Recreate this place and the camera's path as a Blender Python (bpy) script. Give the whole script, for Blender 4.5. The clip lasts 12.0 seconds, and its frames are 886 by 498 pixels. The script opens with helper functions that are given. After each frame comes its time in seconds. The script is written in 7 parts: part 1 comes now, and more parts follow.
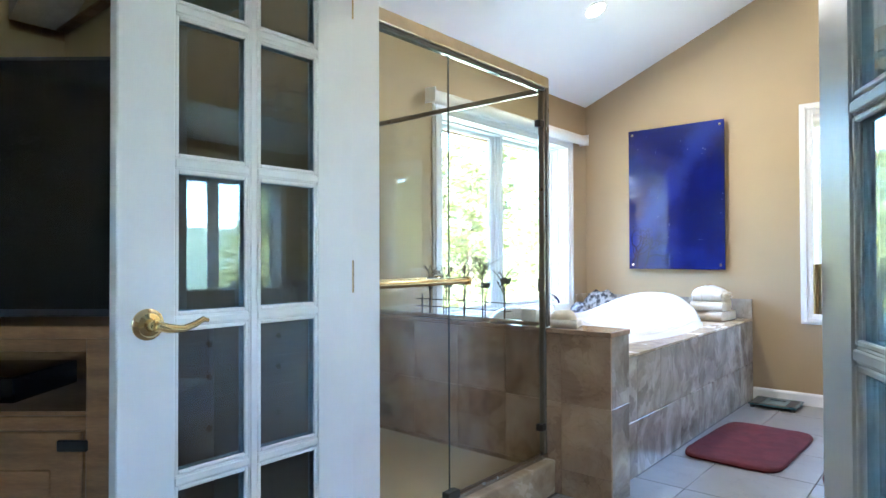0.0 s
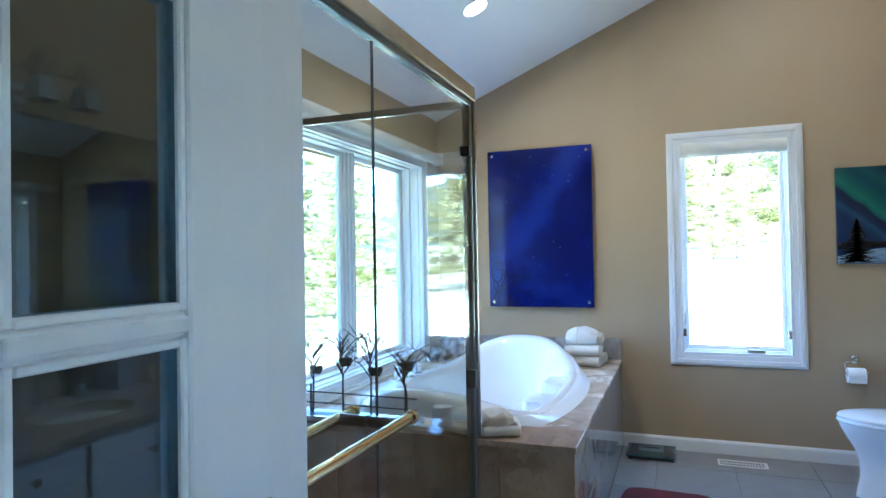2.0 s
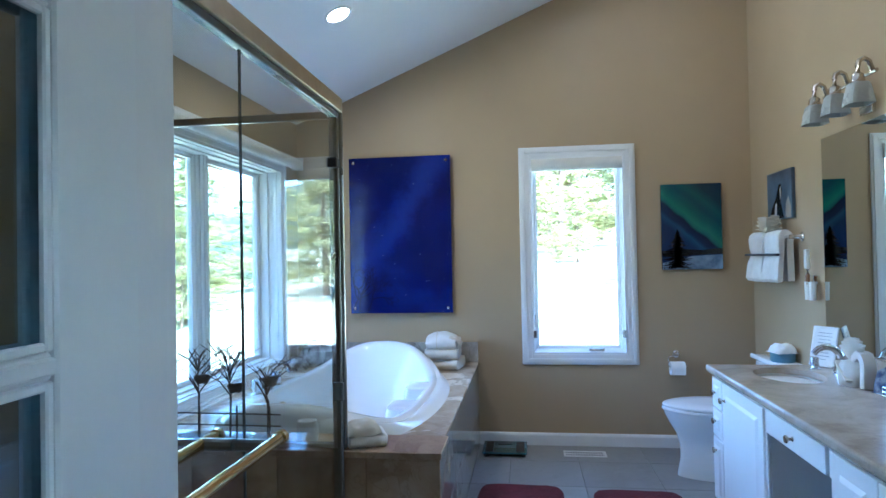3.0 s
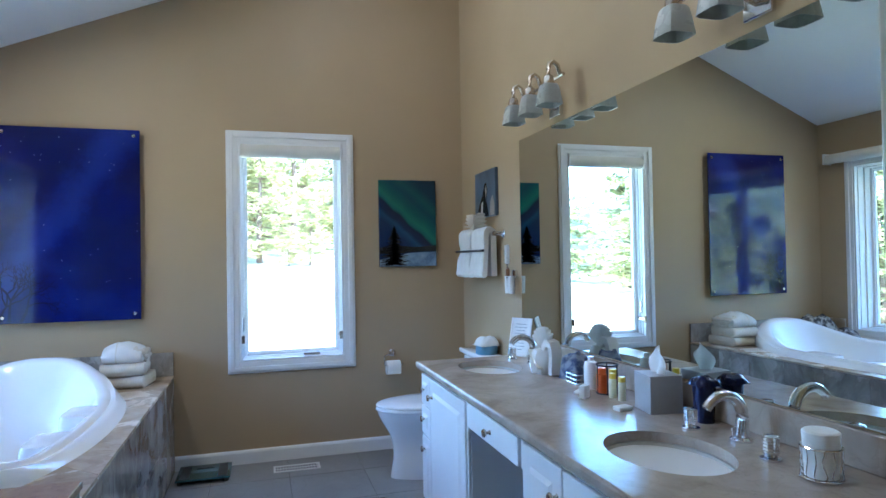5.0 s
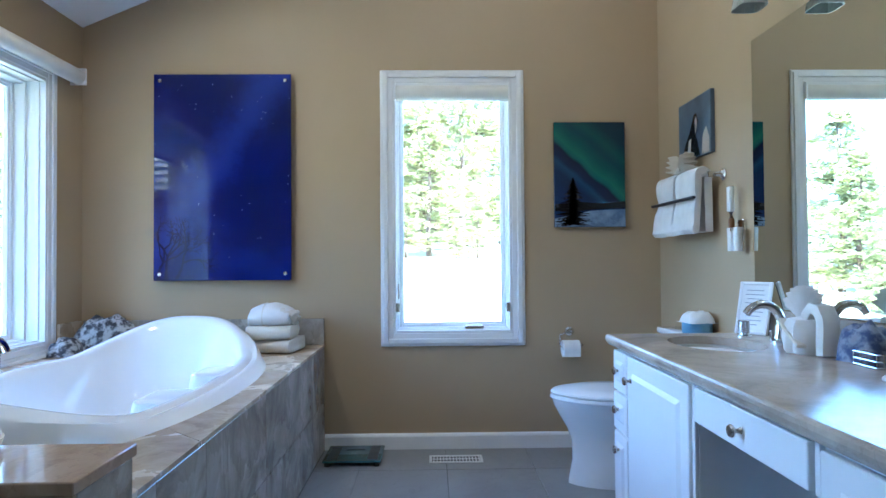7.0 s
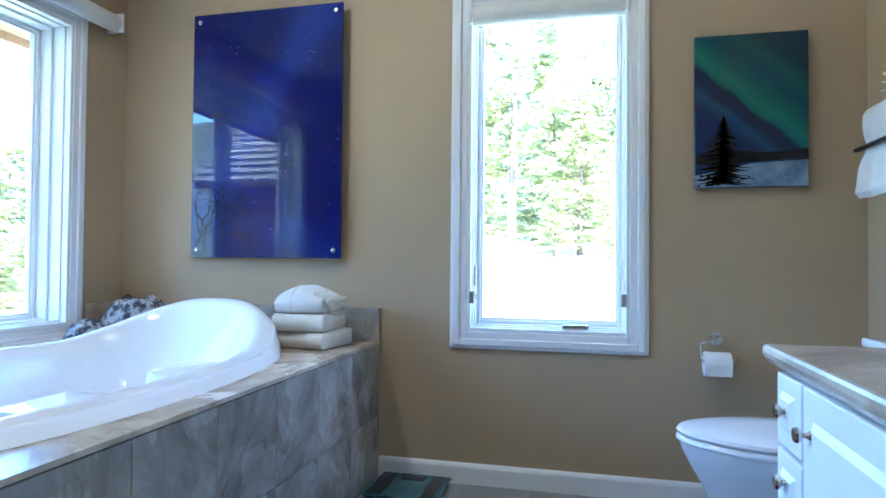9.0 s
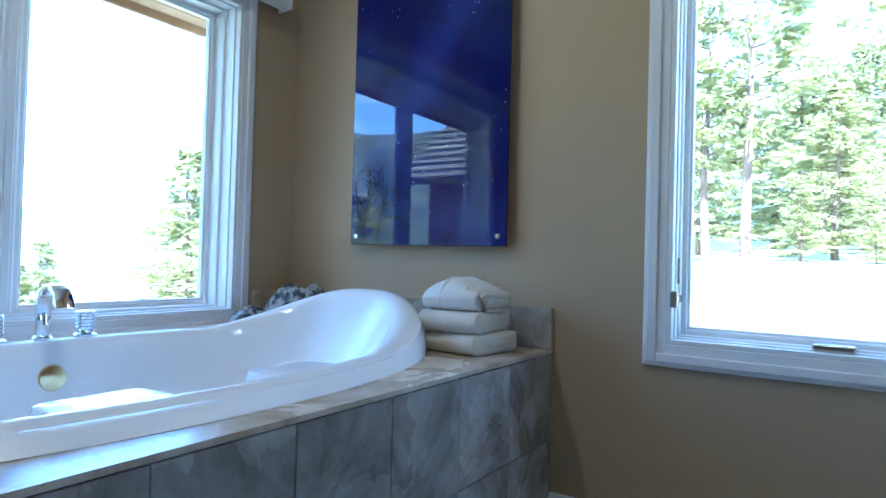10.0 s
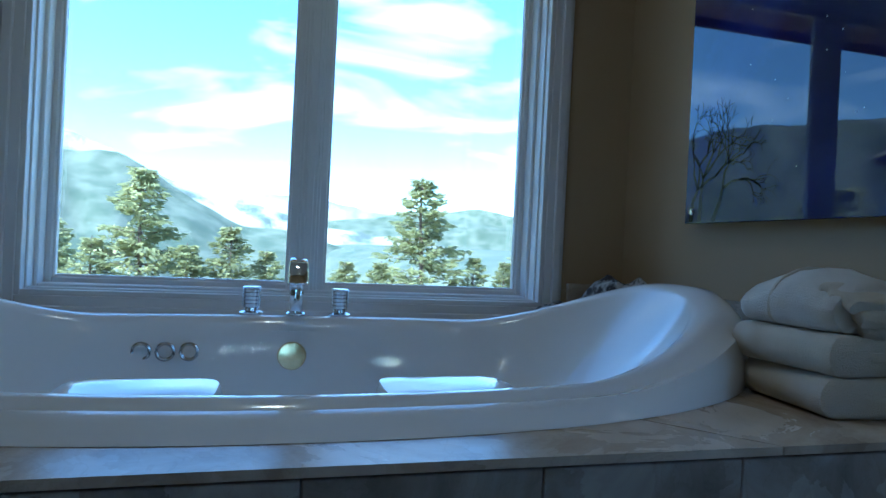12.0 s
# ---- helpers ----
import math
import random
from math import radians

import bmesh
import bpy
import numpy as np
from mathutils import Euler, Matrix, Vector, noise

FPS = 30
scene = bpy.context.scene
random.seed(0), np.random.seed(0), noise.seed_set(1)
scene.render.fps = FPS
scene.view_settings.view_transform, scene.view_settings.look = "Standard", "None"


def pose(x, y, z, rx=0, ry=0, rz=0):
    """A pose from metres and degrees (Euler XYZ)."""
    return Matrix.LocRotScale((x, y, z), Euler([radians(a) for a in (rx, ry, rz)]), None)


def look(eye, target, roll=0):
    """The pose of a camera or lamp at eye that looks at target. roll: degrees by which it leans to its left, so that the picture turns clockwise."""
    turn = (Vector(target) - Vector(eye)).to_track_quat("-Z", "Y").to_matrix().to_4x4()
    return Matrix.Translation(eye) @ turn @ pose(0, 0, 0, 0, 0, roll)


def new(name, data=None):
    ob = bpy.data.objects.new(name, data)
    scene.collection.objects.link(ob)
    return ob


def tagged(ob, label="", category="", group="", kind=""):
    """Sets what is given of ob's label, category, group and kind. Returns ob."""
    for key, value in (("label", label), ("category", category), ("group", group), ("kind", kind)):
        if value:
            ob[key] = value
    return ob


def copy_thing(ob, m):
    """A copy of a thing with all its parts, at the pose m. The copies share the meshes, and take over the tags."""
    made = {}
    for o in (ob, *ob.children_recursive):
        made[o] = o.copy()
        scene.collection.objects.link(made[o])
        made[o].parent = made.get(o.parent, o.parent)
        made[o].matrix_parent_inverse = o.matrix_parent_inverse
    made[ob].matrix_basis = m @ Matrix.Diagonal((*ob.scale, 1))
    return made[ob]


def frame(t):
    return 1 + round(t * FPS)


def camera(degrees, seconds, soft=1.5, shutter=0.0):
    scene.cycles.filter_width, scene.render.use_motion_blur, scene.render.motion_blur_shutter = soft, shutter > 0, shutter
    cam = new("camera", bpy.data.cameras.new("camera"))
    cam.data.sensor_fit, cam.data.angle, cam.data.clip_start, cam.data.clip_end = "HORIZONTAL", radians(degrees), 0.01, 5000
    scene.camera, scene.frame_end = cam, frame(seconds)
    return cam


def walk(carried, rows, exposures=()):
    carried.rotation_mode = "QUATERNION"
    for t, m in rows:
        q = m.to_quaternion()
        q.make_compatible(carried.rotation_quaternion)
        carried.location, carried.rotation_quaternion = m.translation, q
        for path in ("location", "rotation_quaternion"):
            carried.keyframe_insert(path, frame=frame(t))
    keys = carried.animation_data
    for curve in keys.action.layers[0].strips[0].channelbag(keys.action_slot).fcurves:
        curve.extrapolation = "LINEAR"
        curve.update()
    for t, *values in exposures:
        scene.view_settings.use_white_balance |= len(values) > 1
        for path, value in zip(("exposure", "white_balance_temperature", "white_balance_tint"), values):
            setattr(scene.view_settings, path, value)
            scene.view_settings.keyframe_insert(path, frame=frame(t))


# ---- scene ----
cam = camera(71.6, 12.0)
PATH = [
    (0, (2.64, -1.106, 1.083), (1.342, 0.415, 1.11), -0.2),
    (0.5, (2.364, -0.97, 1.151), (1.348, 0.752, 1.176), -0.6),
    (1, (2.125, -0.827, 1.212), (1.286, 0.989, 1.24), -0.9),
    (1.5, (1.901, -0.69, 1.29), (1.13, 1.155, 1.323), -1.0),
    (2, (1.783, -0.56, 1.35), (1.067, 1.307, 1.381), -1.0),
    (2.5, (1.761, -0.546, 1.362), (1.203, 1.374, 1.394), -1.0),
    (3, (1.756, -0.59, 1.38), (1.489, 1.392, 1.412), -1.1),
    (3.5, (1.742, -0.593, 1.385), (1.799, 1.406, 1.413), -1.3),
    (3.7, (1.745, -0.568, 1.389), (1.923, 1.424, 1.412), -1.1),
    (5.5, (2.002, -0.094, 1.268), (2.592, 1.817, 1.304), -1.1),
    (6, (2.029, 0.103, 1.21), (2.537, 2.037, 1.25), -0.9),
    (6.5, (2.027, 0.298, 1.159), (2.323, 2.276, 1.197), -0.7),
    (7, (2.013, 0.436, 1.084), (2.048, 2.435, 1.121), -0.4),
    (7.2, (2.045, 0.505, 1.052), (1.973, 2.503, 1.094), -0.2),
    (8.8, (2.312, 1.257, 0.958), (1.921, 3.218, 1.004), 0.4),
    (9, (2.322, 1.345, 0.965), (1.851, 3.288, 1.008), 0.5),
    (9.5, (2.329, 1.612, 0.93), (1.542, 3.45, 0.974), 0.9),
    (10, (2.291, 1.895, 0.92), (1.186, 3.561, 0.956), 1.6),
    (10.5, (2.249, 2.154, 0.896), (0.88, 3.612, 0.923), 2.1),
    (11, (2.183, 2.387, 0.886), (0.603, 3.613, 0.907), 2.6),
    (11.5, (2.13, 2.551, 0.869), (0.37, 3.502, 0.878), 2.8),
    (12, (2.114, 2.72, 0.867), (0.181, 3.232, 0.862), 2.8),
]
walk(cam, [(t, look(eye, target, roll)) for t, eye, target, roll in PATH],
     ((0, 5.45, 5150, 8), (0.5, 5.25, 4720, 7), (1.0, 4.98, 4680, 6.5), (1.5, 4.75, 4620, 6), (3.5, 4.2, 4420, 5), (5.5, 4.17, 4620, 8), (7, 4.36, 4550, 6), (9, 4.5, 4500, 4),
      (10, 3.85, 4400, 2), (11, 3.05, 4420, 3), (12.0, 2.1, 4360, -2)))

# ---- light ----
world = bpy.data.worlds.new("sky")
scene.world = world
world.use_nodes = True
wn = world.node_tree.nodes
sky = wn.new("ShaderNodeTexSky")
sky.sky_type = "NISHITA"
sky.sun_disc = False
sky.sun_elevation = radians(52)
sky.sun_rotation = radians(150)
sky.altitude = 1500
wn["Background"].inputs["Strength"].default_value = 0.15
# thin broken cloud drawn over the sky
tc = wn.new("ShaderNodeTexCoord")
cm = wn.new("ShaderNodeMapping")
cm.inputs["Scale"].default_value = (1.6, 1.6, 6.0)
world.node_tree.links.new(tc.outputs["Generated"], cm.inputs["Vector"])
cn = wn.new("ShaderNodeTexNoise")
cn.inputs["Scale"].default_value = 2.2
cn.inputs["Detail"].default_value = 7
cn.inputs["Distortion"].default_value = 0.6
world.node_tree.links.new(cm.outputs[0], cn.inputs["Vector"])
cr = wn.new("ShaderNodeMapRange")
cr.inputs["From Min"].default_value = 0.52
cr.inputs["From Max"].default_value = 0.74
cr.inputs["To Max"].default_value = 0.5
world.node_tree.links.new(cn.outputs["Fac"], cr.inputs["Value"])
cx = wn.new("ShaderNodeMix")
cx.data_type = "RGBA"
world.node_tree.links.new(cr.outputs[0], cx.inputs["Factor"])
world.node_tree.links.new(sky.outputs[0], cx.inputs["A"])
cx.inputs["B"].default_value = (9.0, 9.2, 9.6, 1)
world.node_tree.links.new(cx.outputs["Result"], wn["Background"].inputs["Color"])

sun = new("sun", bpy.data.lights.new("sun", "SUN"))
sun.data.energy = 5.0
sun.data.angle = radians(0.6)
sun.data.color = (1.0, 0.95, 0.86)
# the sun stands behind the house, high, so that no beam comes in at the two windows
sun.matrix_world = look((0, 0, 0), (-0.31, 0.53, -0.79))

# ---- plan ----
WALL_X = 3.345      # wall with the mirror
BACK_Y = 4.0        # wall with the window and the pictures
DOOR_Y0, DOOR_Y1 = 0.05, 0.18
OPEN_X0, OPEN_X1 = 1.27, 2.52
LOW_Z, SLOPE = 2.444, 0.42
DECK_Z = 0.605
DECK_X = 1.388
KNEE_Z = 0.755
VAN_Z = 0.787


def ceil_z(x):
    return LOW_Z + SLOPE * x


# ---- materials ----
def mat(name, color, rough=0.5, metal=0.0, second=None, scale=4.0, fine=60.0, bump=0.0, bump_scale=80.0,
        coat=0.0, spec=0.5, mix=0.5, per_object=0.0, rough_var=0.08, stretch=(1, 1, 1)):
    """A surface with variation at two scales, in metres."""
    m = bpy.data.materials.new(name)
    m.use_nodes = True
    nt = m.node_tree
    n, l = nt.nodes, nt.links
    b = n["Principled BSDF"]
    b.inputs["Metallic"].default_value = metal
    b.inputs["Coat Weight"].default_value = coat
    b.inputs["Specular IOR Level"].default_value = spec
    geo = n.new("ShaderNodeNewGeometry")
    mp = n.new("ShaderNodeMapping")
    mp.inputs["Scale"].default_value = stretch
    l.new(geo.outputs["Position"], mp.inputs["Vector"])
    big = n.new("ShaderNodeTexNoise")
    big.inputs["Scale"].default_value = scale
    big.inputs["Detail"].default_value = 5
    small = n.new("ShaderNodeTexNoise")
    small.inputs["Scale"].default_value = fine
    small.inputs["Detail"].default_value = 3
    l.new(mp.outputs[0], big.inputs["Vector"])
    l.new(mp.outputs[0], small.inputs["Vector"])
    second = second or tuple(c * 0.86 for c in color)
    mx = n.new("ShaderNodeMix")
    mx.data_type = "RGBA"
    mx.inputs["A"].default_value = (*color, 1)
    mx.inputs["B"].default_value = (*second, 1)
    add = n.new("ShaderNodeMath")
    add.operation = "MULTIPLY_ADD"
    l.new(small.outputs["Fac"], add.inputs[0])
    add.inputs[1].default_value = 0.3
    l.new(big.outputs["Fac"], add.inputs[2])
    rng = n.new("ShaderNodeMapRange")
    rng.inputs["From Min"].default_value = 0.65 - mix * 0.45
    rng.inputs["From Max"].default_value = 0.65 + mix * 0.45
    l.new(add.outputs[0], rng.inputs["Value"])
    l.new(rng.outputs[0], mx.inputs["Factor"])
    out = mx.outputs["Result"]
    if per_object:
        info = n.new("ShaderNodeObjectInfo")
        hsv = n.new("ShaderNodeHueSaturation")
        r2 = n.new("ShaderNodeMapRange")
        r2.inputs["To Min"].default_value = 1 - per_object
        r2.inputs["To Max"].default_value = 1 + per_object
        l.new(info.outputs["Random"], r2.inputs["Value"])
        l.new(r2.outputs[0], hsv.inputs["Value"])
        l.new(out, hsv.inputs["Color"])
        out = hsv.outputs["Color"]
    l.new(out, b.inputs["Base Color"])
    rr = n.new("ShaderNodeMapRange")
    rr.inputs["To Min"].default_value = max(0.0, rough - rough_var)
    rr.inputs["To Max"].default_value = min(1.0, rough + rough_var)
    l.new(big.outputs["Fac"], rr.inputs["Value"])
    l.new(rr.outputs[0], b.inputs["Roughness"])
    if bump:
        bn = n.new("ShaderNodeTexNoise")
        bn.inputs["Scale"].default_value = bump_scale
        bn.inputs["Detail"].default_value = 4
        l.new(mp.outputs[0], bn.inputs["Vector"])
        bp = n.new("ShaderNodeBump")
        bp.inputs["Strength"].default_value = bump
        bp.inputs["Distance"].default_value = 0.004
        l.new(bn.outputs["Fac"], bp.inputs["Height"])
        l.new(bp.outputs[0], b.inputs["Normal"])
    return m


def marble(name, light, mid, dark, rough=0.12, per_object=0.12, scale=3.0, patch=0.0, veins=0.25):
    """Polished stone with clouded veins; each tile is cut from another place."""
    m = bpy.data.materials.new(name)
    m.use_nodes = True
    n, l = m.node_tree.nodes, m.node_tree.links
    b = n["Principled BSDF"]
    geo = n.new("ShaderNodeNewGeometry")
    info = n.new("ShaderNodeObjectInfo")
    sh = n.new("ShaderNodeVectorMath")
    sh.operation = "MULTIPLY_ADD"
    comb = n.new("ShaderNodeCombineXYZ")
    for i in range(3):
        l.new(info.outputs["Random"], comb.inputs[i])
    l.new(comb.outputs[0], sh.inputs[0])
    sh.inputs[1].default_value = (7.0, 11.0, 5.0)
    l.new(geo.outputs["Position"], sh.inputs[2])
    cloud = n.new("ShaderNodeTexNoise")
    cloud.inputs["Scale"].default_value = scale
    cloud.inputs["Detail"].default_value = 8
    cloud.inputs["Roughness"].default_value = 0.62
    cloud.inputs["Distortion"].default_value = 1.4
    l.new(sh.outputs[0], cloud.inputs["Vector"])
    ramp = n.new("ShaderNodeValToRGB")
    cr = ramp.color_ramp
    cr.elements[0].position, cr.elements[0].color = 0.30, (*dark, 1)
    cr.elements[1].position, cr.elements[1].color = 0.68, (*light, 1)
    e = cr.elements.new(0.48)
    e.color = (*mid, 1)
    fac = cloud.outputs["Fac"]
    if patch:
        warp = n.new("ShaderNodeVectorMath")
        warp.operation = "MULTIPLY_ADD"
        l.new(cloud.outputs["Color"], warp.inputs[0])
        warp.inputs[1].default_value = (0.22, 0.22, 0.34)
        l.new(sh.outputs[0], warp.inputs[2])
        vor = n.new("ShaderNodeTexVoronoi")
        vor.inputs["Scale"].default_value = 9.0
        l.new(warp.outputs[0], vor.inputs["Vector"])
        sep = n.new("ShaderNodeSeparateColor")
        l.new(vor.outputs["Color"], sep.inputs[0])
        pm = n.new("ShaderNodeMix")
        pm.inputs["Factor"].default_value = patch
        l.new(fac, pm.inputs["A"])
        l.new(sep.outputs[0], pm.inputs["B"])
        fac = pm.outputs["Result"]
    l.new(fac, ramp.inputs["Fac"])
    vein = n.new("ShaderNodeTexNoise")
    vein.inputs["Scale"].default_value = scale * 2.3
    vein.inputs["Detail"].default_value = 6
    vein.inputs["Distortion"].default_value = 2.5
    l.new(sh.outputs[0], vein.inputs["Vector"])
    vr = n.new("ShaderNodeValToRGB")
    v = vr.color_ramp
    v.elements[0].position, v.elements[0].color = 0.485, (0, 0, 0, 1)
    v.elements[1].position, v.elements[1].color = 0.515, (0, 0, 0, 1)
    e = v.elements.new(0.5)
    e.color = (1, 1, 1, 1)
    l.new(vein.outputs["Fac"], vr.inputs["Fac"])
    mx = n.new("ShaderNodeMix")
    mx.data_type = "RGBA"
    l.new(ramp.outputs[0], mx.inputs["A"])
    mx.inputs["B"].default_value = (*[c * 0.55 for c in dark], 1)
    sc = n.new("ShaderNodeMath")
    sc.operation = "MULTIPLY"
    l.new(vr.outputs[0], sc.inputs[0])
    sc.inputs[1].default_value = veins
    l.new(sc.outputs[0], mx.inputs["Factor"])
    hsv = n.new("ShaderNodeHueSaturation")
    r2 = n.new("ShaderNodeMapRange")
    r2.inputs["To Min"].default_value = 1 - per_object
    r2.inputs["To Max"].default_value = 1 + per_object
    l.new(info.outputs["Random"], r2.inputs["Value"])
    l.new(r2.outputs[0], hsv.inputs["Value"])
    l.new(mx.outputs["Result"], hsv.inputs["Color"])
    l.new(hsv.outputs[0], b.inputs["Base Color"])
    rr = n.new("ShaderNodeMapRange")
    rr.inputs["To Min"].default_value = rough * 0.7
    rr.inputs["To Max"].default_value = rough * 1.5
    l.new(cloud.outputs["Fac"], rr.inputs["Value"])
    l.new(rr.outputs[0], b.inputs["Roughness"])
    return m


def glass(name, tint=(1, 1, 1), gloss=1.0, rough=0.0):
    """A thin pane: clear, with a Fresnel gloss on it."""
    m = bpy.data.materials.new(name)
    m.use_nodes = True
    n, l = m.node_tree.nodes, m.node_tree.links
    n.remove(n["Principled BSDF"])
    tr = n.new("ShaderNodeBsdfTransparent")
    tr.inputs["Color"].default_value = (*tint, 1)
    gl = n.new("ShaderNodeBsdfGlossy")
    gl.inputs["Roughness"].default_value = rough
    lw = n.new("ShaderNodeLayerWeight")
    lw.inputs["Blend"].default_value = 0.5
    p5 = n.new("ShaderNodeMath")
    p5.operation = "POWER"
    p5.inputs[1].default_value = 5.0
    l.new(lw.outputs["Facing"], p5.inputs[0])
    k = n.new("ShaderNodeMath")
    k.operation = "MULTIPLY_ADD"
    k.inputs[1].default_value = 0.9 * gloss
    k.inputs[2].default_value = 0.04 * gloss
    k.use_clamp = True
    l.new(p5.outputs[0], k.inputs[0])
    mx = n.new("ShaderNodeMixShader")
    l.new(k.outputs[0], mx.inputs[0])
    l.new(tr.outputs[0], mx.inputs[1])
    l.new(gl.outputs[0], mx.inputs[2])
    l.new(mx.outputs[0], n["Material Output"].inputs["Surface"])
    return m


def glow(name, color, strength):
    m = bpy.data.materials.new(name)
    m.use_nodes = True
    b = m.node_tree.nodes["Principled BSDF"]
    b.inputs["Base Color"].default_value = (*color, 1)
    b.inputs["Emission Color"].default_value = (*color, 1)
    b.inputs["Emission Strength"].default_value = strength
    return m


M_WALL = mat("tan_wall_paint", (0.43, 0.322, 0.188), 0.6, second=(0.40, 0.30, 0.172), scale=1.5, fine=160, bump=0.12, bump_scale=260)
M_CEIL = mat("white_ceiling_paint", (0.86, 0.86, 0.86), 0.85, second=(0.83, 0.83, 0.83), scale=2, fine=120, bump=0.25, bump_scale=120)
M_WHITE = mat("white_gloss_paint", (0.80, 0.80, 0.79), 0.32, second=(0.76, 0.76, 0.75), scale=5, fine=90, bump=0.03, bump_scale=150)
M_TRIM = mat("white_trim_paint", (0.80, 0.79, 0.78), 0.38, second=(0.75, 0.74, 0.73), scale=6, fine=90, bump=0.03)
M_FRAME_OFF = mat("aged_white_window_vinyl", (0.80, 0.80, 0.79), 0.40, second=(0.77, 0.77, 0.76), scale=7)
M_CAB = mat("white_cabinet_lacquer", (0.80, 0.80, 0.80), 0.42, second=(0.775, 0.775, 0.775), scale=4, fine=60, rough_var=0.03)
M_CERAMIC = mat("white_ceramic", (0.84, 0.84, 0.83), 0.06, second=(0.81, 0.81, 0.80), scale=3, rough_var=0.02, coat=0.3)
M_BISCUIT = mat("pale_grey_sink_ceramic", (0.56, 0.55, 0.52), 0.08, second=(0.52, 0.51, 0.48), scale=3, rough_var=0.02, coat=0.2)
M_ACRYLIC = mat("white_tub_acrylic", (0.84, 0.84, 0.84), 0.12, second=(0.81, 0.81, 0.81), scale=2, rough_var=0.02, spec=0.5)
M_CHROME = mat("chrome", (0.82, 0.83, 0.85), 0.07, 1.0, second=(0.74, 0.75, 0.77), scale=30, rough_var=0.03)
M_STEEL = mat("brushed_aluminium", (0.55, 0.56, 0.57), 0.25, 1.0, second=(0.45, 0.46, 0.47), scale=20)
M_BRASS = mat("polished_brass", (0.80, 0.64, 0.34), 0.12, 1.0, second=(0.70, 0.54, 0.27), scale=30)
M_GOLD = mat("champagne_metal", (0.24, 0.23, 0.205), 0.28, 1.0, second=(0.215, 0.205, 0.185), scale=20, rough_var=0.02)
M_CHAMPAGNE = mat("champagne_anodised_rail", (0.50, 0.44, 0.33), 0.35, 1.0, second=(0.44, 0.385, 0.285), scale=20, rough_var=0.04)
M_NICKEL = mat("satin_nickel", (0.62, 0.58, 0.52), 0.22, 1.0, scale=30)
M_BLACK = mat("black_plastic", (0.02, 0.02, 0.022), 0.35, scale=20)
M_SCREEN = mat("dark_screen", (0.006, 0.006, 0.007), 0.08, scale=4, rough_var=0.02)
M_DARKMETAL = mat("dark_bronze_wire", (0.035, 0.035, 0.04), 0.45, 0.8, scale=40)
M_PINE = mat("knotty_pine", (0.30, 0.15, 0.06), 0.45, second=(0.16, 0.075, 0.03), scale=5, fine=40, bump=0.2, stretch=(1, 1, 7))
M_IRON = mat("black_iron", (0.03, 0.03, 0.03), 0.6, 0.7, scale=40, bump=0.2)
M_STONE_FRONT = marble("grey_taupe_marble", (0.49, 0.455, 0.40), (0.30, 0.27, 0.232), (0.15, 0.13, 0.108), 0.10, 0.10, 3.0, 0.14, 0.12)
M_STONE_DECK = marble("cream_marble", (0.58, 0.50, 0.39), (0.47, 0.385, 0.28), (0.29, 0.22, 0.15), 0.24, 0.07, 2.8, 0.12, 0.15)
M_STONE_BROWN = marble("brown_marble", (0.50, 0.385, 0.275), (0.40, 0.29, 0.20), (0.25, 0.17, 0.115), 0.06, 0.12, 2.4, 0.12, 0.25)
M_STONE_TOP = marble("beige_marble_top", (0.50, 0.435, 0.36), (0.41, 0.35, 0.285), (0.29, 0.24, 0.19), 0.17, 0.0, 2.4, 0.08, 0.2)
M_STONE_TOP.node_tree.nodes["Principled BSDF"].inputs["Specular IOR Level"].default_value = 0.3
M_FLOOR = marble("grey_floor_tile", (0.27, 0.265, 0.255), (0.235, 0.23, 0.222), (0.19, 0.185, 0.18), 0.30, 0.07, 1.6)
M_GROUT = mat("grey_grout", (0.17, 0.165, 0.16), 0.9, scale=20, bump=0.3, bump_scale=300)
M_SHOWER = mat("tan_shower_pan", (0.52, 0.42, 0.29), 0.35, scale=4)
M_TOWEL = mat("cream_terry_cloth", (0.70, 0.64, 0.53), 0.95, second=(0.63, 0.57, 0.46), scale=20, fine=300, bump=0.9, bump_scale=420)
M_TOWEL_W = mat("white_terry_cloth", (0.78, 0.75, 0.70), 0.95, second=(0.70, 0.67, 0.62), scale=20, fine=300, bump=0.9, bump_scale=420)
M_RUG = mat("dark_red_pile", (0.12, 0.009, 0.015), 0.95, second=(0.065, 0.005, 0.009), scale=14, fine=200, bump=1.0, bump_scale=300)
M_CARPET = mat("beige_carpet", (0.30, 0.25, 0.19), 0.95, scale=10, fine=200, bump=0.6, bump_scale=300)
M_SHADE = mat("off_white_roller_fabric", (0.74, 0.71, 0.64), 0.8, scale=8, fine=200, bump=0.2, bump_scale=300)
M_PAPER = mat("white_tissue_paper", (0.84, 0.84, 0.83), 0.9, scale=10, fine=150, bump=0.3)
M_GLASS = glass("window_glass", (0.95, 0.97, 0.965), 0.8)
M_SHGLASS = glass("shower_glass", (0.93, 0.955, 0.945), 1.0)
M_DOORGLASS = glass("door_glass", (0.62, 0.72, 0.78), 2.2, 0.0)
M_BRONZE = mat("bronze_glass_edge", (0.09, 0.105, 0.10), 0.2, scale=20)
M_LAMP = glow("lamp_lens", (1.0, 0.97, 0.93), 6.0)
M_FROST = mat("frosted_lamp_glass", (0.44, 0.46, 0.45), 0.28, scale=20, coat=0.3)

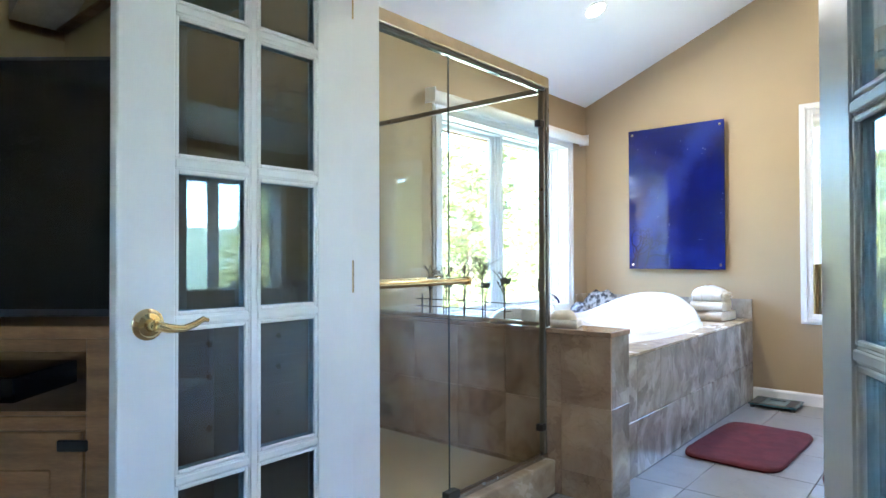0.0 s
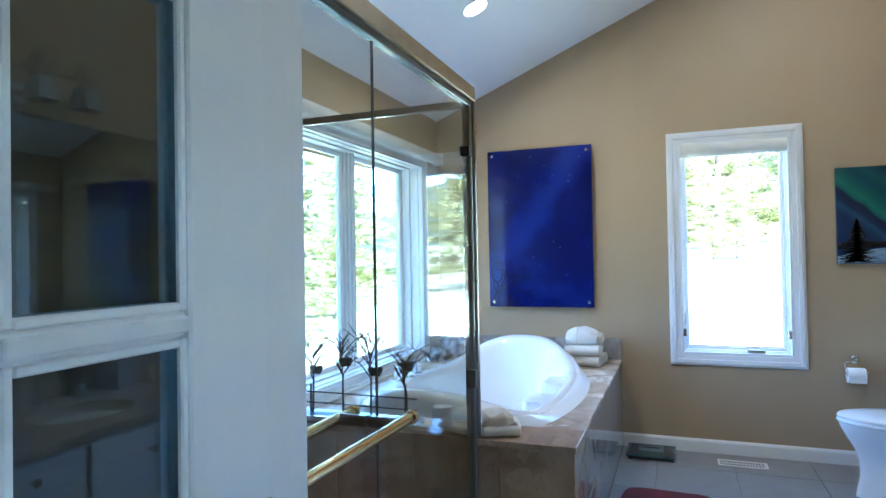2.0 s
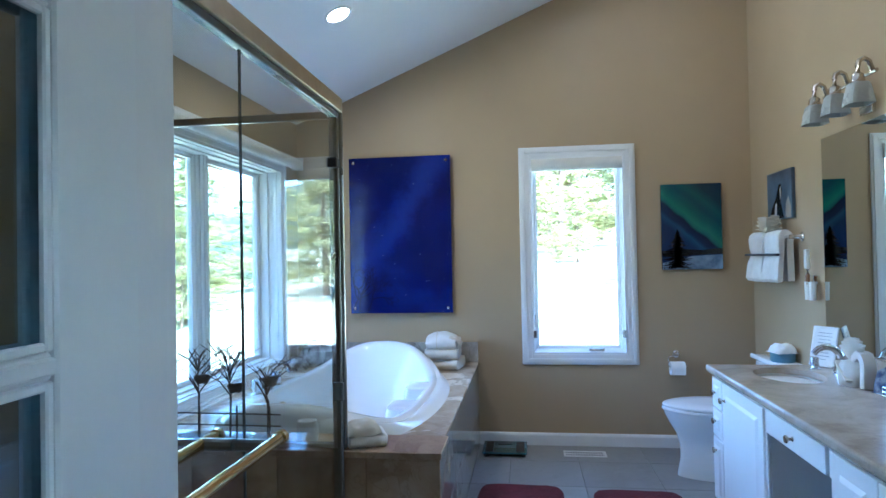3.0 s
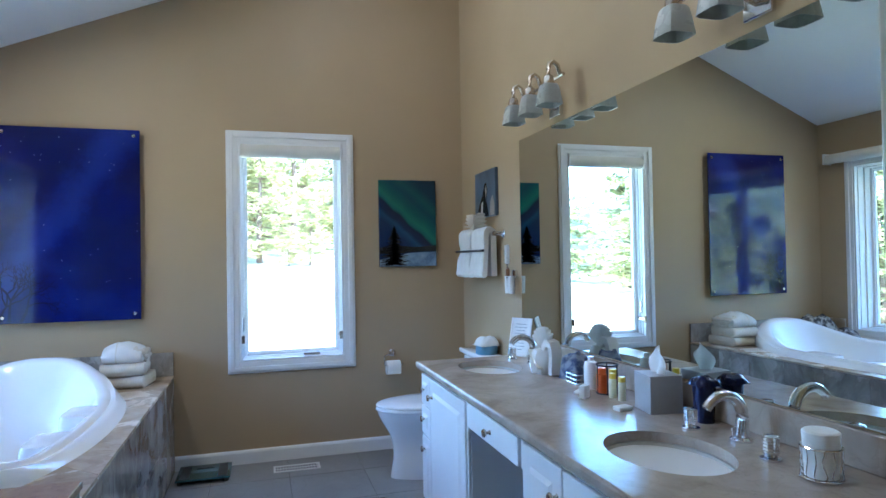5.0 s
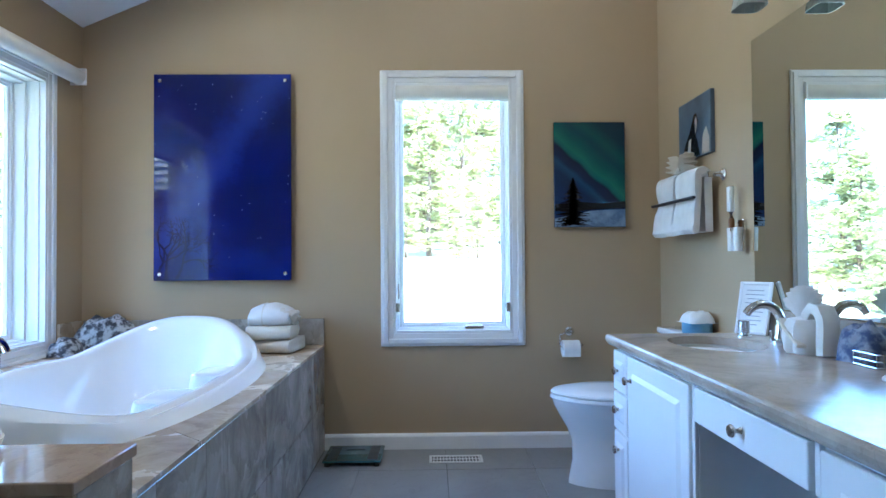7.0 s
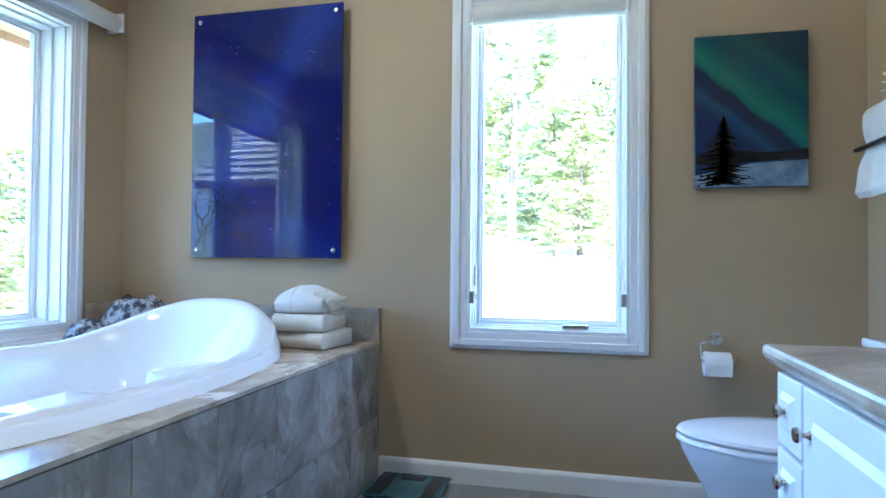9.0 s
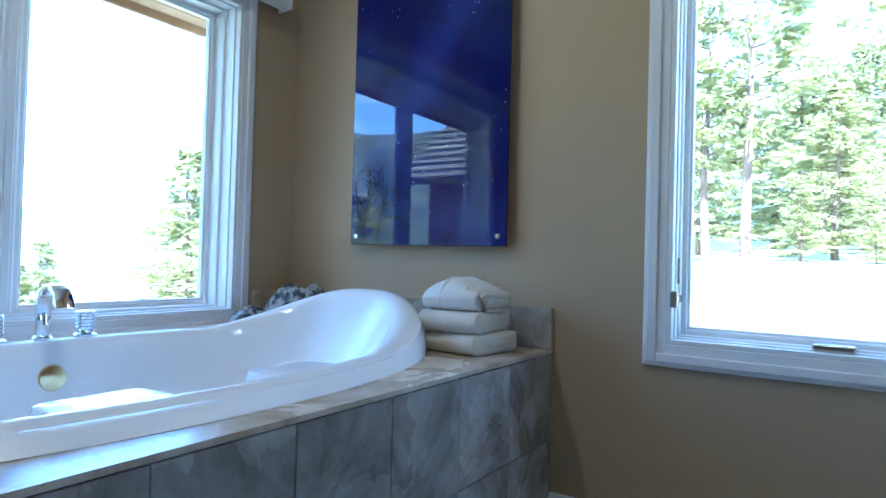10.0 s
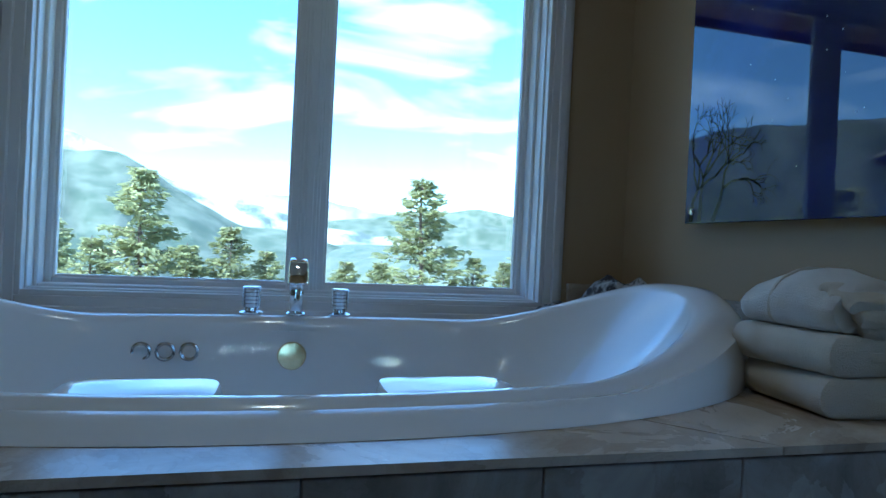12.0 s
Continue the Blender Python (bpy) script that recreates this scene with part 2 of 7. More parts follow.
mirror_mat = bpy.data.materials.new("silvered_mirror")
mirror_mat.use_nodes = True
_b = mirror_mat.node_tree.nodes["Principled BSDF"]
_b.inputs["Base Color"].default_value = (0.76, 0.82, 0.80, 1)
_b.inputs["Metallic"].default_value = 1
_b.inputs["Roughness"].default_value = 0.0


# ---- mesh helpers ----
def link_mesh(name, bm, material, smooth=False):
    me = bpy.data.meshes.new(name)
    bm.normal_update()
    if smooth:
        for f in bm.faces:
            f.smooth = True
        for e in bm.edges:
            if len(e.link_faces) == 2 and e.calc_face_angle(0) > 0.7:
                e.smooth = False
    bm.to_mesh(me)
    bm.free()
    for m in (material if isinstance(material, (list, tuple)) else [material]):
        me.materials.append(m)
    return new(name, me)


def part(name, bm, material, parent, label="", smooth=False):
    ob = link_mesh(name, bm, material, smooth)
    if parent is not None:
        ob.parent = parent
        ob.matrix_parent_inverse = Matrix.Translation(parent_base(parent)).inverted()
    if label:
        ob["label"] = label
    return ob


def parent_base(ob):
    return ob.location.copy() if ob.type == "EMPTY" else Vector((0, 0, 0))


def thing(name, base, label, category, group="", kind=""):
    ob = new(name)
    ob.location = base
    ob.empty_display_size = 0.05
    return tagged(ob, label, category, group, kind)


def solid(name, bm, material, label, category, group="", kind="", smooth=False):
    return tagged(link_mesh(name, bm, material, smooth), label, category, group, kind)


def box(x0, y0, z0, x1, y1, z1, bevel=0.0, seg=1, bm=None):
    own = bmesh.new()
    r = bmesh.ops.create_cube(own, size=1)
    for v in own.verts:
        v.co = Vector((x0 + (v.co.x + 0.5) * (x1 - x0), y0 + (v.co.y + 0.5) * (y1 - y0), z0 + (v.co.z + 0.5) * (z1 - z0)))
    if bevel:
        bmesh.ops.bevel(own, geom=own.edges[:], offset=bevel, segments=seg, affect="EDGES", profile=0.5)
    if bm is None:
        return own
    join(bm, own)
    return bm


def join(bm, other):
    me = bpy.data.meshes.new("tmp")
    other.to_mesh(me)
    other.free()
    bm.from_mesh(me)
    bpy.data.meshes.remove(me)
    return bm


def move(bm, m):
    bmesh.ops.transform(bm, matrix=m, verts=bm.verts[:])
    return bm


def lathe(profile, n=24, caps=True):
    """Turned about z: profile of (radius, z)."""
    bm = bmesh.new()
    rings = []
    for r, z in profile:
        rings.append([bm.verts.new((r * math.cos(2 * math.pi * i / n), r * math.sin(2 * math.pi * i / n), z)) for i in range(n)])
    for a, b in zip(rings, rings[1:]):
        for i in range(n):
            bm.faces.new((a[i], a[(i + 1) % n], b[(i + 1) % n], b[i]))
    if caps:
        if profile[0][0] > 1e-4:
            bm.faces.new(rings[0][::-1])
        if profile[-1][0] > 1e-4:
            bm.faces.new(rings[-1])
    bmesh.ops.remove_doubles(bm, verts=bm.verts[:], dist=1e-5)
    return bm


def tube(points, radius, n=8, bm=None, closed=False):
    """A rod swept along points; radius is a number or one for each point."""
    bm = bm or bmesh.new()
    pts = [Vector(p) for p in points]
    rings = []
    up = Vector((0, 0, 1))
    for i, p in enumerate(pts):
        a = pts[i - 1] if i else (pts[-1] if closed else p)
        b = pts[i + 1] if i + 1 < len(pts) else (pts[0] if closed else p)
        d = (b - a).normalized()
        s = d.cross(up)
        if s.length < 0.05:
            s = d.cross(Vector((0, 1, 0.1)))
        s.normalize()
        u = s.cross(d).normalized()
        r = radius[i] if isinstance(radius, (list, tuple)) else radius
        rings.append([bm.verts.new(p + r * (math.cos(2 * math.pi * k / n) * s + math.sin(2 * math.pi * k / n) * u)) for k in range(n)])
    pairs = list(zip(rings, rings[1:])) + ([(rings[-1], rings[0])] if closed else [])
    for a, b in pairs:
        for k in range(n):
            bm.faces.new((a[k], a[(k + 1) % n], b[(k + 1) % n], b[k]))
    if not closed:
        bm.faces.new(rings[0][::-1])
        bm.faces.new(rings[-1])
    return bm


def arc(c, r, a0, a1, n, plane="xz"):
    out = []
    for i in range(n + 1):
        a = radians(a0 + (a1 - a0) * i / n)
        u, v = r * math.cos(a), r * math.sin(a)
        out.append({"xz": (c[0] + u, c[1], c[2] + v), "yz": (c[0], c[1] + u, c[2] + v), "xy": (c[0] + u, c[1] + v, c[2])}[plane])
    return out


def prism(outline, axis, a, b, bm=None):
    """A flat outline drawn out along an axis from a to b; outline in the two other axes, in order."""
    bm = bm or bmesh.new()

    def at(p, w):
        return {"x": (w, p[0], p[1]), "y": (p[0], w, p[1]), "z": (p[0], p[1], w)}[axis]
    lo = [bm.verts.new(at(p, a)) for p in outline]
    hi = [bm.verts.new(at(p, b)) for p in outline]
    n = len(outline)
    for i in range(n):
        bm.faces.new((lo[i], lo[(i + 1) % n], hi[(i + 1) % n], hi[i]))
    bm.faces.new(lo[::-1])
    bm.faces.new(hi)
    bmesh.ops.recalc_face_normals(bm, faces=bm.faces[:])
    return bm


def frame_ring(axis, w, u0, v0, u1, v1, width, depth, bevel=0.0, bm=None):
    """Four mitred-looking bars round an opening, standing from w to w + depth along the axis."""
    bm = bm or bmesh.new()
    for a in ((u0, v0, u0 + width, v1), (u1 - width, v0, u1, v1), (u0 + width, v0, u1 - width, v0 + width), (u0 + width, v1 - width, u1 - width, v1)):
        lo, hi = min(w, w + depth), max(w, w + depth)
        if axis == "x":
            box(lo, a[0], a[1], hi, a[2], a[3], bevel, 1, bm)
        else:
            box(a[0], lo, a[1], a[2], hi, a[3], bevel, 1, bm)
    return bm


def cushion(cx, cy, z0, sx, sy, h, bulge=0.35, wob=0.0, seed=0, n=10):
    """A soft folded block: rounded sides, slightly uneven."""
    bm = bmesh.new()
    bmesh.ops.create_cube(bm, size=2)
    bmesh.ops.subdivide_edges(bm, edges=bm.edges[:], cuts=n, use_grid_fill=True)
    for v in bm.verts:
        p = v.co.copy()
        q = Vector((math.copysign(abs(p.x) ** 1.0, p.x), p.y, p.z))
        k = 1 - bulge * (abs(p.z) ** 3) * 0.35
        e = 5.0
        nrm = (abs(p.x) ** e + abs(p.y) ** e) ** (1 / e)
        s = 1 / max(nrm, 1e-6) * max(abs(p.x), abs(p.y)) if nrm > 1e-6 else 1
        q.x, q.y = p.x * s * k, p.y * s * k
        w = noise.noise((p.x * 1.7 + seed, p.y * 1.7, p.z * 1.3)) * wob
        z = p.z * (1 - bulge * 0.25 * max(abs(p.x), abs(p.y)) ** 6) + w
        v.co = Vector((cx + q.x * sx / 2 * (1 + w * 0.4), cy + q.y * sy / 2 * (1 + w * 0.4), z0 + (z + 1) * h / 2))
    return bm


# ---- outdoors ----
M_GRASS = mat("dry_meadow_grass", (0.27, 0.26, 0.16), 0.9, second=(0.38, 0.355, 0.25), scale=0.5, fine=8, bump=0.4, bump_scale=12)
M_FOREST = mat("forested_slope", (0.055, 0.070, 0.040), 0.9, second=(0.12, 0.125, 0.085), scale=0.03, fine=0.35, mix=0.3)
# rock tones raised a little, putting some distance haze into the colour
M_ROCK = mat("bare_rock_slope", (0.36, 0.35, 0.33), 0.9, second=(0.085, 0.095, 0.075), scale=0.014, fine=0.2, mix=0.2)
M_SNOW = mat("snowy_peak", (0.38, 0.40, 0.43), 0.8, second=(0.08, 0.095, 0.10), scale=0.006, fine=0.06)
M_NEEDLE = mat("spruce_needles", (0.135, 0.145, 0.055), 0.7, second=(0.22, 0.21, 0.09), scale=1.2, fine=9, per_object=0.2)
nn = M_NEEDLE.node_tree.nodes
nl = M_NEEDLE.node_tree.links
thru = nn.new("ShaderNodeBsdfTranslucent")
thru.inputs["Color"].default_value = (0.50, 0.48, 0.22, 1)
both = nn.new("ShaderNodeMixShader")
both.inputs[0].default_value = 0.5
nl.new(nn["Principled BSDF"].outputs[0], both.inputs[1])
nl.new(thru.outputs[0], both.inputs[2])
nl.new(both.outputs[0], nn["Material Output"].inputs["Surface"])
M_BARK = mat("pine_bark", (0.20, 0.135, 0.095), 0.9, second=(0.11, 0.075, 0.05), scale=6, fine=30, bump=0.6, bump_scale=20)
M_SOFFIT = mat("stained_cedar", (0.34, 0.20, 0.10), 0.6, second=(0.25, 0.14, 0.07), scale=6, fine=40, stretch=(1, 6, 1))
M_SHINGLE = mat("weathered_shingle", (0.40, 0.34, 0.29), 0.9, second=(0.26, 0.22, 0.19), scale=5, fine=30, bump=0.5, per_object=0.25)
M_SIDING = mat("log_siding", (0.22, 0.13, 0.07), 0.7, second=(0.15, 0.085, 0.045), scale=4, fine=30)


def land(x, y):
    """Height of the meadow: it falls away to the valley on the window side and climbs behind the house."""
    z = -0.45
    if x < -1:
        d = -1 - x
        z -= (9.0 * (1 - math.exp(-d / 28.0)) + 95.0 * (1 - math.exp(-max(0.0, d - 40) / 260.0))) * (1.0 if y < 6 else math.exp(-(y - 6) / 30.0))
    if y > 4.2:
        d = y - 4.2
        z += 4.2 * (1 - math.exp(-d / 40.0)) * math.exp(-max(0.0, -x - 6) / 18.0)
    return z + 0.12 * noise.noise((x * 0.15, y * 0.15, 0))


def grid_axis(lo, hi):
    out, step, v = [0.0], 1.2, 0.0
    while v < hi:
        v += step
        step *= 1.14
        out.append(min(v, hi))
    step, v = 1.2, 0.0
    while v > lo:
        v -= step
        step *= 1.14
        out.insert(0, max(v, lo))
    return out


gx, gy = grid_axis(-2500, 2500), grid_axis(-2500, 2500)
verts = [(x, y, land(x, y)) for x in gx for y in gy]
ny = len(gy)
faces = [(i * ny + j, (i + 1) * ny + j, (i + 1) * ny + j + 1, i * ny + j + 1) for i in range(len(gx) - 1) for j in range(ny - 1)]
me = bpy.data.meshes.new("ground")
me.from_pydata(verts, [], faces)
me.materials.append(M_GRASS)
me.materials.append(M_FOREST)
for p in me.polygons:
    p.use_smooth = True
    p.material_index = 1 if p.center.x < -38 else 0
ground = tagged(new("ground", me), "sloping dry mountain meadow around the house", "ground", kind="structure")


def ridge(name, dist, a0, a1, heights, base, depth, material, seed, label):
    """A mountain side seen across the valley: crest heights run along a bearing in degrees from west."""
    n, m = 120, 14
    vs, fs = [], []
    for i in range(n + 1):
        s = i / n
        a = radians(180 - (a0 + (a1 - a0) * s))
        k = s * (len(heights) - 1)
        j = min(int(k), len(heights) - 2)
        w = k - j
        w = w * w * (3 - 2 * w)
        h = heights[j] * (1 - w) + heights[j + 1] * w
        h += dist * 0.012 * noise.fractal((s * 9 + seed, seed, 0), 0.8, 2.0, 5)
        for q in range(m + 1):
            f = q / m
            d = dist - depth * (1 - f) + dist * 0.03 * noise.fractal((s * 12 + seed, f * 3, 1), 0.9, 2.0, 4)
            z = base + (h - base) * f ** 1.15 + (1 - f) * f * dist * 0.05 * noise.fractal((s * 20 + seed, f * 5, 2), 0.8, 2.0, 4)
            vs.append((d * math.cos(a), d * math.sin(a), z))
    for i in range(n):
        for q in range(m):
            b = i * (m + 1) + q
            fs.append((b, b + m + 1, b + m + 2, b + 1))
    me = bpy.data.meshes.new(name)
    me.from_pydata(vs, [], fs)
    me.materials.append(material)
    for p in me.polygons:
        p.use_smooth = True
    return tagged(new(name, me), label, "mountain", kind="structure")


# bearings: 0 is straight out of the tub window, positive towards the back wall
ridge("backdrop_forest_ridge", 900, -70, 12, (190, 190, 180, 155, 104, 20, -25), -100, 560, M_FOREST, 3.1, "dark forested mountain slope across the valley")
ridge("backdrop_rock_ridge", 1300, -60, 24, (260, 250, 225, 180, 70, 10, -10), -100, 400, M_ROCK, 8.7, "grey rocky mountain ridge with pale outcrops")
ridge("backdrop_far_ridge", 2200, -30, 75, (150, 150, 70, 135, 100, 210, 190, 120), -110, 700, M_FOREST, 5.5, "hazy blue mountain ridge far across the valley")
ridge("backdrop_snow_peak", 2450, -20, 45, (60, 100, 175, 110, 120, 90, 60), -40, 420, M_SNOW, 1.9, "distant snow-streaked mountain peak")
M_RISE = mat("wooded_hillside", (0.016, 0.026, 0.013), 0.9, second=(0.055, 0.062, 0.03), scale=0.22, fine=1.6, mix=0.35)
ridge("backdrop_wooded_rise", 115, 62, 150, (9, 15, 12, 16, 13, 17, 13), -3, 70, M_RISE, 6.3, "wooded rise behind the house")


def conifer(name, height, spread, seed, open_crown=False, bare=0.12):
    """A tapered trunk with whorls of drooping limbs, each set with many small needle sprays."""
    rnd = random.Random(seed)
    root = thing(name, (0, 0, 0), "", "tree")
    pts = [(0.05 * math.sin(i * 0.9 + seed), 0.05 * math.cos(i * 0.7 + seed), -0.4 + (height + 0.4) * i / 9) for i in range(10)]
    part("trunk", tube(pts, [height * 0.016 * (1 - i / 9.6) + 0.01 for i in range(10)], 8), M_BARK, root)
    limbs, vs, fs = bmesh.new(), [], []
    z = height * bare
    while z < height * 0.99:
        f = (z - height * bare) / (height * (1 - bare))
        reach = spread * ((1 - f) ** 0.8 if not open_crown else (0.55 + 0.7 * f) * (1 - f ** 5)) * rnd.uniform(0.75, 1.15) + 0.08
        for k in range(rnd.randint(4, 6) if not open_crown else rnd.randint(2, 4)):
            a = rnd.uniform(0, 2 * math.pi)
            ln = reach * rnd.uniform(0.55, 1.1)
            droop = (0.30 * (1 - f) - 0.25 * f) if not open_crown else -0.12
            ax, ay = math.cos(a), math.sin(a)
            lp = [(ax * ln * u, ay * ln * u, z - droop * ln * u + 0.12 * ln * u * u) for u in (0.0, 0.35, 0.7, 1.0)]
            tube(lp, [0.022 * height / 8 * (1 - 0.8 * u) for u in (0, 0.35, 0.7, 1)], 4, limbs)
            count = int(18 + 46 * ln / spread)
            for c in range(count):
                u = rnd.uniform(0.18 if not open_crown else 0.5, 1.04)
                i = min(int(u * 3), 2)
                w = u * 3 - i
                p = Vector(lp[i]).lerp(Vector(lp[i + 1]), min(w, 1.0))
                side = rnd.uniform(-1, 1)
                size = height * rnd.uniform(0.013, 0.030) * (1.15 if open_crown else 1.0)
                off = Vector((-ay * side, ax * side, rnd.uniform(-0.5, 0.35) * (1.6 if open_crown else 1))) * height * 0.045 * (1.2 - u * 0.6)
                p = p + off
                d = Vector((ax, ay, -0.15)) + Vector((rnd.uniform(-0.8, 0.8), rnd.uniform(-0.8, 0.8), rnd.uniform(-0.5, 0.5)))
                d.normalize()
                e = d.cross(Vector((rnd.uniform(-1, 1), rnd.uniform(-1, 1), rnd.uniform(-1, 1)))).normalized() * size * 0.28
                b = len(vs)
                vs += [p - d * size * 0.5, p + e, p + d * size, p - e]
                fs.append((b, b + 1, b + 2, b + 3))
        z += height * rnd.uniform(0.022, 0.038) * (1.7 if open_crown else 1)
    me = bpy.data.meshes.new("crown")
    me.from_pydata([tuple(v) for v in vs], [], fs)
    me.materials.append(M_NEEDLE)
    crown = new("crown", me)
    crown.parent = root
    tagged(part("limbs", limbs, M_BARK, root), kind="stuff")
    return root


def plant_tree(src, x, y, turn, size, label, group, wide=1.0, sink=0.0):
    t = copy_thing(src, pose(x, y, land(x, y) - sink, 0, 0, turn))
    t.scale = (size * wide, size * wide, size)
    return tagged(t, label, "tree", group)


spruce = conifer("spruce_tree", 8.0, 2.75, 4)
spruce.location = (-30, -3.75, land(-30, -3.75) - 0.2)
spruce.scale = (1.6, 1.6, 1.32)
tagged(spruce, "tall slim green spruce standing in the meadow", "tree", "spruces outside")
pine = conifer("pine_tree", 9.0, 2.1, 11, open_crown=True, bare=0.28)
pine.location = (3.3, 27.0, land(3.3, 27.0))
tagged(pine, "tall open-crowned pine with a reddish bare trunk", "tree", "pines behind the house")
for x, y, turn, size, lab in (
        (-30, 10.0, 40, 1.24, "bushy olive-green spruce with a thin top"), (-30, 0.3, 200, 0.97, "low bushy bright green spruce"),
        (-29, -1.5, 120, 0.83, "low bright green spruce"), (-31, 2.1, 20, 0.84, "low spruce beside another"),
        (-30.5, 13.2, 70, 0.66, "broad spruce beside a larger one"), (-29, 11.6, 150, 0.52, "spruce between two larger ones"),
        (-29.5, 7.8, 250, 0.72, "short spruce at the foot of a larger one"), (-31, 6.2, 10, 0.78, "short spruce among others"), (-31, 15.2, 30, 0.60, "short spruce among others"),
        (-30, -5.8, 90, 0.86, "short spruce among others"), (-33, -8.6, 250, 1.0, "spruce on the slope below the house"), (-34, 17.5, 80, 0.75, "spruce on the slope"),
        (-26, 22, 30, 1.15, "spruce beside the meadow"), (-15.5, 29, 0, 0.9, "spruce beside the meadow"),
        (-10.5, 20, 15, 0.55, "slim spruce on the meadow beyond the window"), (-21, 30, 170, 1.0, "spruce beyond the window"),
        (-27, 27, 40, 1.2, "tall spruce beyond the window"), (-15, 13.5, 10, 0.88, "broad spruce beyond the window"), (-12.5, 13.2, 130, 0.66, "bushy young spruce beside a taller one"), (-17.5, 17.5, 60, 0.95, "spruce in a loose group on the meadow"),
        (-9.5, 14.5, 220, 0.72, "bushy young spruce on the meadow"), (-14, 18.5, 300, 0.95, "tall spruce in a loose group"), (-14.5, 22.5, 75, 1.15, "tall spruce in a loose group"),
        (1.9, 25.5, 35, 0.72, "low bushy yellow-green spruce on the rise"), (2.9, 23.0, 160, 0.16, "low bush in the pale grass"),
        (-27, 36, 0, 1.5, "tall spruce at the wood's edge"), (-5, 40, 45, 1.3, "spruce up the rise"), (9, 38, 190, 1.3, "spruce up the rise"),
        (5.6, 14.5, 0, 0.55, "young spruce behind the house"), (3.7, 23, 10, 0.30, "small spruce sapling on the rise"), (6.8, 26, 200, 0.34, "small spruce sapling on the rise"),
        (0.4, 44, 20, 1.5, "tall spruce at the wood's edge"), (3.0, 47, 130, 1.6, "tall spruce at the wood's edge"), (5.2, 43, 250, 1.45, "tall spruce at the wood's edge"), (7.4, 48, 80, 1.6, "tall spruce at the wood's edge"),
        (-2.0, 49, 80, 1.6, "tall spruce at the wood's edge"), (1.5, 38, 300, 0.9, "half-grown spruce up the rise"), (4.4, 36, 10, 0.8, "half-grown spruce up the rise"), (2.9, 31, 160, 0.5, "young spruce up the rise"),
        (1.0, 24, 310, 0.30, "small spruce sapling on the rise"),
        (-20, 37, 140, 1.4, "tall spruce beyond the meadow"), (-24, 33, 200, 1.2, "spruce beyond the meadow"), (-13, 36, 260, 1.3, "tall spruce beyond the meadow"), (-11.5, 22, 30, 0.35, "small spruce sapling on the meadow"), (-13.5, 25, 120, 0.4, "small spruce sapling on the meadow"),
        (-12, -3.2, 20, 0.62, "bushy spruce on the slope below the house"), (-15, -6.5, 110, 0.8, "spruce on the slope below the house"), (-18.5, -5.5, 200, 0.85, "spruce on the slope below the house"), (-11, -7.5, 310, 0.66, "bushy spruce beside the house wing"),
        (-20, -11, 70, 1.0, "spruce on the slope below the house"), (-14, -11.5, 150, 0.85, "spruce among others below the house"), (-23, -8.5, 260, 1.0, "spruce among others below the house"), (-17, -16, 30, 1.05, "tall spruce below the house"), (-9.5, -2.0, 90, 0.42, "low bushy spruce under the slope"),
        (-44, -12, 60, 1.3, "tall spruce farther down"), (-46, 2, 0, 1.0, "spruce far down the slope"), (-48, 8, 100, 1.0, "spruce far down the slope")):
    plant_tree(spruce, x, y, turn, size, lab, "spruces outside", 0.75 if lab.startswith("slim") else 1.35)
for x, y, turn, size, lab in (
        (-0.9, 27.0, 60, 1.40, "tall pine with a long bare reddish trunk"), (-2.45, 27.5, 140, 1.15, "slender pine beside a taller one"),
        (1.2, 36, 60, 1.05, "pine with broad drooping limbs"), (-5.5, 30, 200, 1.1, "pine on the grassy rise"),
        (7.6, 29, 10, 1.1, "pine farther up the rise"),
        (10.5, 17, 45, 1.0, "pine beside the meadow"), (0.2, 37, 20, 1.2, "tall pine at the wood's edge")):
    plant_tree(pine, x, y, turn, size, lab, "pines behind the house")

# ---- the house: floor, walls, ceiling ----
BED_X0, BED_X1, BED_Y0, BED_Z = -0.95, 4.6, -4.6, 2.55
floor = solid("floor", box(-0.2, 0.05, -0.20, WALL_X + 0.15, BACK_Y + 0.2, -0.008), M_GROUT, "grey grouted bathroom floor of large square tiles", "floor", kind="structure")
solid("floor_bedroom", box(BED_X0 - 0.15, BED_Y0 - 0.15, -0.20, BED_X1 + 0.15, 0.05, -0.004), M_CARPET, "beige carpet of the dim bedroom", "floor", kind="structure")


def wall_with_hole(name, axis, w0, w1, u0, u1, v0, v1, hole, label, top=None):
    """A thick wall between w0 and w1 with one opening (u, v) cut through it; top(u) gives a sloping head."""
    hu0, hv0, hu1, hv1 = hole
    top = top or (lambda u: v1)
    bm = bmesh.new()
    for outline in ([(u0, v0), (hu0, v0), (hu0, top(hu0)), (u0, top(u0))], [(hu1, v0), (u1, v0), (u1, top(u1)), (hu1, top(hu1))],
                    [(hu0, v0), (hu1, v0), (hu1, hv0), (hu0, hv0)], [(hu0, hv1), (hu1, hv1), (hu1, top(hu1)), (hu0, top(hu0))]):
        if abs(outline[2][1] - outline[1][1]) > 1e-4:
            prism(outline, axis, w0, w1, bm)
    return solid(name, bm, M_WALL, label, "wall", kind="structure")


# tub window: opening in the west wall
LW = (1.955, 0.665, 3.665, 2.045)
wall_with_hole("wall_west", "x", -0.22, 0.0, 0.05, BACK_Y, -0.2, LOW_Z, LW, "tan painted wall with a wide window over the tub")
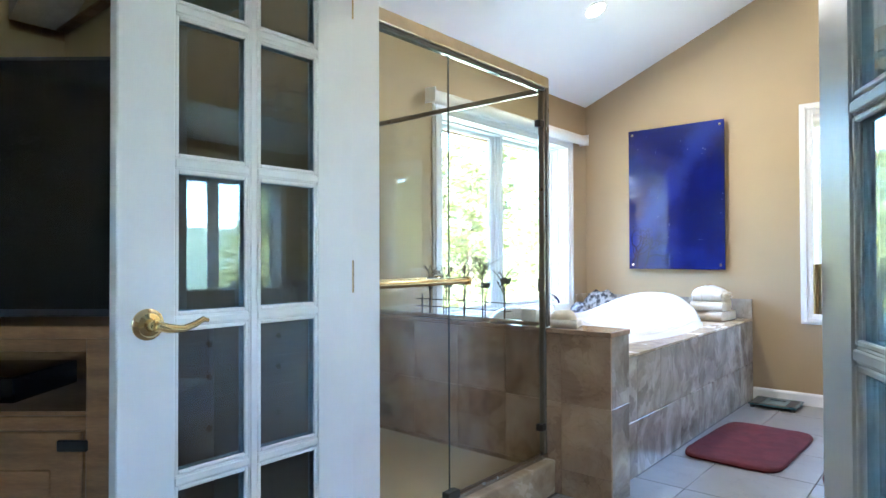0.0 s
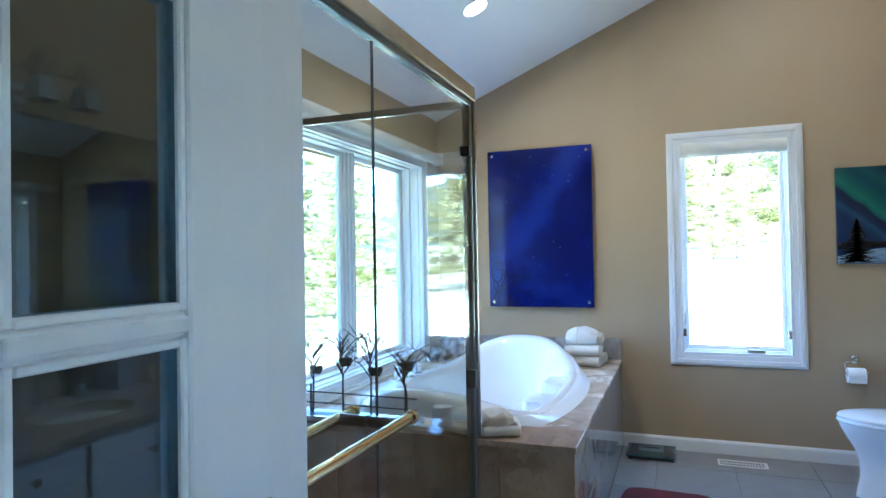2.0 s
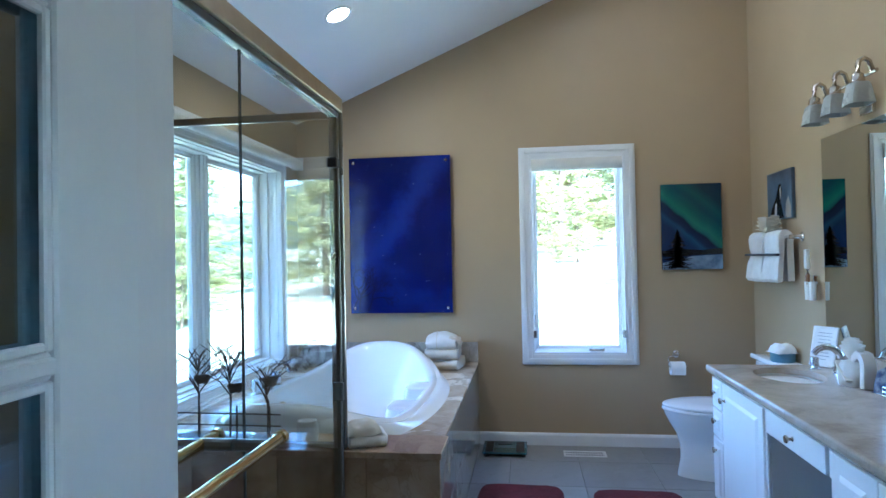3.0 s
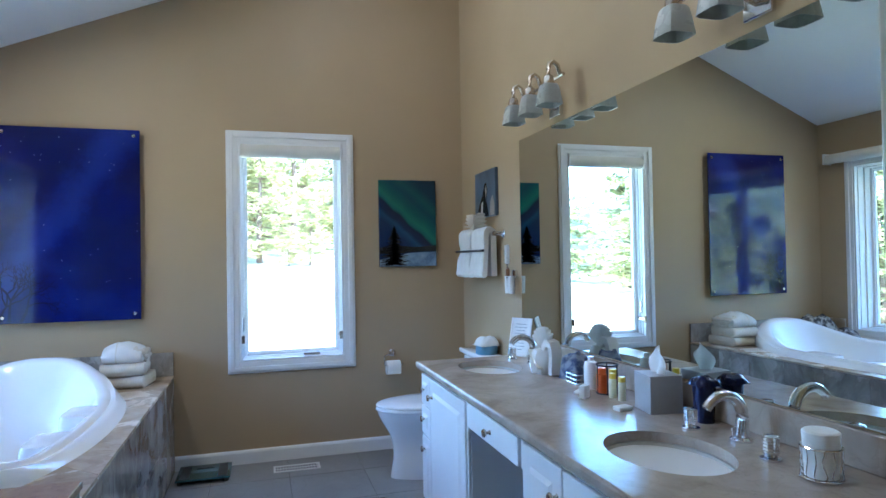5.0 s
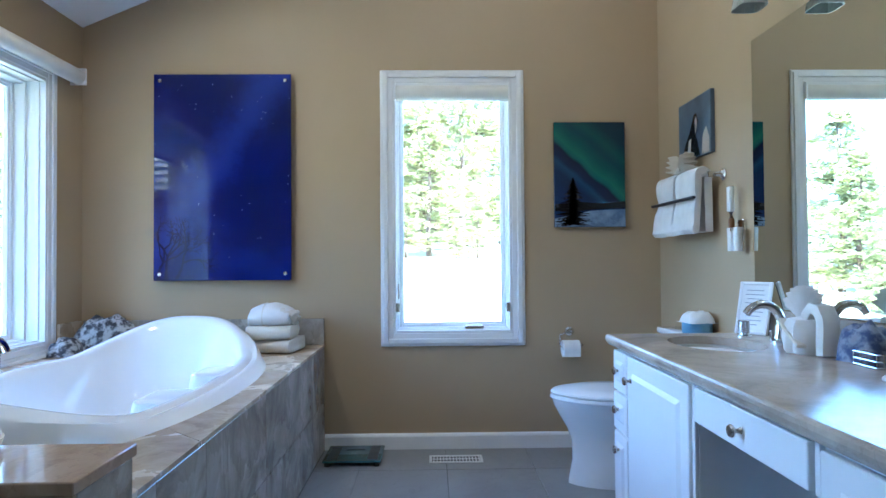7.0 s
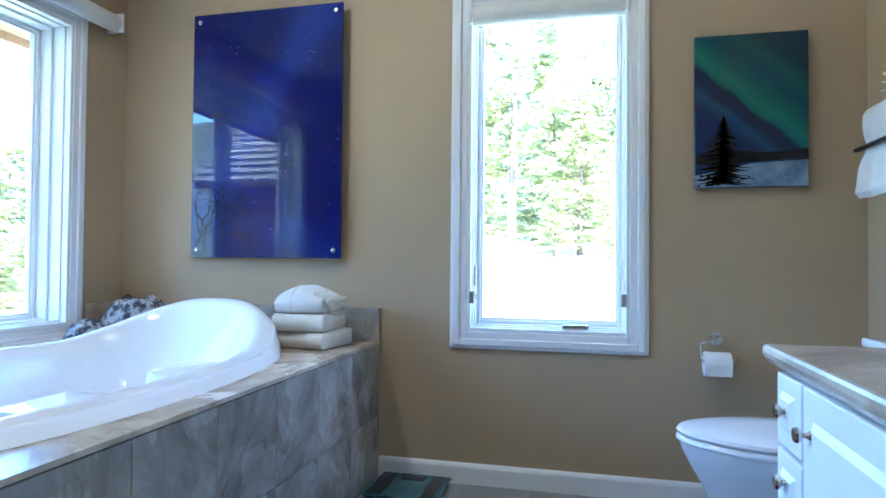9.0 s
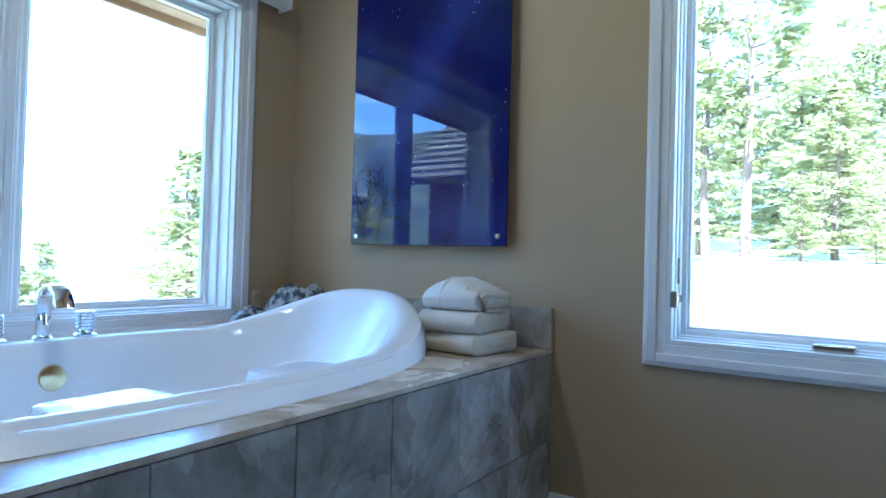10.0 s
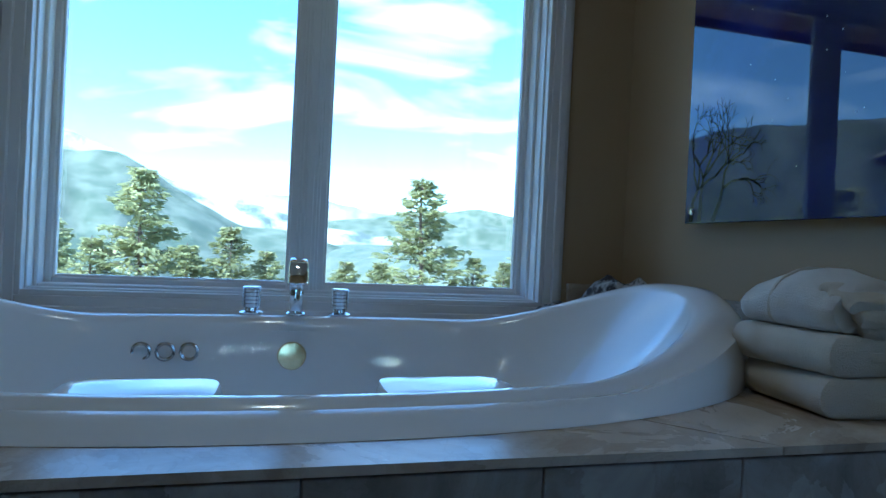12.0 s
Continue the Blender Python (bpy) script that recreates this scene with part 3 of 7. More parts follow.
# window by the toilet: opening in the back wall
BW = (1.790, 0.665, 2.475, 2.115)
wall_with_hole("wall_north", "y", BACK_Y, BACK_Y + 0.2, -0.22, WALL_X + 0.15, -0.2, 0, BW, "tan painted wall rising to a sloped ceiling, with one window", ceil_z)
solid("wall_east", box(WALL_X, 0.05, -0.2, WALL_X + 0.15, BACK_Y, ceil_z(WALL_X)), M_WALL, "tan painted wall behind the vanity", "wall", kind="structure")
bm = bmesh.new()
prism([(-0.22, 0), (OPEN_X0, 0), (OPEN_X0, ceil_z(OPEN_X0)), (-0.22, ceil_z(-0.22))], "y", DOOR_Y0, DOOR_Y1, bm)
prism([(OPEN_X1, 0), (WALL_X, 0), (WALL_X, ceil_z(WALL_X)), (OPEN_X1, ceil_z(OPEN_X1))], "y", DOOR_Y0, DOOR_Y1, bm)
prism([(OPEN_X0, 2.05), (OPEN_X1, 2.05), (OPEN_X1, ceil_z(OPEN_X1)), (OPEN_X0, ceil_z(OPEN_X0))], "y", DOOR_Y0, DOOR_Y1, bm)
solid("wall_south", bm, M_WALL, "tan painted wall with a double doorway", "wall", kind="structure")
solid("ceiling", prism([(-0.22, ceil_z(-0.22)), (WALL_X + 0.15, ceil_z(WALL_X + 0.15)), (WALL_X + 0.15, ceil_z(WALL_X + 0.15) + 0.2), (-0.22, ceil_z(-0.22) + 0.2)], "y", 0.05, BACK_Y + 0.2), M_CEIL,
      "white sloped ceiling", "ceiling", kind="structure")
# bedroom shell; an unseen window is added so that it is dim but not black
BDW = (-3.18, 0.97, -2.25, 1.89)
solid("wall_bedroom_west", box(BED_X0 - 0.15, BED_Y0, -0.2, BED_X0, 0.05, BED_Z), M_WALL, "tan bedroom wall", "wall", kind="structure")
solid("wall_bedroom_south", box(BED_X0 - 0.15, BED_Y0 - 0.15, -0.2, BED_X1 + 0.15, BED_Y0, BED_Z), M_WALL, "tan bedroom wall", "wall", kind="structure")
wall_with_hole("wall_bedroom_east", "x", BED_X1, BED_X1 + 0.15, BED_Y0, 0.05, -0.2, BED_Z, BDW, "tan bedroom wall with an added window")
solid("wall_bedroom_north", join(box(BED_X0 - 0.15, 0.05, -0.2, -0.22, 0.18, BED_Z), box(WALL_X + 0.15, 0.05, -0.2, BED_X1 + 0.15, 0.18, BED_Z)), M_WALL, "tan bedroom wall", "wall", kind="structure")
solid("ceiling_bedroom", box(BED_X0 - 0.15, BED_Y0 - 0.15, BED_Z, BED_X1 + 0.15, 0.05, BED_Z + 0.15), M_CEIL, "white bedroom ceiling", "ceiling", kind="structure")
# roof with its eave over the tub window
solid("roof", prism([(-0.95, 2.268), (-0.22, 2.52), (WALL_X + 0.15, 4.06), (WALL_X + 0.15, 4.22), (-0.95, 2.44)], "y", -0.2, BACK_Y + 0.7), M_SHINGLE, "shingled roof slope over the bathroom", "roof", kind="structure")
# the shingled roof of the next wing, seen only in reflections
wing = thing("house_wing", (-2.1, -4.0, -0.45), "low house wing with a weathered shingle roof", "house")
part("wall", box(-2.85, -6.6, -0.6, -1.12, -1.35, 2.05), M_SIDING, wing)
part("roof_deck", prism([(-1.0, 2.05), (-4.0, 4.55), (-7.0, 2.05), (-7.0, 1.97), (-4.0, 4.46), (-1.0, 1.97)], "x", -3.12, -1.12), M_SIDING, wing)
for k in range(20):
    f0, f1 = k / 20, (k + 1) / 20 + 0.012
    y0, y1, z0, z1 = -0.98 - 3.0 * f0, -0.98 - 3.0 * f1, 2.04 + 2.5 * f0, 2.04 + 2.5 * f1
    part("shingle_course", prism([(y0, z0 + 0.004), (y1, z1 + 0.002), (y1, z1 + 0.006), (y0 + 0.012, z0 + 0.040)], "x", -3.14, -1.115), M_SHINGLE, wing)

eave = thing("eave", (-0.6, 2, 2.25), "stained cedar soffit under the roof edge with a dark gutter", "eave", kind="structure")
for k in range(6):
    part("soffit_board", box(-0.92 + k * 0.115, 0.0, 2.253, -0.81 + k * 0.115, BACK_Y + 0.6, 2.268, 0.002), M_SOFFIT, eave)
part("fascia", box(-0.975, -0.2, 2.218, -0.95, BACK_Y + 0.7, 2.428, 0.003), M_SOFFIT, eave)
part("gutter", prism([(-1.08, 2.398), (-1.075, 2.308), (-1.05, 2.288), (-0.98, 2.288), (-0.98, 2.398), (-0.99, 2.398), (-0.99, 2.30), (-1.045, 2.30), (-1.065, 2.318), (-1.07, 2.398)], "y", -0.2, BACK_Y + 0.7), M_BLACK, eave, "dark metal gutter")


# ---- trim ----
def baseboard(x0, y0, x1, y1, inx, iny, name="baseboard"):
    """A moulded skirting along a wall; (inx, iny) points into the room."""
    prof = [(0, 0.0), (0.014, 0.0), (0.014, 0.072), (0.010, 0.082), (0.004, 0.09), (0, 0.09)]
    bm = bmesh.new()
    if iny:
        outl = [(y0 + iny * p, z) for p, z in prof]
        prism(outl, "x", x0, x1, bm)
    else:
        outl = [(x0 + inx * p, z) for p, z in prof]
        prism(outl, "y", y0, y1, bm)
    return solid(name, bm, M_TRIM, "white painted wooden baseboard", "baseboard", kind="structure")


baseboard(DECK_X + 0.002, BACK_Y, WALL_X, BACK_Y, 0, -1)
baseboard(WALL_X, 2.86, WALL_X, BACK_Y - 0.016, -1, 0)
baseboard(2.60, DOOR_Y1, 2.71, DOOR_Y1, 0, 1)


def casing_window(name, axis, face, inward, opening, label, sashes, pane_depth):
    """A cased window: moulded trim on the wall, a jamb lining, one or more sashes with glass."""
    u0, v0, u1, v1 = opening
    at = (face, (u0 + u1) / 2, v0) if axis == "x" else ((u0 + u1) / 2, face, v0)
    root = thing(name, at, label, "window", kind="structure")
    trim = bmesh.new()
    for k, (wd, dp_) in enumerate(((0.075, 0.014), (0.040, 0.024))):
        off = 0.075 - wd if k else 0.0
        frame_ring(axis, face, u0 - 0.075 + off * 0.4, v0 - 0.075 + off * 0.4, u1 + 0.075 - off * 0.4, v1 + 0.075 - off * 0.4, wd - off * 0.4 + 0.004 * k, inward * dp_, 0.003, trim)
    part("window_casing", trim, M_TRIM, root)
    lining = frame_ring(axis, face + inward * 0.012, u0, v0, u1, v1, 0.016, -inward * (0.012 + pane_depth + 0.05), 0.002)
    part("window_jamb", lining, M_FRAME_OFF, root)
    for dep, wd, run in ((0.020, 0.008, 0.022), (pane_depth * 0.55, 0.014, pane_depth * 0.40)):
        part("jamb_stop", frame_ring(axis, face - inward * dep, u0 + 0.014, v0 + 0.014, u1 - 0.014, v1 - 0.014, wd, -inward * run, 0.003), M_FRAME_OFF, root)
    for i, (a, b) in enumerate(sashes):
        sash = part("sash", frame_ring(axis, face - inward * (pane_depth - 0.012), a, v0 + 0.016, b, v1 - 0.016, 0.030, -inward * 0.045, 0.004), M_FRAME_OFF, root)
        inner = frame_ring(axis, face - inward * (pane_depth - 0.004), a + 0.026, v0 + 0.042, b - 0.026, v1 - 0.042, 0.012, -inward * 0.03, 0.003)
        part("glazing_bead", inner, M_TRIM, sash)
        w = face - inward * (pane_depth + 0.012)
        pane = box(w - 0.003, a + 0.030, v0 + 0.046, w + 0.003, b - 0.030, v1 - 0.046) if axis == "x" else box(a + 0.030, w - 0.003, v0 + 0.046, b - 0.030, w + 0.003, v1 - 0.046)
        g = part("pane", pane, M_GLASS, sash, "clear glass pane")
        g.visible_shadow = False
    for i in range(len(sashes) - 1):
        a, b = sashes[i][1], sashes[i + 1][0]
        post = bmesh.new()
        for q, (s, d0, d1) in enumerate(((0.0, -0.05, 0.03), (0.012, 0.03, 0.05), (0.026, 0.05, 0.062))):
            lo, hi = a - 0.006 + s, b + 0.006 - s
            w0_, w1_ = sorted((face - inward * (pane_depth - d0), face - inward * (pane_depth - d1)))
            if axis == "x":
                box(w0_, lo, v0 + 0.016, w1_, hi, v1 - 0.016, 0.003, 1, post)
            else:
                box(lo, w0_, v0 + 0.016, hi, w1_, v1 - 0.016, 0.003, 1, post)
        part("mullion", post, M_FRAME_OFF, root)
    return root


win_w = casing_window("window_1", "x", 0.0, 1, LW, "wide white two-pane picture window over the tub", ((1.971, 2.779), (2.846, 3.649)), 0.16)
part("window_stool", box(-0.03, LW[0] - 0.09, LW[1] - 0.072, 0.05, LW[2] + 0.09, LW[1] - 0.048, 0.006, 2), M_TRIM, win_w)
win_n = casing_window("window_2", "y", BACK_Y, -1, BW, "white casement window with a rolled shade at its head", ((1.806, 2.459),), 0.085)
for x in (1.812, 2.452):
    lk = part("sash_lock", join(box(x - 0.009, BACK_Y - 0.012, 0.80, x + 0.009, BACK_Y + 0.075, 0.825, 0.003), box(x - 0.012, BACK_Y - 0.02, 0.785, x + 0.012, BACK_Y - 0.004, 0.84, 0.004)), M_NICKEL, win_n, "grey metal sash lock")
part("lock_lever", box(1.808, BACK_Y + 0.03, 0.86, 1.818, BACK_Y + 0.05, 0.95, 0.003), M_NICKEL, win_n)
part("crank_cover", box(2.20, BACK_Y + 0.01, 0.683, 2.31, BACK_Y + 0.055, 0.705, 0.006, 2), M_NICKEL, win_n, "folded casement crank")

# added bedroom window, out of view and sized for its daylight, simply cased
casing_window("window_3", "x", BED_X1, -1, BDW, "white bedroom window added out of view for daylight", ((-3.164, -2.266),), 0.06)


def roller(name, axis, a, b, w, z, r, label):
    """A rolled-up shade: cloth tube with end brackets and a hem bar."""
    base = (w, (a + b) / 2, z) if axis == "y" else ((a + b) / 2, w, z)
    root = thing(name, base, label, "roller shade")

    def P(u, dw, dz):
        return (w + dw, u, z + dz) if axis == "y" else (u, w + dw, z + dz)
    part("cloth_roll", tube([P(a + 0.012, 0, 0), P((a + b) / 2, 0, 0), P(b - 0.012, 0, 0)], r, 24), M_SHADE, root, smooth=True)
    for e in (a, b - 0.012):
        lo, hi = P(e, -r * 1.05, -r * 1.05), P(e + 0.012, r * 1.05, r * 1.15)
        part("bracket", box(*lo, *hi, 0.002), M_TRIM, root, "square white end bracket")
    return root


roller("roller_shade", "y", 1.80, 3.87, 0.055, 2.115, 0.042, "off-white rolled-up shade along the head of the tub window")
rs = roller("roller_shade", "x", 1.795, 2.470, BACK_Y + 0.012, 2.062, 0.046, "off-white rolled-up shade at the head of the casement window")

# door casing and jambs
for side, x0, x1 in ((0, OPEN_X0 - 0.0, OPEN_X0 + 0.018), (1, OPEN_X1 - 0.018, OPEN_X1)):
    solid("trim_door_jamb", box(x0, DOOR_Y0 - 0.004, 0, x1, DOOR_Y1 + 0.004, 2.05, 0.002), M_TRIM, "white painted door jamb", "trim", kind="structure")
for y0, y1 in ((DOOR_Y0 - 0.016, DOOR_Y0), (DOOR_Y1, DOOR_Y1 + 0.016)):
    for x0, x1 in ((OPEN_X0 - 0.075, OPEN_X0 + 0.006), (OPEN_X1 - 0.006, OPEN_X1 + 0.075)):
        solid("trim_door_casing", box(x0, y0, 0, x1, y1, 2.12, 0.004), M_TRIM, "white moulded door casing", "trim", kind="structure")
    solid("trim_door_head", box(OPEN_X0 - 0.075, y0 + 0.002, 2.044, OPEN_X1 + 0.075, y1 - 0.002 + 0.004, 2.125, 0.004), M_TRIM, "white moulded door head", "trim", kind="structure")


def french_door(name, width, label):
    """Built with the hinge at x = 0, leaf along +x, 40 mm thick; ten panes in two columns."""
    H, T = 2.03, 0.036
    root = thing(name, (0, 0, 0), label, "door", kind="structure")
    st = 0.122
    rows = [0.262, 0.600, 0.945, 1.290, 1.628, 1.915]
    part("stile", box(0, 0, 0.012, st, T, H, 0.003), M_WHITE, root)
    part("stile", box(width - st, 0, 0.012, width, T, H, 0.003), M_WHITE, root)
    part("rail", box(st, 0.001, 0.012, width - st, T - 0.001, rows[0] - 0.012, 0.002), M_WHITE, root)
    part("rail", box(st, 0.001, rows[-1] + 0.012, width - st, T - 0.001, H, 0.002), M_WHITE, root)
    mid = width / 2

    def bar(x0, z0, x1, z1):
        b = box(x0, 0.004, z0, x1, T - 0.004, z1, 0.003)
        if x1 - x0 < z1 - z0:
            box(x0 + 0.005, 0.0, z0, x1 - 0.005, T, z1, 0.002, 1, b)
        else:
            box(x0, 0.0, z0 + 0.005, x1, T, z1 - 0.005, 0.002, 1, b)
        return b
    part("muntin", bar(mid - 0.013, rows[0] - 0.012, mid + 0.013, rows[-1] + 0.012), M_WHITE, root)
    for z in rows[1:-1]:
        part("muntin", bar(st, z - 0.013, mid - 0.013, z + 0.013), M_WHITE, root)
        part("muntin", bar(mid + 0.013, z - 0.013, width - st, z + 0.013), M_WHITE, root)
    for i in range(5):
        for x0, x1 in ((st, mid - 0.013), (mid + 0.013, width - st)):
            z0, z1 = rows[i] + (0.013 if i else -0.012), rows[i + 1] - (0.013 if i < 4 else -0.012)
            bead = bmesh.new()
            for yy in (0.003, T - 0.011):
                frame_ring("y", yy, x0, z0, x1, z1, 0.009, 0.008, 0.002, bead)
            part("glazing_bead", bead, M_WHITE, root)
            part("pane", box(x0 + 0.002, T / 2 - 0.002, z0 + 0.002, x1 - 0.002, T / 2 + 0.002, z1 - 0.002), M_DOORGLASS, root, "darkened reflecting glass pane")
    for z in (0.25, 1.03, 1.80):
        part("hinge", tube([(-0.004, -0.004, z - 0.04), (-0.004, -0.004, z + 0.04)], 0.006, 8), M_BRASS, root)
        part("hinge_plate", box(-0.0025, 0.002, z - 0.045, -0.0002, T + 0.001, z + 0.045), M_BRASS, root, "polished brass hinge plate")
    for s, y in ((-1, 0.0), (1, T)):
        rose = move(lathe([(0.0, 0.0), (0.033, 0.0), (0.033, 0.004), (0.026, 0.008), (0.024, 0.012), (0.014, 0.016), (0.012, 0.040), (0.0, 0.042)], 28), Matrix.Rotation(radians(90 * -s), 4, "X"))
        h = part("door_handle", move(rose, Matrix.Translation((width - 0.062, y, 0.945))), M_BRASS, root, "polished brass rose and lever", smooth=True)
        yy = y + s * 0.042
        lever = tube([(width - 0.062, yy, 0.945), (width - 0.085, yy + s * 0.006, 0.938), (width - 0.115, yy + s * 0.004, 0.934), (width - 0.145, yy, 0.942), (width - 0.165, yy - s * 0.003, 0.951), (width - 0.176, yy - s * 0.002, 0.947)],
                     [0.011, 0.010, 0.008, 0.007, 0.006, 0.004], 10)
        part("lever", lever, M_BRASS, h, smooth=True)
    return root


leaf = french_door("door_1", 0.63, "white ten-pane french door leaf standing open")
leaf.matrix_basis = pose(1.297, 0.037, 0, 0, 0, -89.5)
right_leaf = copy_thing(leaf, Matrix.Translation((2.495, 0.045, 0)) @ Matrix.Rotation(radians(-64), 4, "Z") @ Matrix.Translation((0, -0.036, 0)))
right_leaf.name = "door_2"

# ---- tub deck, knee wall, shower ----
TUB_C, TUB_A, TUB_B = (0.745, 2.765), 0.505, 1.03


def tub_outline(t, a, b, e=2.6):
    c, s = math.cos(t), math.sin(t)
    return (TUB_C[0] + a * math.copysign(abs(c) ** (2 / e), c), TUB_C[1] + b * math.copysign(abs(s) ** (2 / e), s))


def deck_piece(t0, t1, x0, y0, x1, y1, z0, z1, gap=0.0):
    """A slab between the tub's cut-out and the deck's edge, from one bearing to another."""
    def out_to(t):
        c, s = math.cos(t), math.sin(t)
        px, py = tub_outline(t, TUB_A, TUB_B)
        dx, dy = px - TUB_C[0], py - TUB_C[1]
        ks = [((x1 if dx > 0 else x0) - TUB_C[0]) / dx] if abs(dx) > 1e-6 else []
        ks += [((y1 if dy > 0 else y0) - TUB_C[1]) / dy] if abs(dy) > 1e-6 else []
        k = min(ks)
        return (TUB_C[0] + dx * k, TUB_C[1] + dy * k)
    n = 96 if t1 - t0 > 6.2 else 12
    ts = [t0 + gap + (t1 - t0 - 2 * gap) * i / n for i in range(n + 1)]
    inner = [tub_outline(t, TUB_A - 0.05, TUB_B - 0.05) for t in ts]
    bm = bmesh.new()
    whole = t1 - t0 > 6.2
    for i, (a, b) in enumerate(zip(ts, ts[1:])):
        pa, pb = out_to(a), out_to(b)
        rim = [pa, pb]
        if abs(pa[0] - pb[0]) > 1e-4 and abs(pa[1] - pb[1]) > 1e-4:
            rim.insert(1, (x1 if pa[0] + pb[0] > 2 * TUB_C[0] else x0, y1 if pa[1] + pb[1] > 2 * TUB_C[1] else y0))
        for z in (z0, z1):
            bm.faces.new([bm.verts.new((*p, z)) for p in rim + [inner[i + 1], inner[i]]])
        for p, q in list(zip(rim, rim[1:])) + [(inner[i], inner[i + 1])]:
            bm.faces.new([bm.verts.new((*p, z0)), bm.verts.new((*q, z0)), bm.verts.new((*q, z1)), bm.verts.new((*p, z1))])
        for flag, p, q in ((i == 0, inner[0], pa), (i == n - 1, inner[n], pb)):
            if flag and not whole:
                bm.faces.new([bm.verts.new((*p, z0)), bm.verts.new((*q, z0)), bm.verts.new((*q, z1)), bm.verts.new((*p, z1))])
    bmesh.ops.remove_doubles(bm, verts=bm.verts[:], dist=1e-5)
    bmesh.ops.recalc_face_normals(bm, faces=bm.faces[:])
    return bm


deck = tagged(link_mesh("tub_deck", deck_piece(0, 2 * math.pi, 0.002, 1.556, DECK_X - 0.012, BACK_Y - 0.002, 0.0, DECK_Z - 0.015), M_GROUT), "marble-clad deck around a drop-in bathtub", "tub deck", kind="structure")
knee = tagged(link_mesh("knee_wall", box(0.002, 1.392, 0.0, 1.455, 1.555, 0.733), M_GROUT), "low marble-clad wall between shower and tub", "low wall", kind="structure")


def slab(parent, material, x0, y0, z0, x1, y1, z1, name="tile", bev=0.0015):
    return part(name, box(x0, y0, z0, x1, y1, z1, bev), material, parent)


# front tiles in two courses
ys = [1.5565] + [2.756 + 0.305 * k for k in range(-3, 5)]
ys = [v for v in ys if v < BACK_Y - 0.02] + [BACK_Y - 0.002]
for i in range(len(ys) - 1):
    for z0, z1 in ((0.002, 0.272), (0.275, DECK_Z - 0.0165)):
        slab(deck, M_STONE_FRONT, DECK_X - 0.012, ys[i] + 0.001, z0, DECK_X, ys[i + 1] - 0.001, z1)
# deck top slabs round the tub cut-out
for k in range(8):
    t0 = math.pi / 8 + k * math.pi / 4
    part("deck_slab", deck_piece(t0, t0 + math.pi / 4, 0.003, 1.5565, DECK_X + 0.002, BACK_Y - 0.0015, DECK_Z - 0.0125, DECK_Z, 0.0015), M_STONE_DECK, deck)
# backsplash strip
for y0, y1 in ((1.557, 1.86), (3.765, 3.978)):
    slab(deck, M_STONE_DECK, 0.003, y0, DECK_Z + 0.001, 0.018, y1, 0.755, "splash_tile")
for x0, x1 in ((0.02, 0.40), (0.402, 0.86), (0.862, 1.13), (1.132, DECK_X)):
    slab(deck, M_STONE_FRONT, x0, BACK_Y - 0.02, DECK_Z + 0.001, x1, BACK_Y - 0.002, 0.755, "splash_tile")
# knee wall cladding
for k in range(5):
    x0, x1 = 0.003 + k * 0.305, min(0.305 * (k + 1) + 0.001, 1.467)
    if x1 - x0 > 0.03:
        for z0, z1 in ((0.002, 0.115), (0.117, 0.420), (0.422, 0.731)):
            slab(knee, M_STONE_BROWN, x0, 1.380, z0, x1, 1.392, z1)
for z0, z1 in ((0.002, 0.42), (0.422, 0.731)):
    slab(knee, M_STONE_FRONT, 1.455, 1.394, z0, 1.467, 1.567, z1)
slab(knee, M_STONE_BROWN, 0.003, 1.372, 0.733, 0.735, 1.572, KNEE_Z, "cap_slab", 0.002)
slab(knee, M_STONE_BROWN, 0.737, 1.372, 0.733, 1.473, 1.572, KNEE_Z, "cap_slab", 0.002)
slab(knee, M_STONE_FRONT, 0.003, 1.555, DECK_Z + 0.001, 1.455, 1.567, 0.731)

# shower
shower = thing("shower_enclosure", (1.13, 0.8, 0.0), "framed glass shower enclosure with a brass pull bar", "shower")
part("shower_pan", box(0.004, DOOR_Y1 + 0.002, 0.0, 1.09, 1.378, 0.10, 0.01, 2), M_SHOWER, shower, "tan shower floor")
part("curb", box(1.09, DOOR_Y1 + 0.002, 0.0, 1.195, 1.378, 0.155, 0.008, 2), M_STONE_DECK, shower, "cream stone curb")
hdr = box(1.118, DOOR_Y1 + 0.002, 1.872, 1.158, 1.40, 1.922, 0.005, 2)
part("header", hdr, M_CHAMPAGNE, shower)
part("header_channel", box(1.126, DOOR_Y1 + 0.002, 1.852, 1.150, 1.385, 1.872, 0.002), M_BRONZE, shower)
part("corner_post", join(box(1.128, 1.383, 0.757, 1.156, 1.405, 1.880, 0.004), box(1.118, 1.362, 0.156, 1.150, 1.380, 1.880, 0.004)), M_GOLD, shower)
part("sill_track", box(1.122, DOOR_Y1 + 0.004, 0.156, 1.155, 1.378, 0.176, 0.003), M_STEEL, shower)
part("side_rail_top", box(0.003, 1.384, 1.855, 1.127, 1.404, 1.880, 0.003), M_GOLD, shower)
part("side_rail_bottom", box(0.003, 1.384, 0.757, 1.127, 1.404, 0.778, 0.003), M_STEEL, shower)
part("side_pane", box(0.006, 1.391, 0.779, 1.126, 1.397, 1.854), M_SHGLASS, shower)
part("fixed_pane", box(1.135, 0.694, 0.178, 1.141, 1.361, 1.851), M_SHGLASS, shower)
part("door_pane", box(1.135, 0.215, 0.178, 1.141, 0.684, 1.851), M_SHGLASS, shower)
part("pane_edge", box(1.135, 0.6855, 0.177, 1.141, 0.6895, 1.851, 0.0005), M_BRONZE, shower)
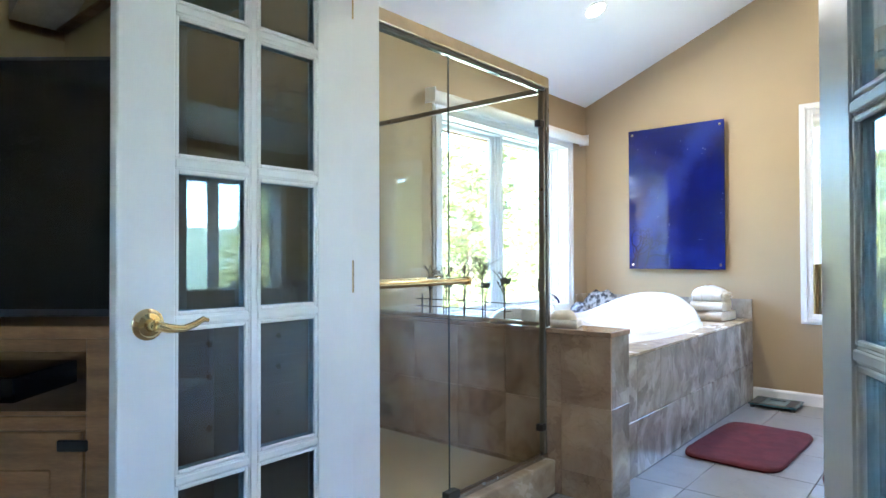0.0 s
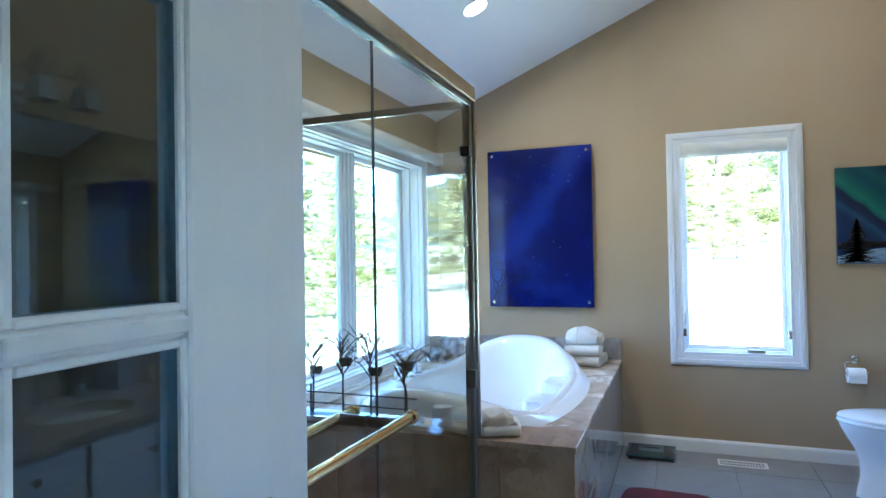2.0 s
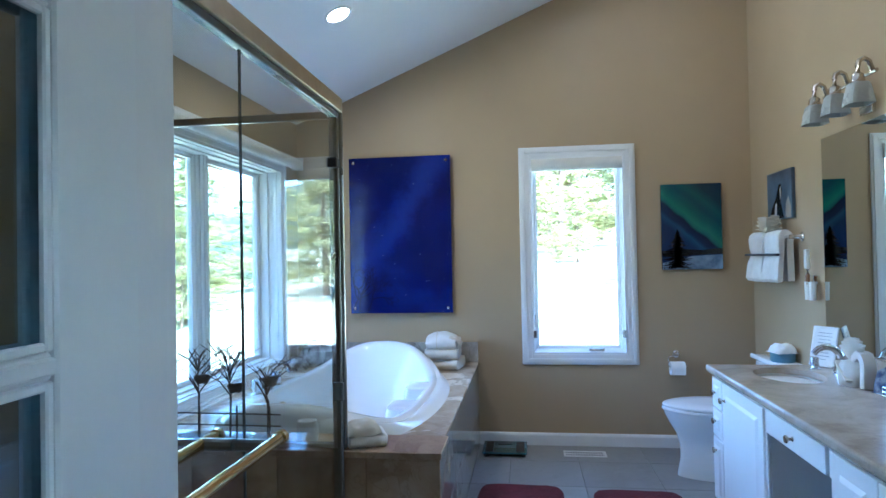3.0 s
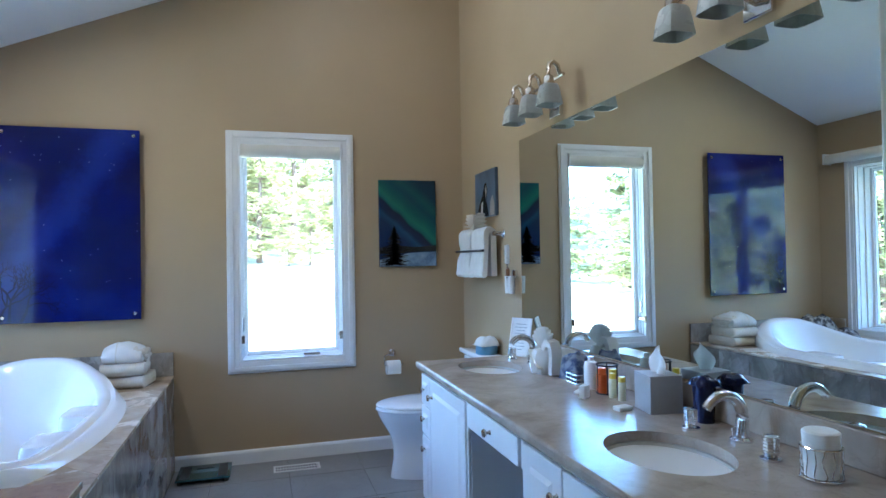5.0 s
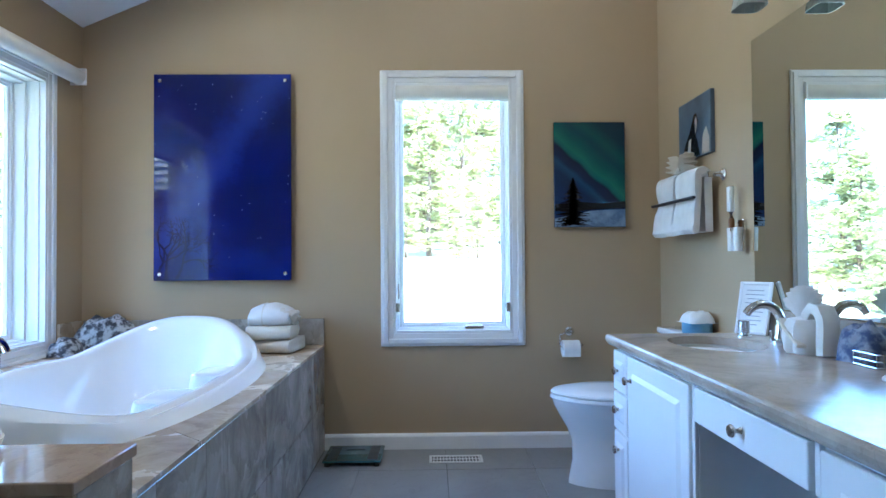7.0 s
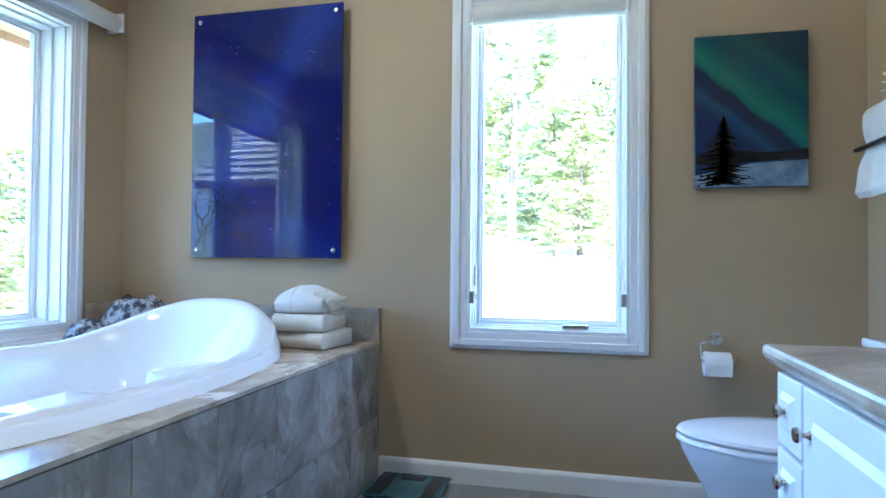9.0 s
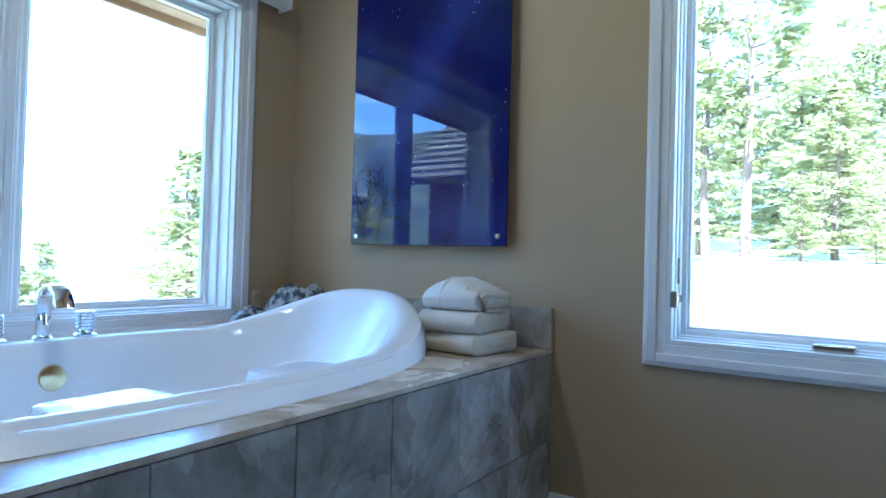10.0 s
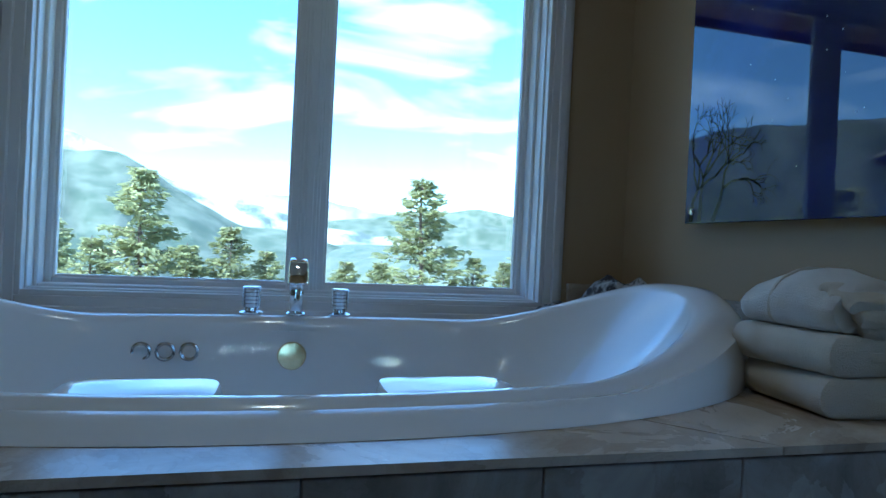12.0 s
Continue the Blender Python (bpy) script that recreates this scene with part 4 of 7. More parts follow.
part("wall_channel", box(1.122, DOOR_Y1 + 0.003, 0.178, 1.154, DOOR_Y1 + 0.028, 1.851, 0.003), M_STEEL, shower)
for z in (1.70, 0.30):
    part("clip", box(1.122, 1.325, z - 0.016, 1.156, 1.362, z + 0.016, 0.003), M_BLACK, shower, "black glass clip")
part("clip", box(1.122, 0.66, 0.165, 1.158, 0.73, 0.198, 0.003), M_BLACK, shower, "black glass clip")
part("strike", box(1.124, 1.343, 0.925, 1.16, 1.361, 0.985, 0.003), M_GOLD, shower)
for dx in (0.075, -0.075):
    bar = part("pull_bar", tube([(1.138 + dx, 0.205, 0.995), (1.138 + dx, 0.45, 0.995), (1.138 + dx, 0.705, 0.995)], 0.0125, 14), M_BRASS, shower, "polished brass pull bar", smooth=True)
    part("bar_end", tube([(1.138 + dx, 0.70, 0.995), (1.138 + dx, 0.715, 0.995)], 0.016, 14), M_BRASS, bar)
    for y in (0.26, 0.645):
        part("standoff", tube([(1.138 + math.copysign(0.004, dx), y, 0.995), (1.138 + dx, y, 0.995)], 0.013, 10), M_GOLD, bar)
# shower walls in brown stone
sw = tagged(link_mesh("shower_wall", box(0.0005, DOOR_Y1 + 0.001, 0.1, 0.006, 1.379, 2.1), M_GROUT), "brown marble tiles lining the shower", "wall", kind="structure")
for j in range(6):
    for i in range(4):
        y0, y1 = DOOR_Y1 + 0.003 + i * 0.30, min(DOOR_Y1 + 0.30 * (i + 1), 1.376)
        slab(sw, M_STONE_BROWN, 0.006, y0, 0.102 + j * 0.333, 0.014, y1, 0.100 + (j + 1) * 0.333)
        x0, x1 = 0.016 + i * 0.27, 0.014 + 0.27 * (i + 1)
        slab(sw, M_STONE_BROWN, x0, DOOR_Y1 + 0.0005, 0.102 + j * 0.333, x1, DOOR_Y1 + 0.0025, 0.100 + (j + 1) * 0.333)


# ---- bathtub ----
def rim_height(t):
    """The rim swings up at both ends and lies low along the middle."""
    s = abs(math.sin(t))
    low = 0.650 if math.cos(t) <= 0 else 0.650 - 0.014 * (1 - s)
    return low + 0.150 * (max(0.0, (s - 0.42) / 0.58)) ** 1.5


def tub_mesh():
    bm = bmesh.new()
    n = 112
    # (inset from the outer edge, height as a share of the rim, absolute drop)
    rows = [(0.000, "deck", 0.0), (0.004, "mix", 0.25), (0.012, "mix", 0.55), (0.022, "mix", 0.82), (0.036, "rim", -0.012), (0.052, "rim", 0.0), (0.072, "rim", 0.001), (0.090, "rim", -0.006),
            (0.104, "rim", -0.022), (0.116, "rim", -0.055), (0.135, "abs", 0.52), (0.155, "abs", 0.42), (0.185, "abs", 0.31), (0.23, "abs", 0.235), (0.30, "abs", 0.215), (0.44, "abs", 0.21)]
    rings = []
    for ins, how, val in rows:
        ring = []
        for i in range(n):
            t = 2 * math.pi * i / n
            end = abs(math.sin(t)) ** 2
            k = ins * (1 + 1.1 * end) if how == "abs" else ins * (1 + 0.25 * end)
            a, b = TUB_A - min(k, 0.44), TUB_B - min(k * (1.15 if how == "abs" else 1.0), 0.9)
            x, y = tub_outline(t, a, b, 2.6)
            flare = {0.000: 1.0, 0.004: 0.62, 0.012: 0.34, 0.022: 0.14}.get(ins, 0.0)
            if flare and math.cos(t) > 0:
                fx, fy = tub_outline(t, TUB_A + 0.055, TUB_B, 2.2)
                x, y = x + (fx - x) * flare, y + (fy - y) * flare
            r = rim_height(t)
            z = {"deck": DECK_Z + 0.001, "mix": DECK_Z + (r - DECK_Z) * val, "rim": r + val, "abs": val}[how]
            ring.append(bm.verts.new((x, y, z)))
        rings.append(ring)
    for p, q in zip(rings, rings[1:]):
        for i in range(n):
            bm.faces.new((p[i], p[(i + 1) % n], q[(i + 1) % n], q[i]))
    bm.faces.new(rings[-1])
    bmesh.ops.recalc_face_normals(bm, faces=bm.faces[:])
    return bm


tub = thing("bathtub", (TUB_C[0], TUB_C[1], DECK_Z), "white oval whirlpool bathtub with a swept raised rim", "bathtub")
part("shell", tub_mesh(), M_ACRYLIC, tub, smooth=True)
for y in (2.525, 3.005):
    arm = cushion(1.118, y, 0.48, 0.165, 0.245, 0.159, 0.25, 0.015, 3, 8)
    part("armrest", arm, M_ACRYLIC, tub, smooth=True)
ov = move(lathe([(0.0, 0.0), (0.040, 0.0), (0.040, 0.006), (0.036, 0.012), (0.0, 0.014)], 32), Matrix.Translation((0.362, 2.765, 0.545)) @ Matrix.Rotation(radians(82), 4, "Y"))
part("overflow_plate", ov, M_BRASS, tub, "round polished brass overflow plate", smooth=True)
part("overflow_panel", move(box(-0.001, -0.062, -0.07, 0.002, 0.062, 0.07, 0.001), Matrix.Translation((0.358, 2.765, 0.545)) @ Matrix.Rotation(radians(-8), 4, "Y")), M_ACRYLIC, tub)
for k in range(3):
    ringp = [(0.393, 2.386 + 0.058 * k + 0.021 * math.cos(a), 0.562 + 0.021 * math.sin(a)) for a in [2 * math.pi * i / 20 for i in range(20)]]
    j = part("jet", tube(ringp, 0.005, 6, closed=True), M_STEEL, tub, "grey jet ring", smooth=True)


# ---- tub fittings and what stands on the deck ----
def lever_spout(base, toward, size=1.0, name="tub_faucet", label="", wide=0.03):
    """A broad arched spout that rises and bends over; toward is the turn in degrees about z."""
    root = thing(name, base, label, "faucet")
    bm = bmesh.new()
    path = []
    for i in range(15):
        a = radians(205 - 190 * i / 14)
        path.append((0.062 + 0.062 * math.cos(a) + (0.0 if i else 0), 0, 0.075 + 0.075 * math.sin(a)))
    path = [(0.0, 0, 0.0), (-0.002, 0, 0.03)] + path
    rings = []
    for i, p in enumerate(path):
        q = path[min(i + 1, len(path) - 1)]
        o = path[max(i - 1, 0)]
        d = Vector((q[0] - o[0], 0, q[2] - o[2])).normalized()
        nrm = Vector((-d.z, 0, d.x))
        f = i / (len(path) - 1)
        hw, ht = wide * (0.55 + 0.25 * f) * 0.5 * 1.4, 0.012 - 0.004 * f
        ring = []
        for k in range(12):
            a = 2 * math.pi * k / 12
            ring.append(bm.verts.new((Vector(p) + Vector((0, 1, 0)) * hw * math.copysign(abs(math.cos(a)) ** 0.6, math.cos(a)) + nrm * ht * math.copysign(abs(math.sin(a)) ** 0.6, math.sin(a))) * size))
        rings.append(ring)
    for a, b in zip(rings, rings[1:]):
        for k in range(12):
            bm.faces.new((a[k], a[(k + 1) % 12], b[(k + 1) % 12], b[k]))
    bm.faces.new(rings[0][::-1])
    bm.faces.new(rings[-1])
    bmesh.ops.recalc_face_normals(bm, faces=bm.faces[:])
    M = Matrix.Translation(base) @ Matrix.Rotation(radians(toward), 4, "Z")
    part("spout", move(bm, M), M_CHROME, root, "arched chrome spout", smooth=True)
    part("base_ring", move(lathe([(0.0, 0), (0.026 * size, 0), (0.026 * size, 0.006), (0.02 * size, 0.012), (0.0, 0.013)], 24), M), M_CHROME, root, smooth=True)
    return root


def valve(base, size=1.0, label="chrome ringed tap handle", group="tap handles", cat="tap"):
    root = thing("tap_handle", base, label, cat, group)
    M = Matrix.Translation(base)
    part("skirt", move(lathe([(0, 0), (0.027 * size, 0), (0.027 * size, 0.005 * size), (0.017 * size, 0.009 * size), (0.016 * size, 0.016 * size), (0, 0.016 * size)], 24), M), M_CHROME, root, smooth=True)
    prof = [(0, 0.016 * size), (0.019 * size, 0.016 * size)]
    for k in range(5):
        z = 0.018 + k * 0.0085
        prof += [(0.021 * size, z * size), (0.021 * size, (z + 0.006) * size), (0.0195 * size, (z + 0.007) * size)]
    prof += [(0.021 * size, 0.062 * size), (0.018 * size, 0.064 * size), (0, 0.064 * size)]
    part("knob", move(lathe(prof, 28), M), M_CHROME, root, smooth=True)
    return root


RIM0 = 0.652
lever_spout((0.278, 2.772, RIM0 - 0.004), 0, 1.08, "tub_faucet", "broad arched chrome tub spout on the rim", 0.045)
valve((0.268, 2.648, RIM0 - 0.003), 1.25, "chrome ringed tap handle on the tub rim", "tub taps")
valve((0.275, 2.898, RIM0 - 0.003), 1.25, "chrome ringed tap handle on the tub rim", "tub taps")


def ply_profile(sy, h, inset, dome=0.0, n=10):
    """Side view of a folded cloth: a round fold in front, softer corners behind."""
    r, q = h / 2 - inset, h * 0.22
    y0, y1 = -sy / 2 + inset, sy / 2 - inset
    out = [(y0 + r + r * math.cos(math.pi * (0.5 + k / n)), h / 2 + r * math.sin(math.pi * (0.5 + k / n))) for k in range(n + 1)]
    out += [(y0 + (y1 - y0) * f, inset) for f in (0.35, 0.6, 0.85)]
    out += [(y1 - q + q * math.sin(math.pi / 2 * k / 4), inset + q - q * math.cos(math.pi / 2 * k / 4)) for k in range(5)]
    out += [(y1 - q + q * math.cos(math.pi / 2 * k / 4), h - inset - q + q * math.sin(math.pi / 2 * k / 4)) for k in range(5)]
    out += [(y0 + (y1 - y0) * f, h - inset) for f in (0.85, 0.7, 0.55, 0.4, 0.28)]
    return [(y, z + (dome * max(0.0, 1 - ((y + sy * 0.05) / (sy * 0.5)) ** 2) if z > h * 0.5 else 0.0)) for y, z in out]


def ply(sx, prof, seed, wob=0.004, n=36, dome_x=0.0):
    """A cloth ply: the side view drawn out along x, with soft ends and slight waves."""
    bm = bmesh.new()
    cy = sum(p[0] for p in prof) / len(prof)
    cz = sum(p[1] for p in prof) / len(prof)
    rings = []
    for i in range(n + 1):
        u = 2 * i / n - 1
        k = 1 - 0.42 * max(0.0, (abs(u) - 0.86) / 0.14) ** 2.6
        up = 1 - dome_x * u * u
        rings.append([bm.verts.new((u * sx / 2 + wob * 0.8 * noise.noise((y * 14 + seed, z * 20, 4)), cy + (y - cy) * k + wob * noise.noise((u * 3 + seed, z * 18, 1)),
                                    max(0.0, (cz + (z - cz) * k) * (up if z > cz else 1.0) + (wob * noise.noise((u * 2.5 + seed, y * 12, 2)) if z > cz else 0.0)))) for y, z in prof])
    m = len(prof)
    for p, q in zip(rings, rings[1:]):
        for k in range(m):
            bm.faces.new((p[k], p[(k + 1) % m], q[(k + 1) % m], q[k]))
    bm.faces.new(rings[0][::-1])
    bm.faces.new(rings[-1])
    bmesh.ops.recalc_face_normals(bm, faces=bm.faces[:])
    return bm


def folded_towel(name, cx, cy, z0, sx, sy, h, turn, material, label, layers=2, group=""):
    """A towel folded flat: an outer ply bent round in front, the ends of inner plies showing at both sides."""
    root = thing(name, (cx, cy, z0), label, "towel", group)
    M = Matrix.Translation((cx, cy, z0)) @ Matrix.Rotation(radians(turn), 4, "Z")
    part("outer_ply", move(ply(sx, ply_profile(sy, h, 0.0), cx * 9 + z0), M), material, root, smooth=True)
    part("inner_ply", move(ply(sx + 0.004, ply_profile(sy * 0.80, h * 0.34, 0.0), cy * 7 + z0), M @ Matrix.Translation((0, 0.020, h * 0.33))), material, root, smooth=True)
    return root


folded_towel("folded_towel", 1.175, 3.765, DECK_Z, 0.245, 0.27, 0.070, -6, M_TOWEL, "cream folded bath towel under the stack on the deck", 1, "towels on the deck")
folded_towel("folded_towel", 1.155, 3.760, DECK_Z + 0.070, 0.25, 0.27, 0.074, 3, M_TOWEL, "cream folded bath towel in the middle of the stack", 1, "towels on the deck")
robe = thing("folded_robe", (1.165, 3.76, DECK_Z + 0.146), "white loosely folded bathrobe topping the towel stack", "bathrobe", "towels on the deck")


def pleated_fan(r0, r1, a0, a1, pleats, depth, thick=0.006, droop=0.0):
    """A cloth folded to and fro like a paper fan, standing in the y-z plane."""
    bm = bmesh.new()
    n = pleats * 4
    front, back = [], []
    for i in range(n + 1):
        a = radians(a0 + (a1 - a0) * i / n)
        w = math.sin(i * math.pi / 2)
        for store, off in ((front, -thick / 2), (back, thick / 2)):
            col = []
            for f in (0.0, 0.35, 0.7, 0.94, 1.0):
                r = r0 + (r1 - r0) * f
                k = depth * (0.25 + 0.75 * f) * w
                sh = off * (1.0 if f < 1 else 0.5)
                col.append(bm.verts.new((k + sh - droop * f * f, r * math.cos(a), r * math.sin(a))))
            store.append(col)
    for i in range(n):
        for j in range(4):
            bm.faces.new((front[i][j], front[i + 1][j], front[i + 1][j + 1], front[i][j + 1]))
            bm.faces.new((back[i][j], back[i][j + 1], back[i + 1][j + 1], back[i + 1][j]))
        bm.faces.new((front[i][4], front[i + 1][4], back[i + 1][4], back[i][4]))
        bm.faces.new((front[i][0], back[i][0], back[i + 1][0], front[i + 1][0]))
    for i in (0, n):
        for j in range(4):
            bm.faces.new((front[i][j], front[i][j + 1], back[i][j + 1], back[i][j]))
    bmesh.ops.recalc_face_normals(bm, faces=bm.faces[:])
    return bm


def band_loop(pts, width, thick, n_mid=3):
    """A flat strip of folded cloth bent along points in the y-z plane; width runs along x."""
    bm = bmesh.new()
    rings = []
    for i, p in enumerate(pts):
        a, b = Vector(pts[max(i - 1, 0)]), Vector(pts[min(i + 1, len(pts) - 1)])
        d = (b - a).normalized()
        nrm = Vector((0, -d.z, d.y)) * thick / 2
        p = Vector(p)
        rings.append([bm.verts.new(p + Vector((sx * width / 2, 0, 0)) + nrm * k) for sx, k in ((-1, 0.5), (-0.9, 1), (0, 1.25), (0.9, 1), (1, 0.5), (1, -0.5), (0.9, -1), (0, -1.1), (-0.9, -1), (-1, -0.5))])
    for p, q in zip(rings, rings[1:]):
        for k in range(10):
            bm.faces.new((p[k], p[(k + 1) % 10], q[(k + 1) % 10], q[k]))
    bm.faces.new(rings[0][::-1])
    bm.faces.new(rings[-1])
    bmesh.ops.recalc_face_normals(bm, faces=bm.faces[:])
    return bm


def drape(cx, cy, z0, sx, sy, h, seed, turn=0, n=26):
    """A soft rumpled heap of cloth, domed, with folds."""
    bm = bmesh.new()
    vs = []
    for i in range(n + 1):
        row = []
        for j in range(n + 1):
            u, v = 2 * i / n - 1, 2 * j / n - 1
            r = (abs(u) ** 3.2 + abs(v) ** 3.2) ** (1 / 3.2)
            z = h * max(0.0, 1 - r ** 3.5) ** 0.5
            z *= 0.82 + 0.28 * noise.noise((u * 1.6 + seed, v * 2.2, seed)) + 0.10 * noise.noise((u * 5 + seed, v * 4, 3))
            w = 1 + 0.06 * noise.noise((u * 2, v * 2 + seed, 7))
            row.append(bm.verts.new((u * sx / 2 * w, v * sy / 2 * w, max(z, 0.0))))
        vs.append(row)
    for i in range(n):
        for j in range(n):
            bm.faces.new((vs[i][j], vs[i + 1][j], vs[i + 1][j + 1], vs[i][j + 1]))
    bmesh.ops.recalc_face_normals(bm, faces=bm.faces[:])
    edge = [e for e in bm.edges if e.is_boundary]
    bmesh.ops.contextual_create(bm, geom=edge)
    return move(bm, Matrix.Translation((cx, cy, z0)) @ Matrix.Rotation(radians(turn), 4, "Z"))


M = Matrix.Translation((1.150, 3.765, DECK_Z + 0.145)) @ Matrix.Rotation(radians(4), 4, "Z")
part("folded_body", move(ply(0.225, ply_profile(0.25, 0.062, 0.0, 0.052), 3.0, 0.007, 22, 0.30), M), M_TOWEL_W, robe, smooth=True)
part("woven_band", move(ply(0.012, ply_profile(0.253, 0.064, 0.0, 0.051), 3.0, 0.002, 4), M @ Matrix.Translation((-0.030, 0, 0))), M_TOWEL, robe, "flat woven border band", smooth=True)
for dx, dz, tip, w, h, sd in ((0.090, 0.050, 24, 0.21, 0.022, 7.0), (0.098, 0.038, 40, 0.19, 0.020, 8.0), (0.094, 0.024, 58, 0.16, 0.018, 9.0)):
    fold = ply(0.085, ply_profile(w, h, 0.0, 0.006), sd, 0.008, 14)
    part("hanging_fold", move(fold, M @ Matrix.Translation((dx, 0.004 * sd - 0.03, dz)) @ Matrix.Rotation(radians(tip), 4, "Y")), M_TOWEL, robe, smooth=True)

# grey patterned cloth bag tucked into the corner behind the tub
M_PATTERN = mat("grey_leaf_print_cloth", (0.44, 0.43, 0.41), 0.9, second=(0.05, 0.05, 0.055), scale=26, fine=90, mix=0.18, bump=0.3)
solid("printed_throw", drape(0.215, 3.86, DECK_Z, 0.33, 0.18, 0.20, 5.0, 24), M_PATTERN, "grey and black leaf-print cloth bundle in the deck corner", "cloth", smooth=True)
solid("printed_throw", drape(0.095, 3.69, DECK_Z, 0.15, 0.20, 0.095, 8.0, 12), M_PATTERN, "grey and black printed cloth beside the window", "cloth", smooth=True)

# towel and small jar on the knee wall behind the glass
folded_towel("folded_washcloth", 1.20, 1.475, KNEE_Z, 0.135, 0.15, 0.035, 20, M_TOWEL_W, "white folded washcloth on the low wall", 2)
solid("crumpled_washcloth", drape(1.185, 1.475, KNEE_Z + 0.037, 0.12, 0.13, 0.045, 11.0, 30), M_TOWEL, "cream crumpled washcloth lying on another", "towel", smooth=True)
solid("washcloth_roll", move(lathe([(0, 0), (0.034, 0), (0.038, 0.02), (0.037, 0.06), (0.032, 0.072), (0.0, 0.068)], 20), Matrix.Translation((0.99, 1.475, KNEE_Z))), M_TOWEL_W, "white rolled washcloth standing on the low wall", "towel", smooth=True)


# wire tree sculpture on the knee wall
sc = thing("wire_tree_sculpture", (0.62, 1.475, KNEE_Z), "dark wire sculpture of small bare trees behind a fence", "sculpture")
part("base_plate", box(0.26, 1.44, KNEE_Z, 0.905, 1.515, KNEE_Z + 0.008, 0.002), M_DARKMETAL, sc, "dark base plate")
for z in (KNEE_Z + 0.055, KNEE_Z + 0.095):
    part("fence_rail", tube([(0.25, 1.455, z), (0.55, 1.455, z + 0.002), (0.90, 1.455, z)], 0.0028, 6), M_DARKMETAL, sc)
for x in (0.30, 0.46, 0.60, 0.74, 0.86):
    part("fence_post", tube([(x, 1.455, KNEE_Z + 0.006), (x, 1.455, KNEE_Z + 0.125)], 0.0042, 6), M_DARKMETAL, sc)
rt = random.Random(5)
for x, h, fork in ((0.33, 0.30, 3), (0.45, 0.33, 3), (0.58, 0.36, 4), (0.70, 0.35, 4), (0.84, 0.31, 3)):
    bm = tube([(x, 1.485, KNEE_Z + 0.006), (x + 0.003, 1.485, KNEE_Z + h * 0.45)], 0.0042, 6)
    for k in range(fork * 3 + 2):
        a = rt.uniform(-1, 1)
        z0 = KNEE_Z + h * rt.uniform(0.40, 0.7)
        ln = h * rt.uniform(0.25, 0.5)
        x1, z1 = x + a * ln * 0.95, z0 + ln * 0.62
        yy = 1.485 + rt.uniform(-0.02, 0.02)
        tube([(x, 1.485, z0), (x + a * ln * 0.35, yy, z0 + ln * 0.35), (x1, yy, z1)], [0.0028, 0.0022, 0.0014], 5, bm)
        for q in (-1, 1):
            tube([(x + a * ln * 0.4, yy, z0 + ln * 0.4), (x + a * ln * 0.4 + q * ln * 0.22, yy, z0 + ln * 0.68)], [0.0018, 0.001], 4, bm)
    part("wire_tree", bm, M_DARKMETAL, sc)
for x, z in ((0.315, 0.185), (0.47, 0.165), (0.60, 0.20), (0.725, 0.17), (0.855, 0.195)):
    nest = bmesh.new()
    for k in range(4):
        ring = [(x + (0.019 + 0.003 * k) * math.cos(2 * math.pi * i / 12), 1.478 + 0.017 * math.sin(2 * math.pi * i / 12), KNEE_Z + z + 0.007 * k + 0.003 * math.sin(i * 2.1 + k)) for i in range(12)]
        tube(ring, 0.0035, 5, nest, closed=True)
    part("nest", nest, M_DARKMETAL, sc)


# ---- wall pictures ----
def art_mat(name, build):
    m = bpy.data.materials.new(name)
    m.use_nodes = True
    n, l = m.node_tree.nodes, m.node_tree.links
    build(n, l, n["Principled BSDF"])
    return m


